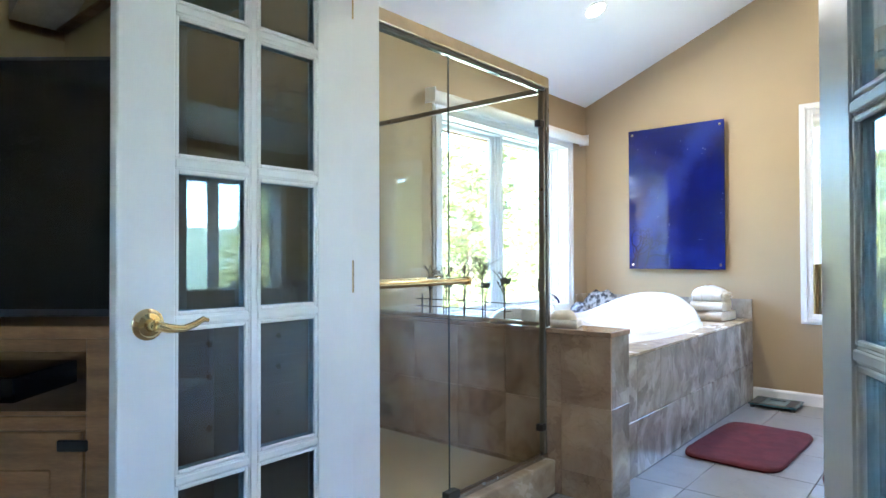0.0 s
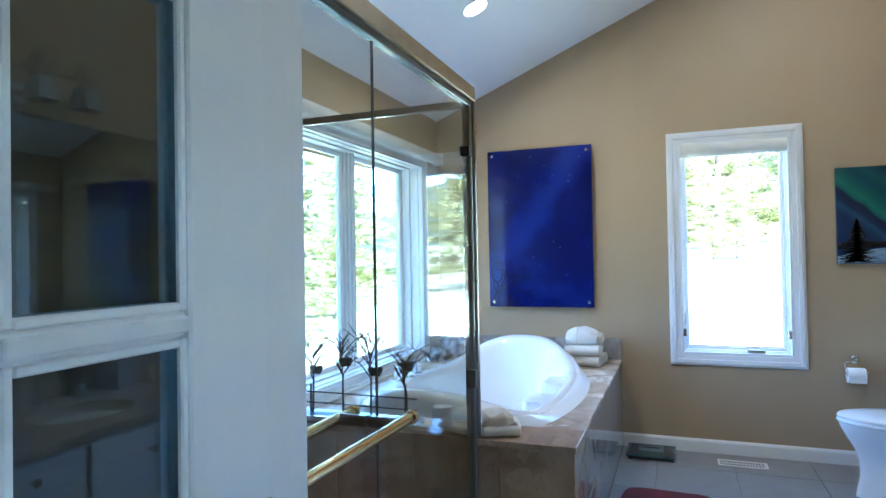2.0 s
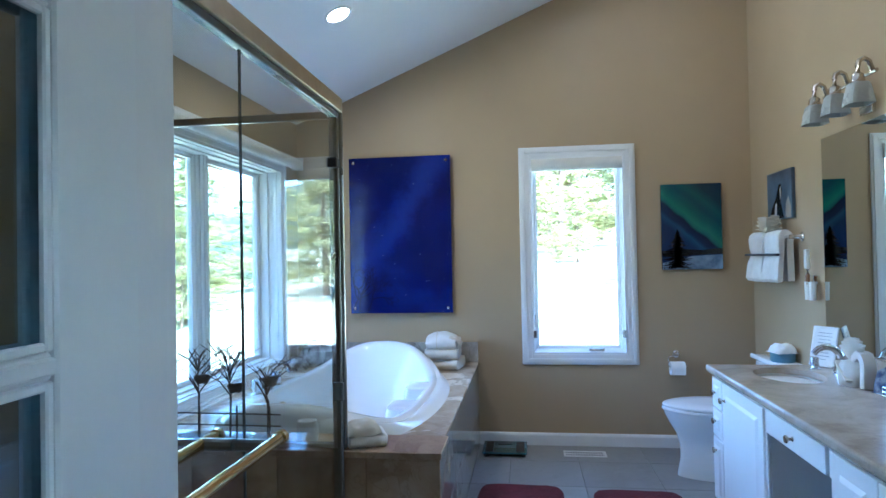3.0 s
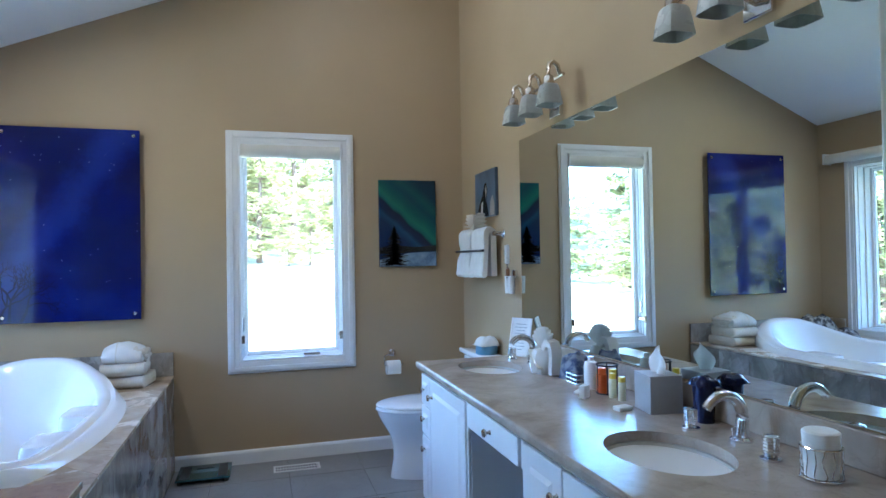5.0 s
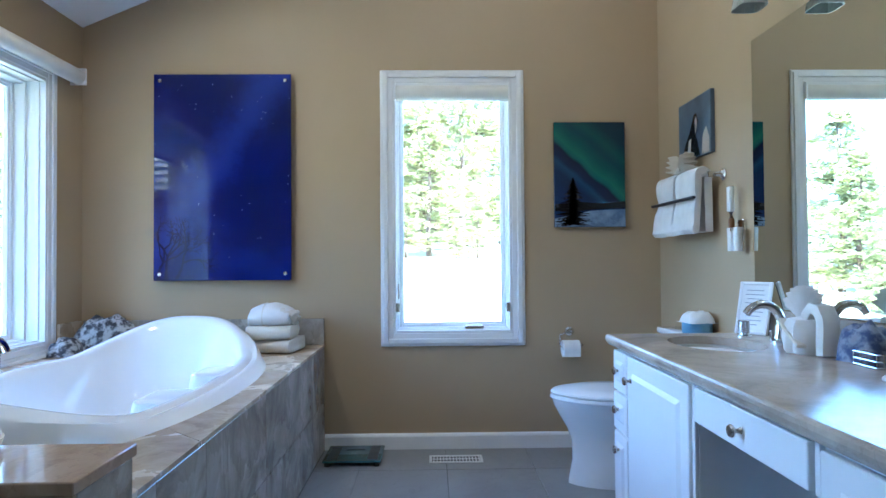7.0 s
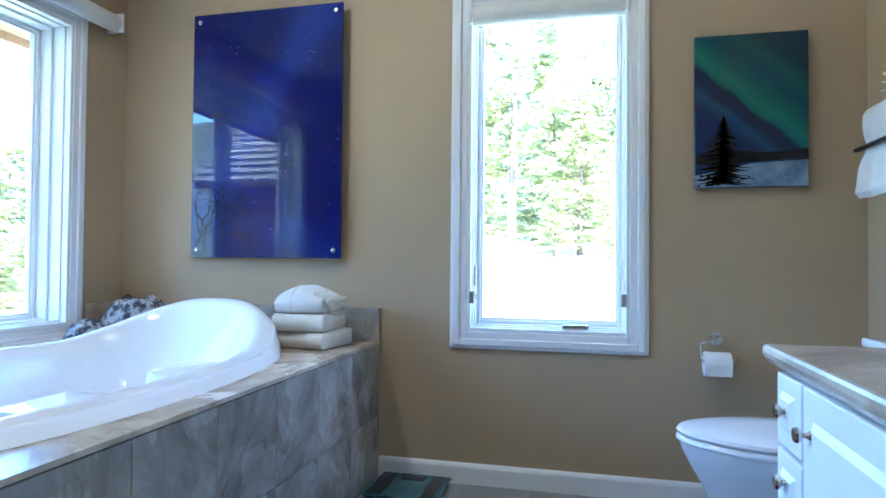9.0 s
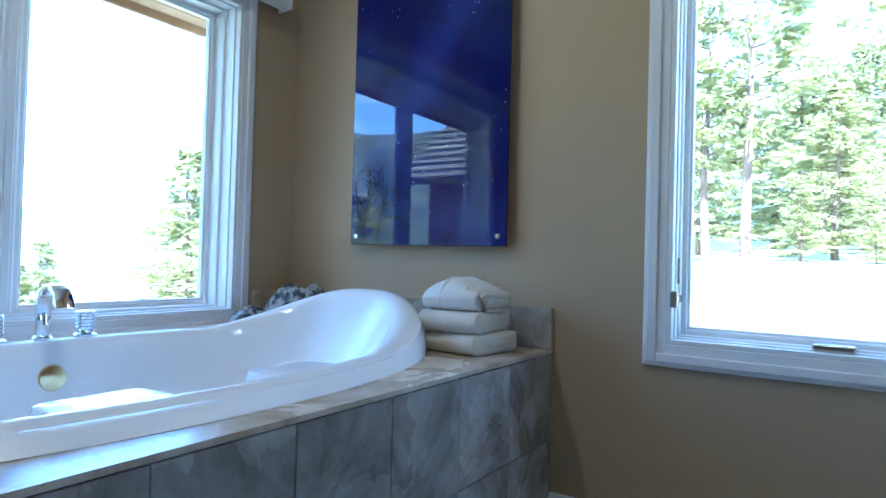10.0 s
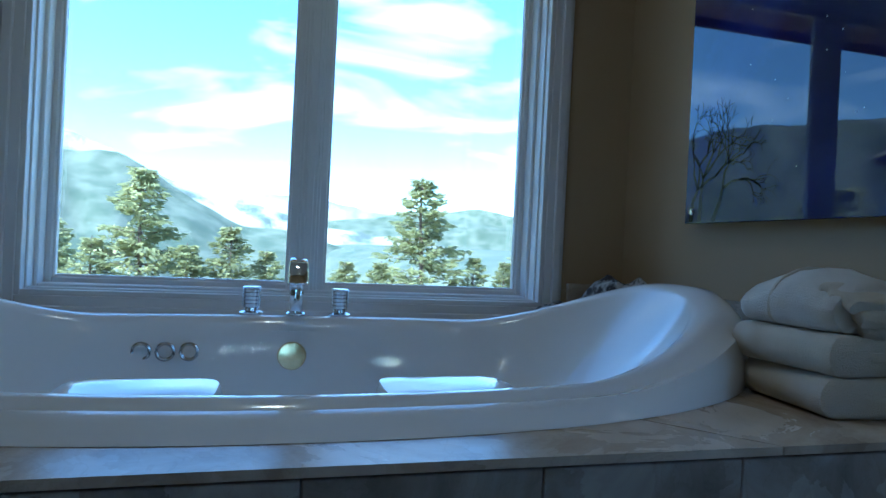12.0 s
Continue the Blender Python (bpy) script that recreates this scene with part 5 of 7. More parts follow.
def night_sky(n, l, b):
    """Deep blue sky with a pale band and small stars, under clear acrylic."""
    geo = n.new("ShaderNodeNewGeometry")
    neb = n.new("ShaderNodeTexNoise")
    neb.inputs["Scale"].default_value = 2.2
    neb.inputs["Detail"].default_value = 7
    l.new(geo.outputs["Position"], neb.inputs["Vector"])
    ramp = n.new("ShaderNodeValToRGB")
    c = ramp.color_ramp
    c.elements[0].position, c.elements[0].color = 0.30, (0.003, 0.006, 0.065, 1)
    c.elements[1].position, c.elements[1].color = 0.80, (0.018, 0.030, 0.22, 1)
    e = c.elements.new(0.52)
    e.color = (0.004, 0.008, 0.095, 1)
    l.new(neb.outputs["Fac"], ramp.inputs["Fac"])
    # the pale band of the galaxy crosses the print on a diagonal
    dot = n.new("ShaderNodeVectorMath")
    dot.operation = "DOT_PRODUCT"
    l.new(geo.outputs["Position"], dot.inputs[0])
    dot.inputs[1].default_value = (1.282, 0.0, -0.8905)
    wisp = n.new("ShaderNodeTexNoise")
    wisp.inputs["Scale"].default_value = 5.5
    wisp.inputs["Detail"].default_value = 8
    wisp.inputs["Roughness"].default_value = 0.65
    l.new(geo.outputs["Position"], wisp.inputs["Vector"])
    off = n.new("ShaderNodeMath")
    off.operation = "MULTIPLY_ADD"
    l.new(wisp.outputs["Fac"], off.inputs[0])
    off.inputs[1].default_value = 0.45
    l.new(dot.outputs["Value"], off.inputs[2])
    far = n.new("ShaderNodeMath")
    far.operation = "ADD"
    l.new(off.outputs[0], far.inputs[0])
    far.inputs[1].default_value = 0.469 - 0.225
    away = n.new("ShaderNodeMath")
    away.operation = "ABSOLUTE"
    l.new(far.outputs[0], away.inputs[0])
    band = n.new("ShaderNodeMapRange")
    band.interpolation_type = "SMOOTHSTEP"
    band.inputs["From Min"].default_value = 0.24
    band.inputs["From Max"].default_value = 0.0
    band.inputs["To Max"].default_value = 0.75
    l.new(away.outputs[0], band.inputs["Value"])
    pale = n.new("ShaderNodeMix")
    pale.data_type = "RGBA"
    l.new(band.outputs[0], pale.inputs["Factor"])
    l.new(ramp.outputs[0], pale.inputs["A"])
    pale.inputs["B"].default_value = (0.017, 0.029, 0.225, 1)
    vor = n.new("ShaderNodeTexVoronoi")
    vor.inputs["Scale"].default_value = 34
    l.new(geo.outputs["Position"], vor.inputs["Vector"])
    st = n.new("ShaderNodeMath")
    st.operation = "LESS_THAN"
    st.inputs[1].default_value = 0.075
    l.new(vor.outputs["Distance"], st.inputs[0])
    few = n.new("ShaderNodeTexNoise")
    few.inputs["Scale"].default_value = 9
    l.new(geo.outputs["Position"], few.inputs["Vector"])
    gt = n.new("ShaderNodeMath")
    gt.operation = "GREATER_THAN"
    gt.inputs[1].default_value = 0.54
    l.new(few.outputs["Fac"], gt.inputs[0])
    mul = n.new("ShaderNodeMath")
    mul.operation = "MULTIPLY"
    l.new(st.outputs[0], mul.inputs[0])
    l.new(gt.outputs[0], mul.inputs[1])
    mx = n.new("ShaderNodeMix")
    mx.data_type = "RGBA"
    l.new(mul.outputs[0], mx.inputs["Factor"])
    l.new(pale.outputs["Result"], mx.inputs["A"])
    mx.inputs["B"].default_value = (0.45, 0.5, 0.8, 1)
    l.new(mx.outputs["Result"], b.inputs["Base Color"])
    b.inputs["Roughness"].default_value = 0.015
    b.inputs["Specular IOR Level"].default_value = 0.65


M_NIGHT = art_mat("night_sky_print", night_sky)
pic = thing("night_sky_picture", (0.82, 3.957, 0.978), "deep blue night-sky print under glossy acrylic on standoffs", "picture")
part("panel", box(0.430, 3.951, 0.978, 1.210, 3.961, 2.157, 0.0015), M_NIGHT, pic)
M_PRINTTREE = mat("dark_printed_ink", (0.004, 0.006, 0.05), 0.02, scale=10)
rt = random.Random(9)
ink = bmesh.new()


def twig(x, z, a, ln, w, depth):
    x1, z1 = x + ln * math.cos(a), z + ln * math.sin(a)
    mx_, mz_ = (x + x1) / 2 + 0.12 * ln * rt.uniform(-1, 1), (z + z1) / 2 + 0.1 * ln
    if not (0.44 < x1 < 1.20 and 0.985 < z1 < 1.5):
        return
    pts = [(x, z), (mx_, mz_), (x1, z1)]
    for p, q, wa, wb in ((pts[0], pts[1], w, w * 0.8), (pts[1], pts[2], w * 0.8, w * 0.6)):
        d = Vector((q[0] - p[0], q[1] - p[1]))
        if d.length < 1e-5:
            continue
        s = Vector((-d.y, d.x)).normalized()
        f = [ink.verts.new((p[0] + s.x * wa, 3.9505, p[1] + s.y * wa)), ink.verts.new((q[0] + s.x * wb, 3.9505, q[1] + s.y * wb)), ink.verts.new((q[0] - s.x * wb, 3.9505, q[1] - s.y * wb)), ink.verts.new((p[0] - s.x * wa, 3.9505, p[1] - s.y * wa))]
        ink.faces.new(f)
    if depth:
        for k in range(rt.randint(2, 3)):
            twig(x1, z1, a + rt.uniform(-0.95, 0.95), ln * rt.uniform(0.6, 0.85), w * 0.62, depth - 1)


for x, a, ln in ((0.50, 1.5, 0.13), (0.56, 1.2, 0.10), (0.46, 1.3, 0.10)):
    twig(x, 0.985, a, ln, 0.009, 5)
part("printed_branch_pattern", ink, M_PRINTTREE, pic, "dark bare branches printed low on the picture")
for x in (0.465, 1.175):
    for z in (1.015, 2.12):
        pin = tube([(x, BACK_Y - 0.001, z), (x, 3.9615, z)], 0.009, 14)
        p = part("standoff", pin, M_STEEL, pic)
        part("cap", move(lathe([(0, 0), (0.011, 0), (0.011, 0.004), (0.008, 0.007), (0, 0.0075)], 18), Matrix.Translation((x, 3.9507, z)) @ Matrix.Rotation(radians(90), 4, "X")), M_CHROME, p, "round chrome cap")


def aurora(n, l, b):
    geo = n.new("ShaderNodeNewGeometry")
    sep = n.new("ShaderNodeSeparateXYZ")
    l.new(geo.outputs["Position"], sep.inputs[0])
    nz = n.new("ShaderNodeTexNoise")
    nz.inputs["Scale"].default_value = 5
    nz.inputs["Detail"].default_value = 3
    l.new(geo.outputs["Position"], nz.inputs["Vector"])
    # height over the falling lower edge of the lights
    dot = n.new("ShaderNodeVectorMath")
    dot.operation = "DOT_PRODUCT"
    l.new(geo.outputs["Position"], dot.inputs[0])
    dot.inputs[1].default_value = (0.60 / 0.414, 0.0, 1 / 0.61)
    add = n.new("ShaderNodeMath")
    add.operation = "MULTIPLY_ADD"
    l.new(nz.outputs["Fac"], add.inputs[0])
    add.inputs[1].default_value = 0.14
    l.new(dot.outputs["Value"], add.inputs[2])
    edge = 0.60 * 2.722 / 0.414 + 1.271 / 0.61 + 0.80 + 0.07
    rng = n.new("ShaderNodeMapRange")
    rng.inputs["From Min"].default_value = edge - 0.5
    rng.inputs["From Max"].default_value = edge + 0.8
    l.new(add.outputs[0], rng.inputs["Value"])
    ramp = n.new("ShaderNodeValToRGB")
    c = ramp.color_ramp
    c.elements[0].position, c.elements[0].color = 0.0, (0.010, 0.026, 0.095, 1)
    c.elements[1].position, c.elements[1].color = 1.0, (0.005, 0.024, 0.050, 1)
    for p, col in ((0.20, (0.009, 0.026, 0.085, 1)), (0.27, (0.018, 0.060, 0.125, 1)), (0.31, (0.007, 0.020, 0.065, 1)), (0.375, (0.005, 0.014, 0.045, 1)), (0.405, (0.020, 0.115, 0.105, 1)),
                   (0.45, (0.026, 0.155, 0.105, 1)), (0.54, (0.013, 0.085, 0.085, 1)), (0.62, (0.008, 0.055, 0.075, 1)), (0.70, (0.013, 0.075, 0.078, 1)), (0.80, (0.006, 0.034, 0.055, 1))):
        e = c.elements.new(p)
        e.color = col
    l.new(rng.outputs[0], ramp.inputs["Fac"])
    l.new(ramp.outputs[0], b.inputs["Base Color"])
    b.inputs["Roughness"].default_value = 0.25


M_AURORA = art_mat("aurora_print", aurora)
aur = thing("aurora_picture", (2.93, 3.99, 1.271), "green northern-lights print with a dark tree over snow", "picture")
part("panel", box(2.722, BACK_Y - 0.026, 1.271, 3.136, BACK_Y - 0.002, 1.881, 0.002), M_AURORA, aur)
M_INK = mat("black_print_ink", (0.004, 0.006, 0.012), 0.25, scale=20)
M_SNOWINK = mat("pale_blue_print", (0.24, 0.31, 0.42), 0.3, second=(0.10, 0.15, 0.24), scale=14, fine=60, mix=0.3)
AY = BACK_Y - 0.0268
sn = bmesh.new()
sn.faces.new([sn.verts.new(v) for v in ((2.724, AY, 1.273), (3.134, AY, 1.273), (3.134, AY, 1.375), (2.93, AY, 1.365), (2.80, AY, 1.335), (2.724, AY, 1.32))])
part("printed_snow", sn, M_SNOWINK, aur)
hill = bmesh.new()
hill.faces.new([hill.verts.new((x, AY - 0.0003, z)) for x, z in ((2.724, 1.365), (2.80, 1.362), (2.95, 1.372), (3.134, 1.380), (3.134, 1.420), (3.0, 1.408), (2.85, 1.418), (2.724, 1.405))])
part("printed_shore", hill, M_INK, aur)
tr = bmesh.new()
rt = random.Random(3)
for k in range(46):
    f = k / 46
    z = 1.29 + 0.27 * f
    w = 0.12 * (1 - f) ** 0.8 * rt.uniform(0.5, 1.15) + 0.004
    for sgn in (-1, 1):
        tr.faces.new([tr.verts.new(v) for v in ((2.83, AY - 0.0006, z + 0.008), (2.83 + sgn * w, AY - 0.0006, z - 0.012 + rt.uniform(-0.006, 0.006)), (2.83, AY - 0.0006, z - 0.006))])
for k in range(26):
    x, z = rt.uniform(2.73, 2.92), rt.uniform(1.275, 1.315)
    tr.faces.new([tr.verts.new(v) for v in ((x, AY - 0.0006, z), (x + rt.uniform(0.01, 0.035), AY - 0.0006, z + rt.uniform(-0.004, 0.008)), (x + 0.008, AY - 0.0006, z + rt.uniform(0.006, 0.014)))])
part("printed_tree", tr, M_INK, aur)

# small print over the towel rack
M_BIRD = mat("blue_grey_print", (0.10, 0.14, 0.19), 0.3, second=(0.045, 0.065, 0.10), scale=6, fine=40)
bp = thing("small_picture", (WALL_X - 0.01, 3.47, 1.585), "small blue-grey print with a dark and pale shape in it", "picture")
part("panel", box(WALL_X - 0.022, 3.285, 1.585, WALL_X - 0.001, 3.655, 1.885, 0.002), M_BIRD, bp)
bl = bmesh.new()
X = WALL_X - 0.0226
bl.faces.new([bl.verts.new((X, y, z)) for y, z in ((3.62, 1.59), (3.58, 1.66), (3.52, 1.72), (3.47, 1.80), (3.44, 1.805), (3.42, 1.76), (3.44, 1.70), (3.42, 1.64), (3.40, 1.59))])
part("printed_shape", bl, M_INK, bp)
bl = bmesh.new()
for pts in (((3.46, 1.77), (3.44, 1.79), (3.43, 1.75), (3.45, 1.70)), ((3.55, 1.60), (3.53, 1.68), (3.50, 1.69), (3.51, 1.60)), ((3.38, 1.59), (3.37, 1.68), (3.33, 1.72), (3.30, 1.66), (3.30, 1.59))):
    bl.faces.new([bl.verts.new((X - 0.0003, y, z)) for y, z in pts])
part("printed_highlight", bl, mat("pale_print_ink", (0.42, 0.36, 0.30), 0.3, scale=12), bp)


# ---- vanity ----
VX = 2.735          # cabinet fronts
V0, V1 = 0.20, 2.832


def knob(x, y, z, parent):
    k = move(lathe([(0.0, 0.0), (0.009, 0.0), (0.006, 0.004), (0.005, 0.012), (0.013, 0.018), (0.0155, 0.023), (0.013, 0.028), (0.0, 0.030)], 18), Matrix.Translation((x, y, z)) @ Matrix.Rotation(radians(-90), 4, "Y"))
    return part("knob", k, M_NICKEL, parent, "round satin metal knob", smooth=True)


def panel_front(name, parent, y0, y1, z0, z1, knob_at, raised=True):
    """A cabinet front with a raised field, standing proud of the carcass."""
    bm = box(VX - 0.020, y0, z0, VX, y1, z1, 0.004, 2)
    if raised:
        m = min(0.055, (y1 - y0) * 0.22, (z1 - z0) * 0.28)
        o = [(y0 + m, z0 + m), (y1 - m, z0 + m), (y1 - m, z1 - m), (y0 + m, z1 - m)]
        c = min(0.016, m * 0.4)
        i = [(y0 + m + c, z0 + m + c), (y1 - m - c, z0 + m + c), (y1 - m - c, z1 - m - c), (y0 + m + c, z1 - m - c)]
        field = bmesh.new()
        vo = [field.verts.new((VX - 0.0195, y, z)) for y, z in o]
        vi = [field.verts.new((VX - 0.0275, y, z)) for y, z in i]
        for k in range(4):
            field.faces.new((vo[k], vo[(k + 1) % 4], vi[(k + 1) % 4], vi[k]))
        field.faces.new(vi)
        bmesh.ops.recalc_face_normals(field, faces=field.faces[:])
    f = part(name, bm, M_CAB, parent)
    if raised:
        part("raised_field", field, M_CAB, f)
    if knob_at:
        knob(VX - 0.020, knob_at[0], knob_at[1], f)
    return f


def carcass(name, y0, y1, label, group="vanity cabinets"):
    root = thing(name, ((VX + WALL_X) / 2, (y0 + y1) / 2, 0), label, "cabinet", group)
    part("body", join(box(VX, y0, 0.09, WALL_X - 0.004, y1, 0.745, 0.001), box(VX + 0.06, y0 + 0.002, 0.0, WALL_X - 0.006, y1 - 0.002, 0.088)), M_CAB, root)
    return root


ca = carcass("vanity_cabinet", 2.102, V1, "white lacquered vanity cabinet with drawers and a raised-panel door")
for z0, z1, kz in ((0.585, 0.735, 0.665), (0.435, 0.575, 0.520), (0.105, 0.425, 0.370)):
    panel_front("drawer", ca, 2.665, 2.822, z0, z1, (2.742, kz))
panel_front("door", ca, 2.125, 2.655, 0.105, 0.735, (2.615, 0.650))
part("filler", box(VX - 0.012, 2.104, 0.09, VX - 0.001, 2.120, 0.742, 0.002), M_CAB, ca)
kn = thing("vanity_drawer_unit", ((VX + WALL_X) / 2, 1.83, 0.6), "white shallow drawer hung over the knee space", "cabinet", "vanity cabinets")
part("body", box(VX + 0.002, 1.562, 0.640, WALL_X - 0.02, 2.100, 0.745, 0.001), M_CAB, kn)
panel_front("drawer", kn, 1.585, 2.085, 0.645, 0.740, (1.835, 0.690), raised=False)
part("filler", box(VX - 0.010, 1.562, 0.640, VX + 0.001, 1.580, 0.742, 0.002), M_CAB, kn)
part("back_panel", box(WALL_X - 0.02, 1.562, 0.0, WALL_X - 0.004, 2.100, 0.745), M_CAB, kn)
cc = carcass("vanity_cabinet", 0.985, 1.560, "white lacquered sink cabinet with a pair of raised-panel doors")
panel_front("door", cc, 1.282, 1.548, 0.105, 0.735, (1.310, 0.650))
panel_front("door", cc, 0.997, 1.276, 0.105, 0.735, (1.248, 0.650))
cd = carcass("vanity_cabinet", V0, 0.983, "white lacquered vanity cabinet with two columns of drawers")
for y0, y1 in ((0.60, 0.971), (V0 + 0.012, 0.59)):
    for z0, z1 in ((0.585, 0.735), (0.435, 0.575), (0.105, 0.425)):
        panel_front("drawer", cd, y0, y1, z0, z1, ((y0 + y1) / 2, (z0 + z1) / 2 + 0.02))
M_BIN = mat("navy_plastic", (0.015, 0.02, 0.06), 0.4, scale=10)
bn = thing("waste_bin", (3.05, 1.70, 0), "small dark navy waste bin under the vanity", "bin")
part("bucket", move(lathe([(0, 0), (0.085, 0), (0.105, 0.26), (0.109, 0.262), (0.109, 0.27), (0.1, 0.27), (0.08, 0.01), (0, 0.01)], 28), Matrix.Translation((3.05, 1.70, 0.0))), M_BIN, bn, smooth=True)

# worktop with two oval cut-outs
SINKS = ((3.005, 2.585, 0.150, 0.205), (2.985, 1.185, 0.155, 0.200))
top = thing("marble_worktop", (3.03, 1.5, 0.745), "polished beige marble worktop with two sinks cut in", "worktop")


def top_mesh():
    bm = bmesh.new()
    X0, X1, Y0, Y1 = 2.712, WALL_X - 0.003, V0 - 0.005, 2.872
    ymid = (SINKS[0][1] + SINKS[1][1]) / 2
    n = 48
    for (cx, cy, a, b), (q0, q1) in zip(SINKS, ((ymid, Y1), (Y0, ymid))):
        inner, outer = [], []
        for i in range(n):
            t = 2 * math.pi * i / n
            c, s = math.cos(t), math.sin(t)
            ks = []
            if abs(c) > 1e-6:
                ks.append(((X1 if c > 0 else X0) - cx) / c)
            if abs(s) > 1e-6:
                ks.append(((q1 if s > 0 else q0) - cy) / s)
            k = min(ks)
            inner.append((cx + a * c, cy + b * s))
            outer.append((cx + k * c, cy + k * s))
        for i in range(n):
            j = (i + 1) % n
            poly = [inner[i], outer[i]]
            if abs(outer[i][0] - outer[j][0]) > 1e-4 and abs(outer[i][1] - outer[j][1]) > 1e-4:
                poly.append((X1 if outer[i][0] + outer[j][0] > 2 * cx else X0, q1 if outer[i][1] + outer[j][1] > 2 * cy else q0))
            poly += [outer[j], inner[j]]
            bm.faces.new([bm.verts.new((x, y, VAN_Z)) for x, y in poly])
            bm.faces.new([bm.verts.new((*inner[i], VAN_Z)), bm.verts.new((*inner[j], VAN_Z)), bm.verts.new((*inner[j], VAN_Z - 0.03)), bm.verts.new((*inner[i], VAN_Z - 0.03))])
    bmesh.ops.remove_doubles(bm, verts=bm.verts[:], dist=1e-5)
    # rounded front and far edges
    prof = [(0.0, 0.0), (-0.006, -0.002), (-0.010, -0.008), (-0.011, -0.018), (-0.009, -0.028), (-0.004, -0.035), (0.0, -0.040), (0.03, -0.041)]
    for (p, z), (p2, z2) in zip(prof, prof[1:]):
        bm.faces.new([bm.verts.new(v) for v in ((X0 + p, Y0, VAN_Z + z), (X0 + p2, Y0, VAN_Z + z2), (X0 + p2, Y1 - p2, VAN_Z + z2), (X0 + p, Y1 - p, VAN_Z + z))])
        bm.faces.new([bm.verts.new(v) for v in ((X0 + p, Y1 - p, VAN_Z + z), (X0 + p2, Y1 - p2, VAN_Z + z2), (X1, Y1 - p2, VAN_Z + z2), (X1, Y1 - p, VAN_Z + z))])
    bmesh.ops.remove_doubles(bm, verts=bm.verts[:], dist=1e-5)
    bmesh.ops.recalc_face_normals(bm, faces=bm.faces[:])
    return bm


part("slab", top_mesh(), M_STONE_TOP, top)
part("backsplash", box(WALL_X - 0.022, V0, VAN_Z + 0.001, WALL_X - 0.003, 2.868, VAN_Z + 0.098, 0.003), M_STONE_TOP, top)
for cx, cy, a, b in SINKS:
    bm = bmesh.new()
    n, rows = 48, [(1.03, -0.030), (0.99, -0.034), (0.965, -0.07), (0.90, -0.125), (0.72, -0.165), (0.40, -0.182), (0.13, -0.186)]
    rings = [[bm.verts.new((cx + a * r * math.cos(2 * math.pi * i / n), cy + b * r * math.sin(2 * math.pi * i / n), VAN_Z + z)) for i in range(n)] for r, z in rows]
    for p, q in zip(rings, rings[1:]):
        for i in range(n):
            bm.faces.new((p[i], q[i], q[(i + 1) % n], p[(i + 1) % n]))
    bm.faces.new(rings[-1])
    bmesh.ops.recalc_face_normals(bm, faces=bm.faces[:])
    for f in bm.faces:
        f.normal_flip()
    sk = thing("sink", (cx, cy, VAN_Z - 0.03), "pale grey oval undermounted ceramic sink", "sink", "vanity sinks")
    part("bowl", bm, M_BISCUIT, sk, smooth=True)
    part("drain", move(lathe([(0, 0.002), (0.018, 0.002), (0.022, 0.0), (0.022, -0.004), (0, -0.004)], 20), Matrix.Translation((cx, cy, VAN_Z - 0.182))), M_CHROME, sk, smooth=True)
    part("overflow_hole", move(lathe([(0, 0), (0.011, 0), (0.012, 0.002), (0, 0.003)], 16), Matrix.Translation((cx + a * 0.925, cy - 0.02, VAN_Z - 0.085)) @ Matrix.Rotation(radians(-72), 4, "Y")), M_STEEL, sk)
    fy = cy + 0.005
    f = thing("sink_faucet", (3.235, fy, VAN_Z), "arched chrome sink faucet with a lift rod", "faucet", "sink faucets")
    path = [(3.238, fy, VAN_Z), (3.240, fy, VAN_Z + 0.03), (3.243, fy, VAN_Z + 0.06)] + [(3.178 + 0.066 * math.cos(radians(t)), fy, VAN_Z + 0.068 + 0.066 * math.sin(radians(t))) for t in range(0, 151, 15)]
    rad = [0.020, 0.0185, 0.0178] + [0.0175 - 0.0004 * i for i in range(11)]
    part("spout", tube(path, rad, 16), M_CHROME, f, smooth=True)
    part("base_ring", move(lathe([(0, 0), (0.031, 0), (0.031, 0.007), (0.024, 0.013), (0, 0.013)], 24), Matrix.Translation((3.238, fy, VAN_Z))), M_CHROME, f, smooth=True)
    part("lift_rod", move(lathe([(0, 0), (0.003, 0), (0.003, 0.03), (0.006, 0.033), (0.006, 0.04), (0, 0.042)], 10), Matrix.Translation((3.208, fy, VAN_Z))), M_CHROME, f, smooth=True)
    for dy in (0.155, -0.155):
        valve((3.19, fy + dy, VAN_Z), 1.0, "chrome ringed tap handle beside the sink", "sink taps")

# mirror
mr = thing("wall_mirror", (WALL_X - 0.005, 1.55, 0.89), "large frameless wall mirror above the vanity", "mirror")
part("mirror_glass", box(WALL_X - 0.009, V0, 0.890, WALL_X - 0.003, 2.937, 1.982, 0.001), mirror_mat, mr)


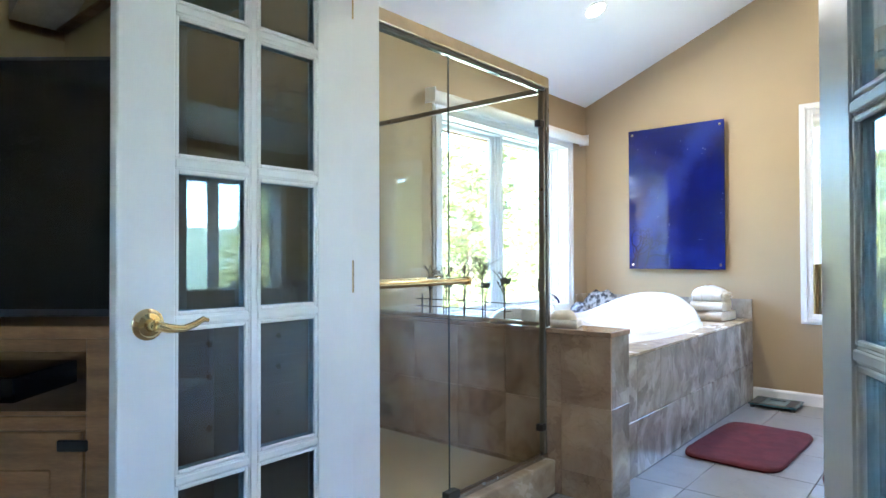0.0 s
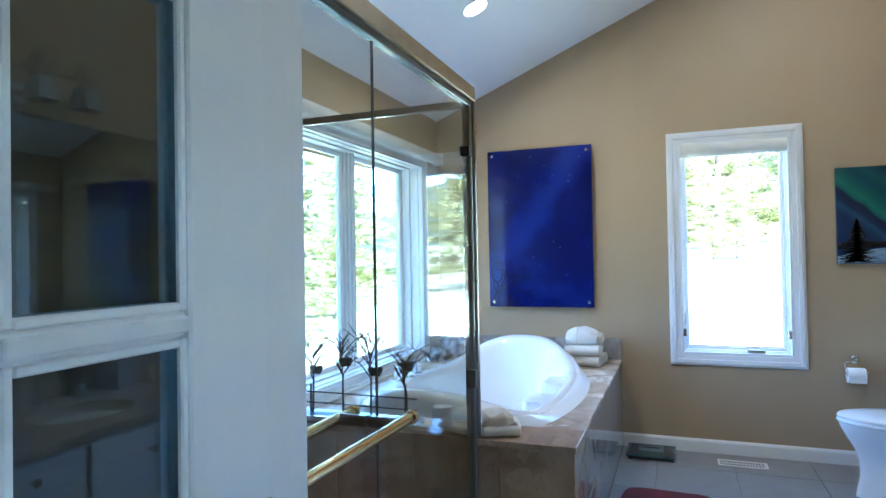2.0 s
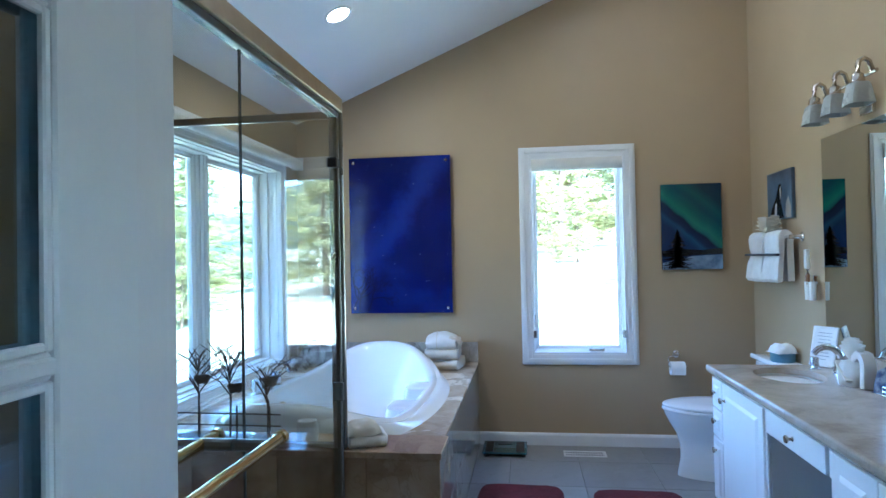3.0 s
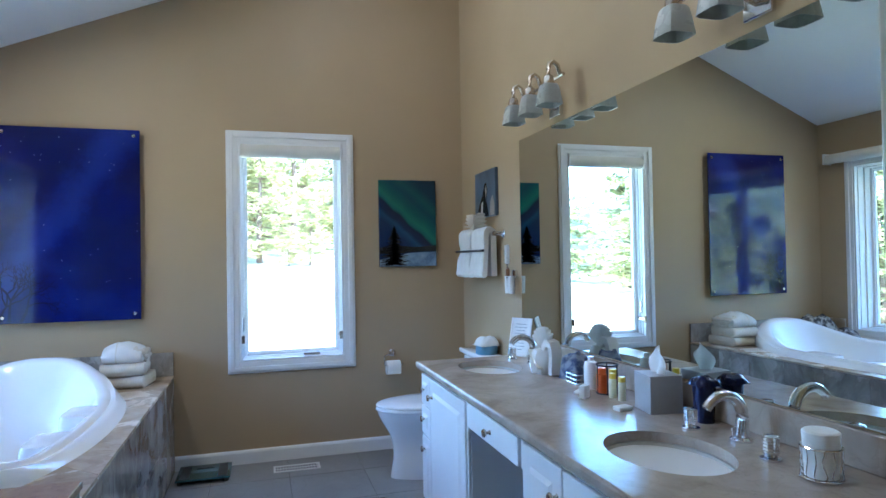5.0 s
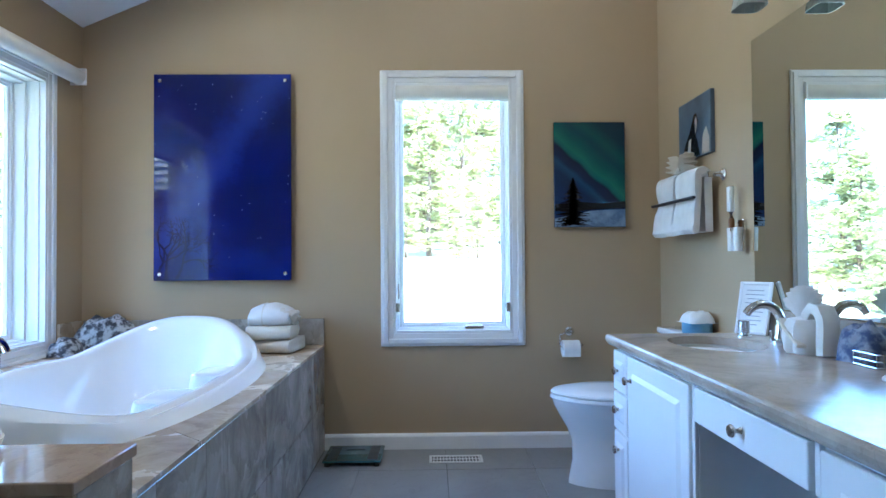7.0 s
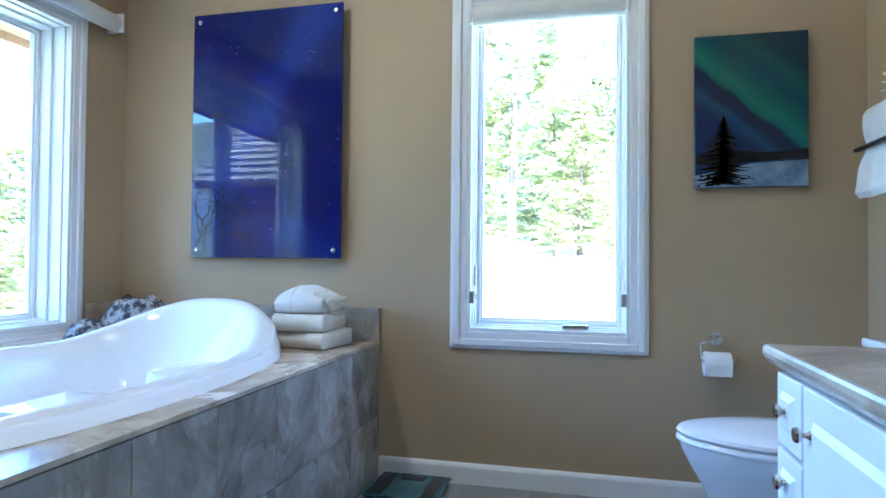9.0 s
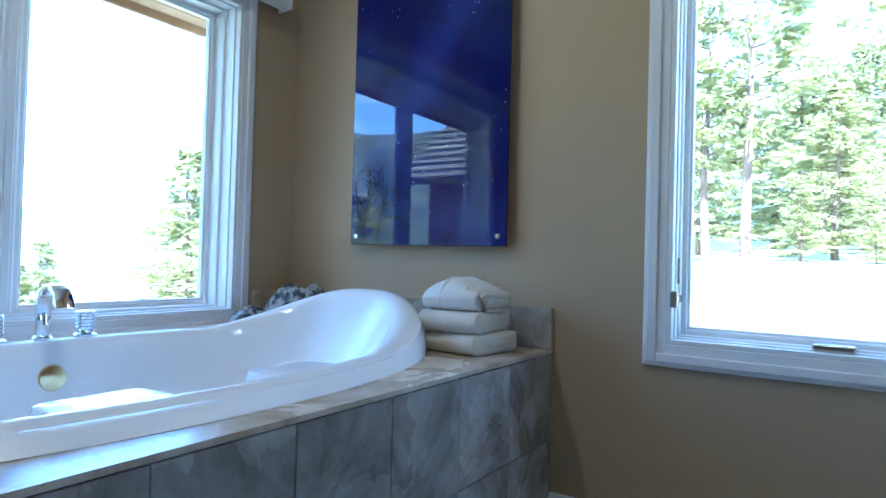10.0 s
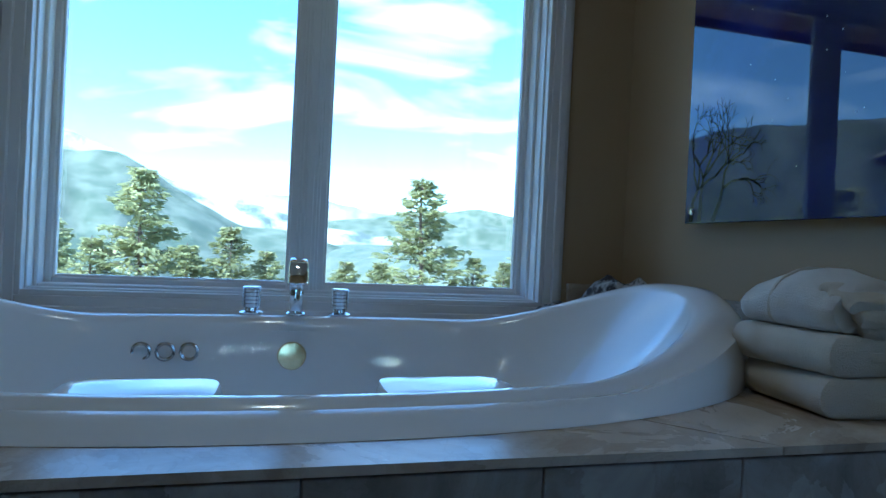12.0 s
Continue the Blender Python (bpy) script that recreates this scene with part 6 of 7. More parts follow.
# ---- vanity lamps ----
def vanity_lamp(cy, label):
    root = thing("vanity_lamp", (WALL_X, cy, 2.05), label, "lamp", "vanity lamps")
    part("back_plate", box(WALL_X - 0.022, cy - 0.055, 2.010, WALL_X - 0.001, cy + 0.055, 2.095, 0.005, 2), M_CHROME, root)
    part("stem", tube([(WALL_X - 0.02, cy, 2.05), (WALL_X - 0.06, cy, 2.06), (WALL_X - 0.085, cy, 2.10), (WALL_X - 0.09, cy, 2.150)], 0.009, 10), M_NICKEL, root, smooth=True)
    part("cross_bar", tube([(WALL_X - 0.09, cy - 0.235, 2.152), (WALL_X - 0.09, cy, 2.152), (WALL_X - 0.09, cy + 0.235, 2.152)], 0.008, 10), M_NICKEL, root, smooth=True)
    for k in (-1, 0, 1):
        y = cy + 0.203 * k
        arm = [(WALL_X - 0.09, y, 2.152), (WALL_X - 0.105, y, 2.200), (WALL_X - 0.125, y, 2.212), (WALL_X - 0.145, y, 2.202), (WALL_X - 0.150, y, 2.180), (WALL_X - 0.150, y, 2.150)]
        part("arm", tube(arm, 0.011, 12), M_NICKEL, root, smooth=True)
        part("socket", move(lathe([(0, 0.0), (0.026, 0.0), (0.028, 0.006), (0.024, 0.036), (0.016, 0.044), (0, 0.046)], 20), Matrix.Translation((WALL_X - 0.150, y, 2.104))), M_NICKEL, root, smooth=True)
        bm = bmesh.new()
        loops = []
        for r, z in ((0.032, 2.106), (0.038, 2.098), (0.046, 2.06), (0.053, 2.012), (0.050, 2.012), (0.043, 2.06), (0.036, 2.092)):
            loop = []
            for i in range(24):
                t = 2 * math.pi * i / 24
                c, s = math.cos(t), math.sin(t)
                q = (abs(c) ** 5 + abs(s) ** 5) ** (-1 / 5)
                loop.append(bm.verts.new((WALL_X - 0.150 + r * q * c, y + r * q * s, z)))
            loops.append(loop)
        for a, b in zip(loops, loops[1:]):
            for i in range(24):
                bm.faces.new((a[i], a[(i + 1) % 24], b[(i + 1) % 24], b[i]))
        bm.faces.new(loops[-1])
        part("shade", bm, M_FROST, root, "square flared frosted glass shade", smooth=True)
    return root


vanity_lamp(2.475, "three-light nickel vanity lamp with frosted shades over the far sink")
vanity_lamp(1.185, "three-light nickel vanity lamp with frosted shades over the nearer sink")


# ---- recessed ceiling lamps ----
def downlight(x, y, power):
    z = ceil_z(x)
    M = Matrix.Translation((x, y, z)) @ Matrix.Rotation(math.atan(-SLOPE), 4, "Y") @ Matrix.Rotation(math.pi, 4, "X")
    root = thing("ceiling_light", (x, y, z), "round recessed ceiling light, actual or added, switched on", "light", "ceiling lights")
    part("trim_ring", move(lathe([(0.062, 0.001), (0.085, 0.001), (0.085, 0.004), (0.072, 0.009), (0.064, 0.006), (0.062, 0.001)], 36, False), M), M_TRIM, root, smooth=True)
    part("lens", move(lathe([(0.0, 0.004), (0.062, 0.002), (0.062, 0.0012), (0, 0.0012)], 36), M), M_LAMP, root, "glowing round lens")
    lamp = new("ceiling_lamp_beam", bpy.data.lights.new("ceiling_lamp_beam", "AREA"))
    lamp.data.shape, lamp.data.size, lamp.data.energy, lamp.data.color = "DISK", 0.12, power, (1.0, 0.76, 0.48)
    lamp.matrix_world = Matrix.Translation((x, y, z - 0.02)) @ Matrix.Rotation(math.atan(-SLOPE), 4, "Y")
    return root


# over the tub; one of the pair at x 2.30 is added for brightness
for x, y, power in ((0.745, 2.715, 0.62), (2.30, 3.05, 0.20), (2.30, 1.15, 0.22)):
    downlight(x, y, power)


# ---- toilet ----
TY = 3.44
wc = thing("toilet", (2.95, TY, 0), "white ceramic toilet with a closed lid beside the vanity", "toilet")


def egg(t, x0, x1, w):
    """An egg-shaped plan: narrow front at x0, broad back at x1."""
    cx, L = (x0 + x1) / 2 + 0.02, (x1 - x0) / 2
    c, s = math.cos(t), math.sin(t)
    return (cx - 0.02 + L * c, TY + w * s * (1.0 if c > 0 else (1 - 0.18 * c * c)))


def lofted(rows, n=40, cap=True):
    bm = bmesh.new()
    rings = [[bm.verts.new((*egg(2 * math.pi * i / n, x0, x1, w), z)) for i in range(n)] for x0, x1, w, z in rows]
    for a, b in zip(rings, rings[1:]):
        for i in range(n):
            bm.faces.new((a[i], a[(i + 1) % n], b[(i + 1) % n], b[i]))
    if cap:
        bm.faces.new(rings[0][::-1])
        bm.faces.new(rings[-1])
    bmesh.ops.recalc_face_normals(bm, faces=bm.faces[:])
    return bm


part("pedestal", lofted([(2.670, 3.25, 0.128, 0.0000), (2.672, 3.25, 0.128, 0.0222), (2.690, 3.24, 0.118, 0.1110), (2.688, 3.24, 0.118, 0.1998), (2.665, 3.23, 0.135, 0.2664), (2.625, 3.20, 0.168, 0.3330), (2.600, 3.17, 0.182, 0.3830), (2.596, 3.16, 0.184, 0.4052)]), M_CERAMIC, wc, smooth=True)
part("seat", lofted([(2.590, 3.12, 0.186, 0.4074), (2.584, 3.12, 0.190, 0.4151), (2.586, 3.12, 0.189, 0.4240), (2.592, 3.12, 0.186, 0.4285)]), M_CERAMIC, wc, smooth=True)
part("lid", lofted([(2.590, 3.13, 0.187, 0.4329), (2.586, 3.13, 0.190, 0.4396), (2.592, 3.13, 0.187, 0.4484), (2.64, 3.12, 0.165, 0.4551), (2.75, 3.05, 0.10, 0.4573)]), M_CERAMIC, wc, smooth=True)
tk = part("tank", cushion(3.268, TY, 0.36, 0.14, 0.44, 0.335, 0.25, 0.0, 0, 8), M_CERAMIC, wc, smooth=True)
part("tank_lid", box(3.195, TY - 0.235, 0.695, WALL_X - 0.004, TY + 0.235, 0.727, 0.010, 3), M_CERAMIC, tk, smooth=True)
part("flush_lever", tube([(3.206, TY + 0.15, 0.64), (3.188, TY + 0.15, 0.64), (3.183, TY + 0.10, 0.635)], 0.007, 8), M_CHROME, tk)
M_BLUEWRAP = mat("blue_paper_band", (0.16, 0.30, 0.42), 0.7, scale=20)
tr_ = thing("spare_tissue_roll", (3.265, 3.33, 0.727), "wrapped white tissue roll with a blue band on the toilet tank", "tissue roll")
part("roll", move(lathe([(0, 0), (0.062, 0.0), (0.068, 0.008), (0.068, 0.056), (0.062, 0.064), (0.0, 0.06)], 28), Matrix.Translation((3.265, 3.33, 0.727))), M_BLUEWRAP, tr_, smooth=True)
part("top_wrap", move(drape(0, 0, 0, 0.136, 0.136, 0.062, 3.0, 10, 20), Matrix.Translation((3.265, 3.33, 0.782))), M_PAPER, tr_, "crumpled white paper", smooth=True)

# tissue holder
tp = thing("tissue_holder", (2.80, BACK_Y, 0.64), "chrome wall holder carrying a white tissue roll", "tissue holder")
part("rose", move(lathe([(0, 0), (0.026, 0), (0.026, 0.006), (0.016, 0.012), (0.012, 0.03), (0, 0.032)], 24), Matrix.Translation((2.805, BACK_Y - 0.001, 0.668)) @ Matrix.Rotation(radians(90), 4, "X")), M_CHROME, tp, smooth=True)
part("bent_arm", tube([(2.805, BACK_Y - 0.03, 0.668), (2.805, BACK_Y - 0.05, 0.668), (2.775, BACK_Y - 0.055, 0.668), (2.742, BACK_Y - 0.055, 0.655), (2.738, BACK_Y - 0.056, 0.60), (2.748, BACK_Y - 0.056, 0.588), (2.80, BACK_Y - 0.056, 0.588), (2.862, BACK_Y - 0.056, 0.588), (2.870, BACK_Y - 0.056, 0.60)], 0.0055, 8), M_CHROME, tp, smooth=True)
rollm = move(lathe([(0.019, -0.048), (0.047, -0.048), (0.048, -0.045), (0.048, 0.045), (0.047, 0.048), (0.019, 0.048), (0.019, -0.048)], 28, False), Matrix.Translation((2.80, BACK_Y - 0.056, 0.575)) @ Matrix.Rotation(radians(90), 4, "Y"))
roll = tagged(link_mesh("tissue_roll", rollm, M_PAPER, True), "white toilet tissue roll on its holder", "tissue roll")
part("loose_sheet", box(2.754, BACK_Y - 0.106, 0.535, 2.846, BACK_Y - 0.1045, 0.58, 0.0005), M_PAPER, roll)

# ---- towel rack on the mirror wall ----
rk = thing("towel_rack", (WALL_X, 3.47, 1.45), "chrome towel bar on round wall mounts", "towel rack")
for y in (3.205, 3.76):
    part("mount", move(lathe([(0, 0), (0.028, 0), (0.028, 0.006), (0.02, 0.012), (0.014, 0.02), (0.014, 0.075), (0, 0.078)], 24), Matrix.Translation((WALL_X - 0.001, y, 1.468)) @ Matrix.Rotation(radians(-90), 4, "Y")), M_CHROME, rk, smooth=True)
part("bar", tube([(WALL_X - 0.072, 3.195, 1.468), (WALL_X - 0.072, 3.48, 1.468), (WALL_X - 0.072, 3.77, 1.468)], 0.009, 12), M_CHROME, rk, smooth=True)


def hung_towel(name, y0, y1, x_off, thick, z_front, z_back, material, label, seed):
    """A towel folded in plies over the bar: front and back falls with a round top."""
    bx, bz = WALL_X - 0.072, 1.468
    bm = bmesh.new()
    out = [(bx - x_off - thick, z_front + 0.02 + (bz - z_front - 0.02) * k / 12) for k in range(13)]
    for k in range(0, 11):
        a = math.pi - math.pi * k / 10
        out.append((bx + (x_off + thick) * math.cos(a), bz + (x_off + thick) * math.sin(a)))
    out += [(bx + x_off + thick, z_back), (bx + x_off, z_back)]
    inn = [(bx + x_off * math.cos(math.pi * k / 8), bz + x_off * math.sin(math.pi * k / 8)) for k in range(0, 9)]
    outline = out + inn + [(bx - x_off, z_front + 0.01), (bx - x_off - thick * 0.5, z_front)]
    n = 18
    rings = []
    for i in range(n + 1):
        y = y0 + (y1 - y0) * i / n
        e = 0.006 if i in (0, n) else 0.0
        ring = []
        for x, z in outline:
            drop = max(0.0, (bz - z) / 0.27)
            pinch = math.exp(-((z - 1.367) / 0.035) ** 2)
            wide = 1 - 0.10 * pinch + 0.10 * drop ** 2
            out_ = (-0.022 * drop ** 2 + 0.008 * pinch) if x < bx - x_off * 0.5 else 0.0
            ring.append(bm.verts.new((x + out_ + 0.012 * noise.noise((y * 16 + seed, z * 9, 3)) * (0.3 + drop) * (1 if x < bx else 0.3) + (e if x < bx else -e),
                                      (y0 + y1) / 2 + (y - (y0 + y1) / 2) * wide + 0.012 * noise.noise((z * 6 + seed, y * 3, 2)) * drop,
                                      z + (0.014 * noise.noise((y * 12 + seed, 1, 1)) if drop > 0.5 else 0.003 * noise.noise((y * 14 + seed, 1, 1))))))
        rings.append(ring)
    m = len(outline)
    for a, b in zip(rings, rings[1:]):
        for k in range(m):
            bm.faces.new((a[k], a[(k + 1) % m], b[(k + 1) % m], b[k]))
    bm.faces.new(rings[0])
    bm.faces.new(rings[-1][::-1])
    bmesh.ops.recalc_face_normals(bm, faces=bm.faces[:])
    return solid(name, bm, material, label, "towel", "towels on the rack", smooth=True)


hung_towel("hanging_towel", 3.258, 3.486, 0.010, 0.036, 1.20, 1.21, M_TOWEL_W, "white hand towel hung in folds over the bar", 1.0)
hung_towel("hanging_towel", 3.514, 3.742, 0.010, 0.036, 1.195, 1.22, M_TOWEL_W, "white hand towel hung in folds over the bar", 4.0)
solid("towel_tie", box(WALL_X - 0.136, 3.235, 1.360, WALL_X - 0.117, 3.765, 1.374, 0.004), M_BLACK, "dark cord tied across the hanging towels", "cord")
bow = thing("washcloth_bow", (WALL_X - 0.07, 3.48, 1.51), "cream washcloth fanned into a bow on top of the towels", "towel", "towels on the rack")
part("fan", move(pleated_fan(0.012, 0.135, 2, 50, 4, 0.030, 0.024), Matrix.Translation((WALL_X - 0.085, 3.46, 1.505))), M_TOWEL, bow, smooth=True)
part("fan", move(pleated_fan(0.012, 0.135, 128, 178, 4, 0.030, 0.024), Matrix.Translation((WALL_X - 0.075, 3.52, 1.505))), M_TOWEL, bow, smooth=True)
part("knot", move(cushion(0, 0, 0, 0.045, 0.06, 0.04, 0.7, 0.08, 3.0, 5), Matrix.Translation((WALL_X - 0.085, 3.485, 1.502))), M_TOWEL, bow, smooth=True)

# wall-mounted brush holder by the mirror edge
hb = thing("brush_holder", (WALL_X, 3.03, 1.2), "white wall holder with a brush and two cups", "brush holder")
part("bracket", box(WALL_X - 0.02, 3.005, 1.20, WALL_X - 0.001, 3.055, 1.25, 0.004), M_CHROME, hb)
for y in (3.005, 3.058):
    part("cup", move(lathe([(0, 0), (0.017, 0), (0.020, 0.10), (0.018, 0.10), (0.015, 0.005), (0, 0.005)], 20), Matrix.Translation((WALL_X - 0.042, y, 1.115))), M_CERAMIC, hb, smooth=True)
part("ring", tube([(WALL_X - 0.02, 3.03, 1.205), (WALL_X - 0.06, 3.03, 1.205)], 0.006, 8), M_CHROME, hb)
M_WOODH = mat("varnished_brown_wood", (0.22, 0.10, 0.035), 0.35, scale=12)
br = thing("hand_brush", (WALL_X - 0.042, 3.058, 1.12), "white-backed brush with a brown wooden handle in the cup", "brush")
part("handle", tube([(WALL_X - 0.042, 3.058, 1.122), (WALL_X - 0.042, 3.06, 1.25), (WALL_X - 0.042, 3.062, 1.285)], [0.009, 0.013, 0.010], 10), M_WOODH, br, smooth=True)
part("head", box(WALL_X - 0.055, 3.046, 1.285, WALL_X - 0.032, 3.078, 1.395, 0.006, 2), M_CERAMIC, br)

# ---- things on the vanity ----
pf = thing("photo_frame", (3.275, 2.83, VAN_Z), "white standing photo frame with a printed card", "photo frame")
M = Matrix.Translation((3.252, 2.815, VAN_Z + 0.001)) @ Matrix.Rotation(radians(32), 4, "Z") @ Matrix.Rotation(radians(14), 4, "Y")
part("frame", move(frame_ring("x", -0.006, -0.066, 0.0, 0.066, 0.208, 0.013, 0.012, 0.003), M), M_TRIM, pf)
part("card", move(box(-0.002, -0.054, 0.012, 0.004, 0.054, 0.196), M), M_PAPER, pf)
part("back_board", move(box(0.0045, -0.064, 0.003, 0.008, 0.064, 0.205), M), M_BLACK, pf, "black backing board")
part("strut", move(box(0.010, -0.015, 0.004, 0.060, 0.015, 0.010), M @ Matrix.Rotation(radians(-14), 4, "Y")), M_BLACK, pf)
lines = bmesh.new()
for k in range(9):
    w = (0.034, 0.038, 0.030, 0.037, 0.033, 0.039, 0.028, 0.036, 0.02)[k]
    box(-0.0028, -w, 0.172 - k * 0.017, -0.0021, w, 0.175 - k * 0.017, 0, 1, lines)
part("printed_line", move(lines, M), mat("grey_print", (0.35, 0.37, 0.42), 0.7, scale=30), pf)

# towel folded into an animal shape
an = thing("folded_towel_figure", (3.20, 2.31, VAN_Z), "white towel folded into an upright fan and loop", "towel")
wrap = bmesh.new()
wr = []
for k, (z, r) in enumerate(((0.0, 0.050), (0.012, 0.056), (0.05, 0.058), (0.085, 0.054), (0.105, 0.044), (0.112, 0.02))):
    wr.append([wrap.verts.new((1.1 * r * (1 + 0.10 * math.sin(5 * a + z * 26) + 0.06 * math.sin(11 * a)) * math.cos(a), 1.1 * r * (1 + 0.10 * math.sin(5 * a + z * 26)) * math.sin(a), z)) for a in [2 * math.pi * i / 40 for i in range(40)]])
for p, q in zip(wr, wr[1:]):
    for i in range(40):
        wrap.faces.new((p[i], p[(i + 1) % 40], q[(i + 1) % 40], q[i]))
wrap.faces.new(wr[0][::-1])
wrap.faces.new(wr[-1])
part("wrapped_body", move(wrap, Matrix.Translation((3.185, 2.345, VAN_Z))), M_TOWEL_W, an, smooth=True)
part("wrap_band", move(band_loop([(0, 0.056, 0.100), (0, 0.03, 0.075), (0, -0.01, 0.055), (0, -0.058, 0.028)], 0.030, 0.010), Matrix.Translation((3.128, 2.345, VAN_Z)) @ Matrix.Rotation(radians(8), 4, "Y")), M_TOWEL, an, smooth=True)
part("fan", move(pleated_fan(0.012, 0.118, 26, 138, 8, 0.013, 0.010), Matrix.Translation((3.185, 2.355, VAN_Z + 0.092))), M_TOWEL_W, an, smooth=True)
part("loop", move(band_loop([(0, 0.035, 0.085), (0, 0.025, 0.120), (0, 0.0, 0.142), (0, -0.03, 0.138), (0, -0.048, 0.110), (0, -0.050, 0.075), (0, -0.044, 0.03), (0, -0.046, 0.004)], 0.056, 0.034), Matrix.Translation((3.190, 2.298, VAN_Z))), M_TOWEL_W, an, smooth=True)

M_PLAID = mat("navy_plaid_cloth", (0.05, 0.07, 0.15), 0.85, second=(0.25, 0.27, 0.33), scale=28, fine=90, mix=0.2)
solid("cloth_pouch", drape(3.255, 2.175, VAN_Z, 0.13, 0.13, 0.125, 9.0, 15, 18), M_PLAID, "navy checked cloth pouch leaning on the mirror", "pouch", smooth=True)
wb = thing("wire_tray", (3.215, 2.075, VAN_Z), "small chrome wire tray", "tray")
for z in (0.006, 0.022, 0.040):
    part("wire", tube([(3.175, 2.03, VAN_Z + z), (3.255, 2.03, VAN_Z + z), (3.255, 2.12, VAN_Z + z), (3.175, 2.12, VAN_Z + z)], 0.002, 6, closed=True), M_CHROME, wb)
for i in range(5):
    for y in (2.03, 2.12):
        part("upright", tube([(3.175 + 0.02 * i, y, VAN_Z + 0.001), (3.175 + 0.02 * i, y, VAN_Z + 0.041)], 0.0017, 5), M_CHROME, wb)
part("tray_floor", box(3.176, 2.031, VAN_Z + 0.001, 3.254, 2.119, VAN_Z + 0.004), M_STEEL, wb)

solid("white_bottle", move(lathe([(0, 0), (0.026, 0), (0.029, 0.006), (0.029, 0.09), (0.024, 0.108), (0.012, 0.113), (0.012, 0.128), (0, 0.129)], 24), Matrix.Translation((3.205, 1.965, VAN_Z))), M_CERAMIC, "white plastic lotion bottle", "bottle", smooth=True)
M_ORANGE = mat("orange_label", (0.72, 0.16, 0.02), 0.3, second=(0.60, 0.10, 0.02), scale=18)
M_YELLOW = mat("yellow_label", (0.78, 0.60, 0.06), 0.3, second=(0.70, 0.50, 0.04), scale=18)
M_CREAM = mat("pale_yellow_plastic", (0.78, 0.74, 0.52), 0.35, scale=18)
cad = thing("wire_caddy", (3.215, 1.86, VAN_Z), "round dark wire caddy for small bottles", "caddy")
part("hoop", tube([(3.215 + 0.042 * math.cos(2 * math.pi * i / 24), 1.86 + 0.042 * math.sin(2 * math.pi * i / 24), VAN_Z + 0.112) for i in range(24)], 0.003, 6, closed=True), M_DARKMETAL, cad)
part("hoop", tube([(3.215 + 0.042 * math.cos(2 * math.pi * i / 24), 1.86 + 0.042 * math.sin(2 * math.pi * i / 24), VAN_Z + 0.004) for i in range(24)], 0.003, 6, closed=True), M_DARKMETAL, cad)
for k in range(6):
    a = 2 * math.pi * k / 6
    part("upright", tube([(3.215 + 0.042 * math.cos(a), 1.86 + 0.042 * math.sin(a), VAN_Z + 0.002), (3.215 + 0.042 * math.cos(a), 1.86 + 0.042 * math.sin(a), VAN_Z + 0.112)], 0.0025, 6), M_DARKMETAL, cad)


def tube_bottle(x, y, material, cap, h, r, label):
    root = thing("toiletry_bottle", (x, y, VAN_Z), label, "bottle", "small toiletry bottles")
    part("body", move(lathe([(0, 0.0), (r, 0.0), (r, 0.004), (r, h * 0.74), (r * 0.8, h * 0.78), (0, h * 0.78)], 20), Matrix.Translation((x, y, VAN_Z))), material, root, smooth=True)
    part("cap", move(lathe([(0, h * 0.78), (r * 0.9, h * 0.78), (r * 0.9, h * 0.98), (r * 0.8, h), (0, h)], 20), Matrix.Translation((x, y, VAN_Z))), cap, root, smooth=True)
    return root


tube_bottle(3.200, 1.875, M_ORANGE, M_ORANGE, 0.098, 0.020, "orange toiletry bottle in the wire caddy")
tube_bottle(3.232, 1.845, M_ORANGE, M_YELLOW, 0.095, 0.018, "orange and yellow toiletry bottle in the wire caddy")
tube_bottle(3.195, 1.790, M_CREAM, M_YELLOW, 0.092, 0.014, "pale tube with a yellow cap")
tube_bottle(3.200, 1.735, M_CREAM, M_YELLOW, 0.088, 0.014, "pale tube with a yellow cap")
M_CARD = mat("white_card", (0.80, 0.79, 0.76), 0.6, scale=20)
solid("soap_box", move(box(-0.022, -0.012, 0, 0.022, 0.012, 0.048, 0.002), Matrix.Translation((3.095, 1.825, VAN_Z)) @ Matrix.Rotation(radians(35), 4, "Z")), M_CARD, "small upright white card box", "box")
solid("soap_packet", move(box(-0.03, -0.02, 0, 0.03, 0.02, 0.014, 0.003), Matrix.Translation((3.125, 1.615, VAN_Z)) @ Matrix.Rotation(radians(10), 4, "Z")), M_CARD, "flat white soap packet", "soap")
solid("soap_packet", move(box(-0.025, -0.018, 0, 0.025, 0.018, 0.012, 0.003), Matrix.Translation((3.12, 1.90, VAN_Z)) @ Matrix.Rotation(radians(40), 4, "Z")), M_CARD, "flat white soap packet", "soap")

M_TISSUEBOX = mat("silver_grey_leatherette", (0.42, 0.42, 0.44), 0.38, second=(0.36, 0.36, 0.38), scale=14, fine=160, bump=0.15)
tb = thing("tissue_box", (3.235, 1.575, VAN_Z), "square silver-grey tissue box cover with a tissue pulled up", "tissue box")
M = Matrix.Translation((3.238, 1.572, VAN_Z)) @ Matrix.Rotation(radians(-8), 4, "Z") @ Matrix.Diagonal((0.88, 0.88, 0.93, 1))
bm = bmesh.new()
for a in ((-0.066, -0.066, -0.060, 0.066), (0.060, -0.066, 0.066, 0.066), (-0.060, -0.066, 0.060, -0.060), (-0.060, 0.060, 0.060, 0.066)):
    box(a[0], a[1], 0.0, a[2], a[3], 0.132, 0.001, 1, bm)
part("cover", move(bm, M), M_TISSUEBOX, tb)
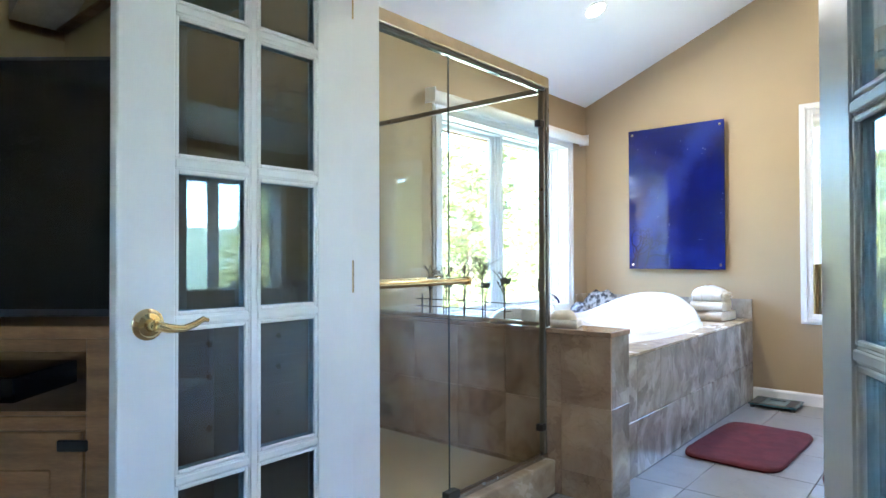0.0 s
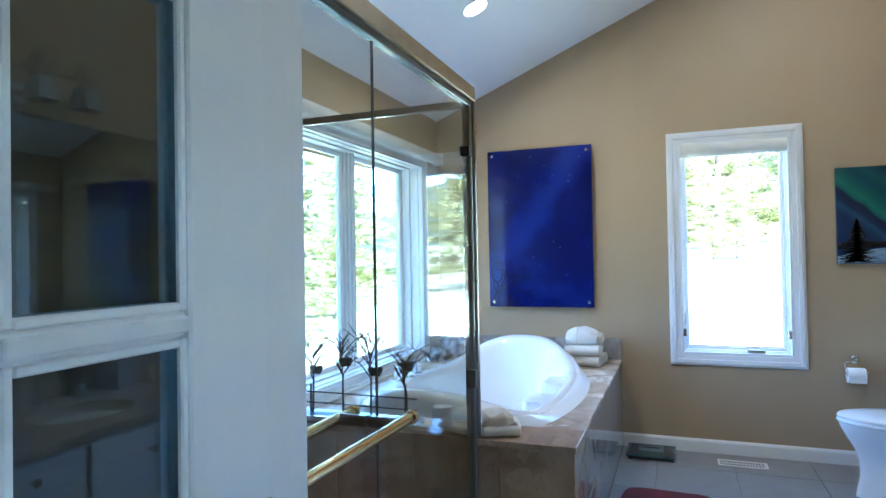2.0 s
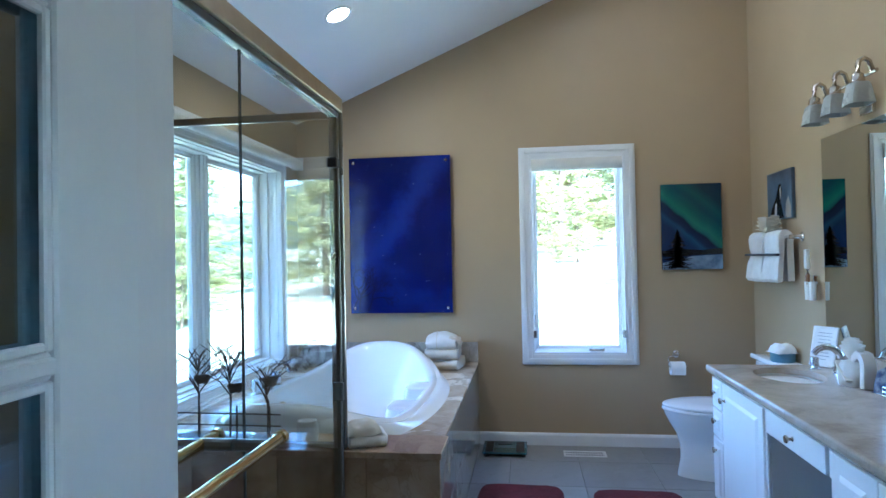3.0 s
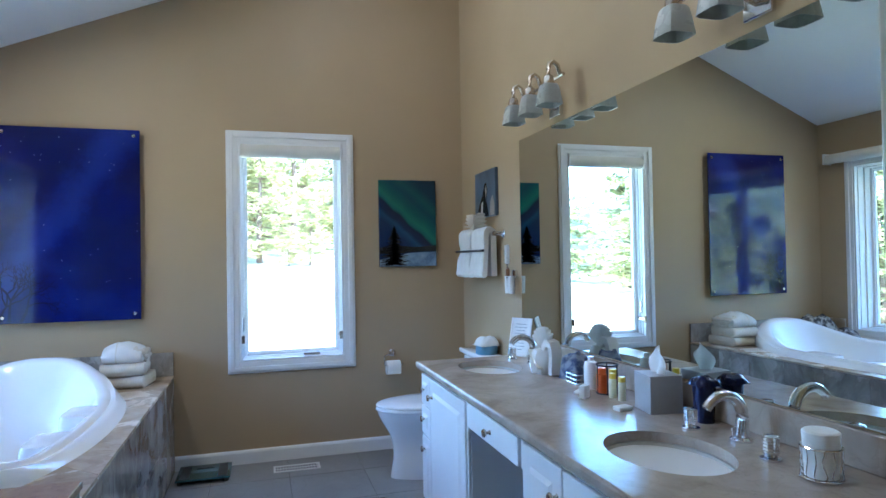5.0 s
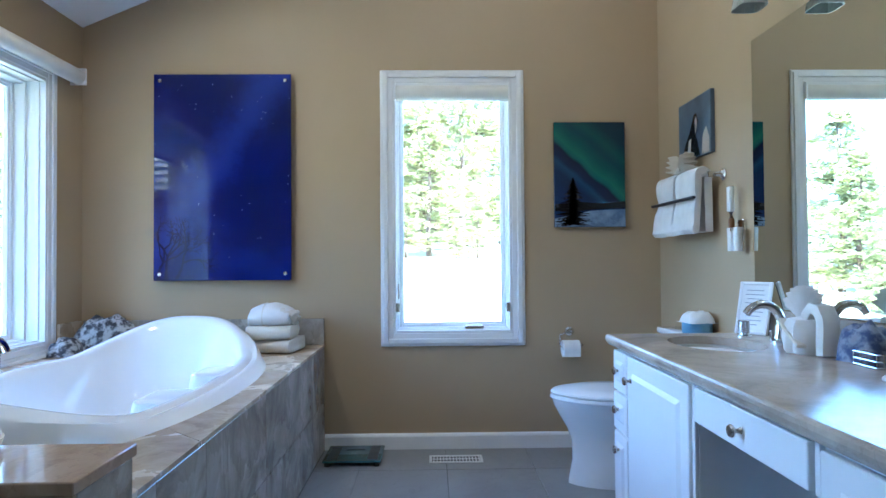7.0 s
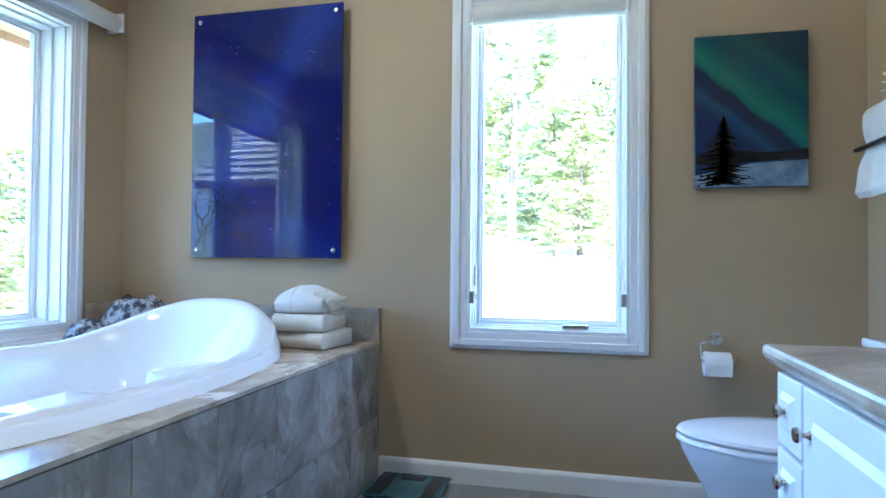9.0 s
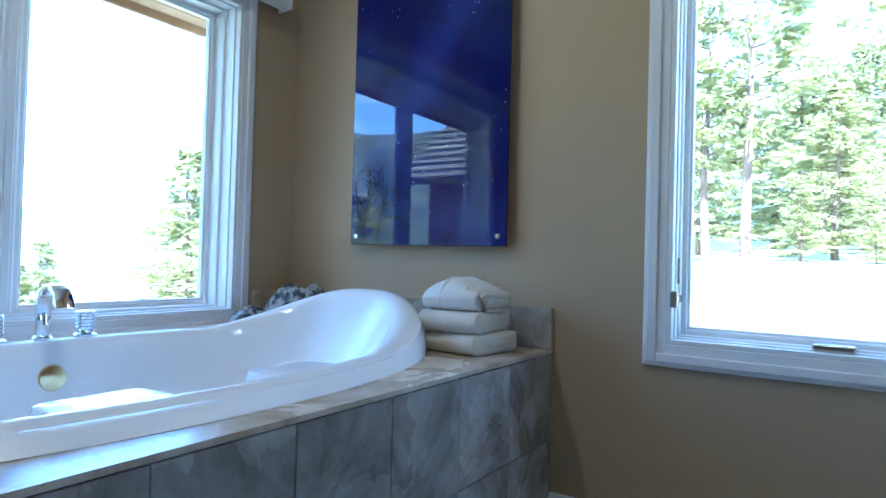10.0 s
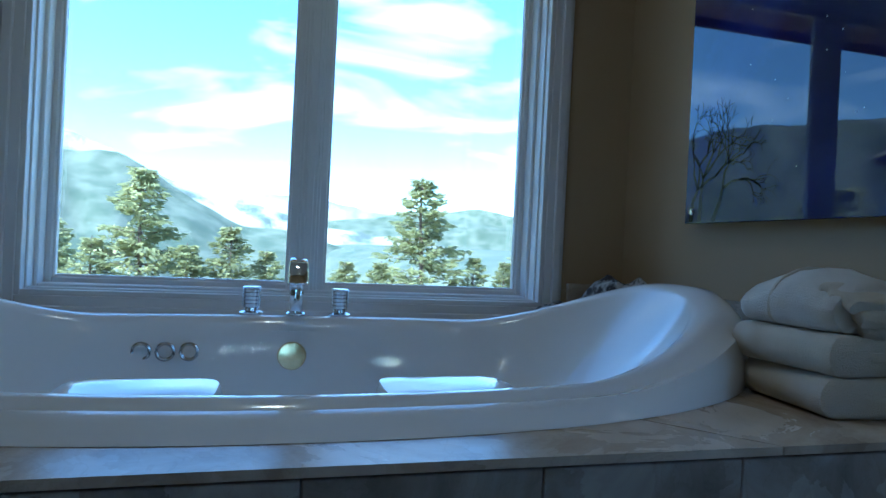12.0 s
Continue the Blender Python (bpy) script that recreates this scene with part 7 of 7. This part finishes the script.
part("lid", move(box(-0.067, -0.067, 0.132, 0.067, 0.067, 0.137, 0.002), M), M_TISSUEBOX, tb)
ts = bmesh.new()
tv_ = []
for j in range(11):
    v = j / 10
    w = 0.034 + 0.036 * math.sin(v * 2.2) - 0.060 * v ** 3
    tv_.append([ts.verts.new((0.012 * math.sin(u * 4.0 + v * 2.0) * (1 - 0.5 * v) + 0.010 * v, u * max(w, 0.002) + 0.012 * v * v, 0.133 + 0.105 * v * (1 - 0.22 * abs(u) ** 2 * v))) for u in [i / 6 - 1 for i in range(13)]])
for p, q in zip(tv_, tv_[1:]):
    for i in range(12):
        ts.faces.new((p[i], p[i + 1], q[i + 1], q[i]))
part("tissue", move(ts, M), M_PAPER, tb, "white pulled-up tissue", smooth=True)

M_FOIL = mat("dark_blue_foil", (0.008, 0.012, 0.05), 0.18, 0.5, second=(0.03, 0.04, 0.10), scale=40, bump=0.6, bump_scale=60)
tm = thing("wrapped_tumbler", (3.282, 1.395, VAN_Z), "tumbler wrapped in shiny dark blue film", "tumbler")
part("cup", move(lathe([(0, 0), (0.030, 0), (0.036, 0.12), (0.034, 0.12), (0.028, 0.006), (0, 0.006)], 24), Matrix.Translation((3.282, 1.395, VAN_Z))), M_FOIL, tm, smooth=True)
part("film_ruff", move(drape(0, 0, 0, 0.085, 0.085, 0.03, 14.0, 0, 14), Matrix.Translation((3.282, 1.395, VAN_Z + 0.118))), M_FOIL, tm, smooth=True)

cu = thing("wire_cup_stand", (3.19, 0.885, VAN_Z), "chrome wire stand holding a white paper-wrapped cup", "cup stand")
for z, r in ((0.006, 0.044), (0.078, 0.044)):
    part("hoop", tube([(3.19 + r * math.cos(2 * math.pi * i / 28), 0.885 + r * math.sin(2 * math.pi * i / 28), VAN_Z + z) for i in range(28)], 0.0028, 6, closed=True), M_CHROME, cu)
for k in range(14):
    a = 2 * math.pi * k / 14
    w = 0.12 * math.sin(k * 2.3)
    part("wavy_wire", tube([(3.19 + 0.044 * math.cos(a + w * q), 0.885 + 0.044 * math.sin(a + w * q), VAN_Z + 0.006 + 0.072 * i / 6) for i, q in enumerate((0, 1, 0.3, -0.8, -1, -0.2, 0))], 0.0017, 5), M_CHROME, cu)
for k in range(3):
    a = 2 * math.pi * k / 3 + 0.4
    part("foot", move(lathe([(0, 0), (0.005, 0.002), (0.005, 0.006), (0, 0.008)], 10), Matrix.Translation((3.19 + 0.044 * math.cos(a), 0.885 + 0.044 * math.sin(a), VAN_Z - 0.001))), M_CHROME, cu)
part("paper_cup", move(lathe([(0, 0.008), (0.036, 0.008), (0.040, 0.095), (0.041, 0.112), (0.036, 0.116), (0, 0.114)], 26), Matrix.Translation((3.19, 0.885, VAN_Z))), M_PAPER, cu, "white paper-wrapped cup", smooth=True)

# ---- on the floor ----
def rug(x0, y0, x1, y1, turn, label):
    cx, cy = (x0 + x1) / 2, (y0 + y1) / 2
    bm = bmesh.new()
    hx, hy, e = (x1 - x0) / 2, (y1 - y0) / 2, 7
    rings = []
    for f, z in ((1.0, 0.002), (1.008, 0.012), (0.99, 0.021), (0.96, 0.024), (0.80, 0.025), (0.6, 0.0255), (0.4, 0.025), (0.2, 0.0255)):
        ring = []
        for i in range(96):
            t = 2 * math.pi * i / 96
            c, s = math.cos(t), math.sin(t)
            x = hx * f * math.copysign(abs(c) ** (2 / e), c)
            y = hy * f * math.copysign(abs(s) ** (2 / e), s)
            ring.append(bm.verts.new((x + 0.004 * noise.noise((x * 20, y * 20, cx)), y + 0.004 * noise.noise((x * 20, y * 20, 5)), z + 0.0025 * noise.noise((x * 30, y * 30, 9)))))
        rings.append(ring)
    for a, b in zip(rings, rings[1:]):
        for i in range(96):
            bm.faces.new((a[i], a[(i + 1) % 96], b[(i + 1) % 96], b[i]))
    bm.faces.new(rings[-1])
    move(bm, Matrix.Translation((cx, cy, 0)) @ Matrix.Rotation(radians(turn), 4, "Z"))
    return solid("bath_mat", bm, M_RUG, label, "bath mat", "red bath mats", smooth=True)


rug(1.445, 2.27, 1.935, 3.14, -2, "dark red plush bath mat beside the tub")
rug(2.10, 2.24, 2.60, 3.10, -1, "dark red plush bath mat before the vanity")
M_SCALEGLASS = mat("smoked_green_glass", (0.035, 0.10, 0.12), 0.06, scale=6)
bs = thing("bathroom_scale", (1.575, 3.83, 0), "low dark glass bathroom scale against the wall", "bathroom scale")
part("glass_platform", box(1.425, 3.69, 0.022, 1.735, 3.965, 0.032, 0.003), M_SCALEGLASS, bs)
part("chassis", box(1.49, 3.74, 0.006, 1.67, 3.92, 0.022, 0.004), M_BLACK, bs)
for x in (1.445, 1.66):
    part("tread", box(x, 3.71, 0.032, x + 0.055, 3.945, 0.0335), M_BLACK, bs, "dark grip strip")
part("display", box(1.53, 3.885, 0.032, 1.63, 3.935, 0.035, 0.001), M_SCREEN, bs)
for x in (1.45, 1.71):
    for y in (3.715, 3.94):
        part("foot", move(lathe([(0, 0), (0.016, 0), (0.016, 0.022), (0, 0.022)], 14), Matrix.Translation((x, y, 0.0))), M_BLACK, bs)
vt = thing("floor_vent", (2.135, 3.80, 0), "white slotted floor register", "vent")
part("frame", move(frame_ring("y", 0.0, -0.145, -0.06, 0.145, 0.06, 0.014, 0.005, 0.001), Matrix.Translation((2.135, 3.80, 0.0005)) @ Matrix.Rotation(radians(90), 4, "X") @ Matrix.Translation((0, 0, 0))), M_TRIM, vt)
part("backing", box(2.004, 3.754, 0.0003, 2.266, 3.846, 0.0012), M_BLACK, vt)
for k in range(15):
    x = 2.012 + k * 0.0175
    part("slat", box(x, 3.754, 0.0013, x + 0.006, 3.846, 0.0045), M_TRIM, vt)
part("spine", box(2.004, 3.797, 0.0013, 2.266, 3.803, 0.0048), M_TRIM, vt)

# ---- bedroom: television on a pine cabinet ----
cb = thing("media_cabinet", (0.4, -0.2, 0), "rustic knotty pine media cabinet with black iron hinges", "cabinet")
part("top", box(-0.75, -0.475, 0.885, 1.12, 0.03, 0.918, 0.005, 2), M_PINE, cb)
part("body", join(box(-0.72, -0.44, 0.05, 1.09, 0.02, 0.70), join(box(-0.72, -0.44, 0.70, 0.06, 0.02, 0.72), box(-0.72, -0.02, 0.70, 1.09, 0.02, 0.885))), M_PINE, cb)
for x0, x1 in ((-0.72, -0.66), (0.95, 1.09), (0.02, 0.08)):
    part("post", box(x0, -0.455, 0.0, x1, -0.40, 0.885, 0.004), M_PINE, cb)
part("rail", box(-0.70, -0.452, 0.850, 1.06, -0.43, 0.884, 0.003), M_PINE, cb)
part("rail", box(-0.70, -0.452, 0.655, 1.06, -0.43, 0.690, 0.003), M_PINE, cb)
for x0, x1 in ((0.085, 0.94), (-0.655, 0.015)):
    d = part("door", box(x0, -0.455, 0.08, x1, -0.441, 0.652, 0.004), M_PINE, cb)
    nb = 4
    for k in range(nb):
        w = (x1 - x0 - 0.14) / nb
        part("panel_board", box(x0 + 0.07 + k * w + 0.002, -0.462, 0.15, x0 + 0.07 + (k + 1) * w - 0.002, -0.4555, 0.56, 0.003), M_PINE, d)
    part("strap_hinge", box(x1 - 0.055, -0.466, 0.606, x1 + 0.02, -0.4552, 0.634, 0.003), M_IRON, d)
for x0, x1 in ((0.085, 0.755),):
    dv = thing("media_player", ((x0 + x1) / 2, -0.2, 0.70), "black media player in the cabinet's open bay", "media player")
    part("case", box(x0 + 0.04, -0.36, 0.7005, x1 - 0.05, -0.08, 0.770, 0.004), M_SCREEN, dv)
    part("button", box(x0 + 0.08, -0.362, 0.725, x0 + 0.13, -0.3605, 0.737), M_STEEL, dv)
tv = thing("television", (0.35, -0.40, 0.918), "large dark flat television on the pine cabinet", "television")
part("screen_case", box(-0.42, -0.425, 0.935, 1.10, -0.375, 1.60, 0.006, 2), M_BLACK, tv)
part("screen", box(-0.405, -0.4265, 0.955, 1.085, -0.4252, 1.588), M_SCREEN, tv)
part("stand", box(0.15, -0.46, 0.918, 0.55, -0.30, 0.936, 0.004), M_BLACK, tv)

# the whole set stands across the corner, facing into the room
TURN = Matrix.Translation((1.05, -0.46, 0)) @ Matrix.Rotation(radians(40), 4, "Z") @ Matrix.Translation((-1.05, 0.46, 0))
for ob in (cb, dv, tv):
    ob.matrix_basis = TURN @ ob.matrix_basis


# ---- floor tiles (last, as pieces of the floor) ----
TILE = 0.457
meshes = {}
for i in range(-6, 5):
    for j in range(-9, 3):
        x0, y0 = 2.082 + i * TILE, 3.640 + j * TILE
        x1, y1 = x0 + TILE, y0 + TILE
        cx0, cy0, cx1, cy1 = max(x0, 1.20 if y0 < 1.38 else DECK_X + 0.001), max(y0, 0.052), min(x1, WALL_X - 0.001), min(y1, BACK_Y - 0.001)
        if y0 < 1.38 < y1 and x0 < DECK_X:
            cx0 = max(x0, 1.2)
        if cx1 - cx0 < 0.02 or cy1 - cy0 < 0.02:
            continue
        w, h = round(cx1 - cx0, 4), round(cy1 - cy0, 4)
        if (w, h) not in meshes:
            b = box(0.002, 0.002, -0.008, w - 0.002, h - 0.002, 0.0, 0.0012)
            me = bpy.data.meshes.new("tile")
            b.to_mesh(me)
            b.free()
            me.materials.append(M_FLOOR)
            meshes[(w, h)] = me
        t = new("tile", meshes[(w, h)])
        t.location = (cx0, cy0, 0)
        t.parent = floor
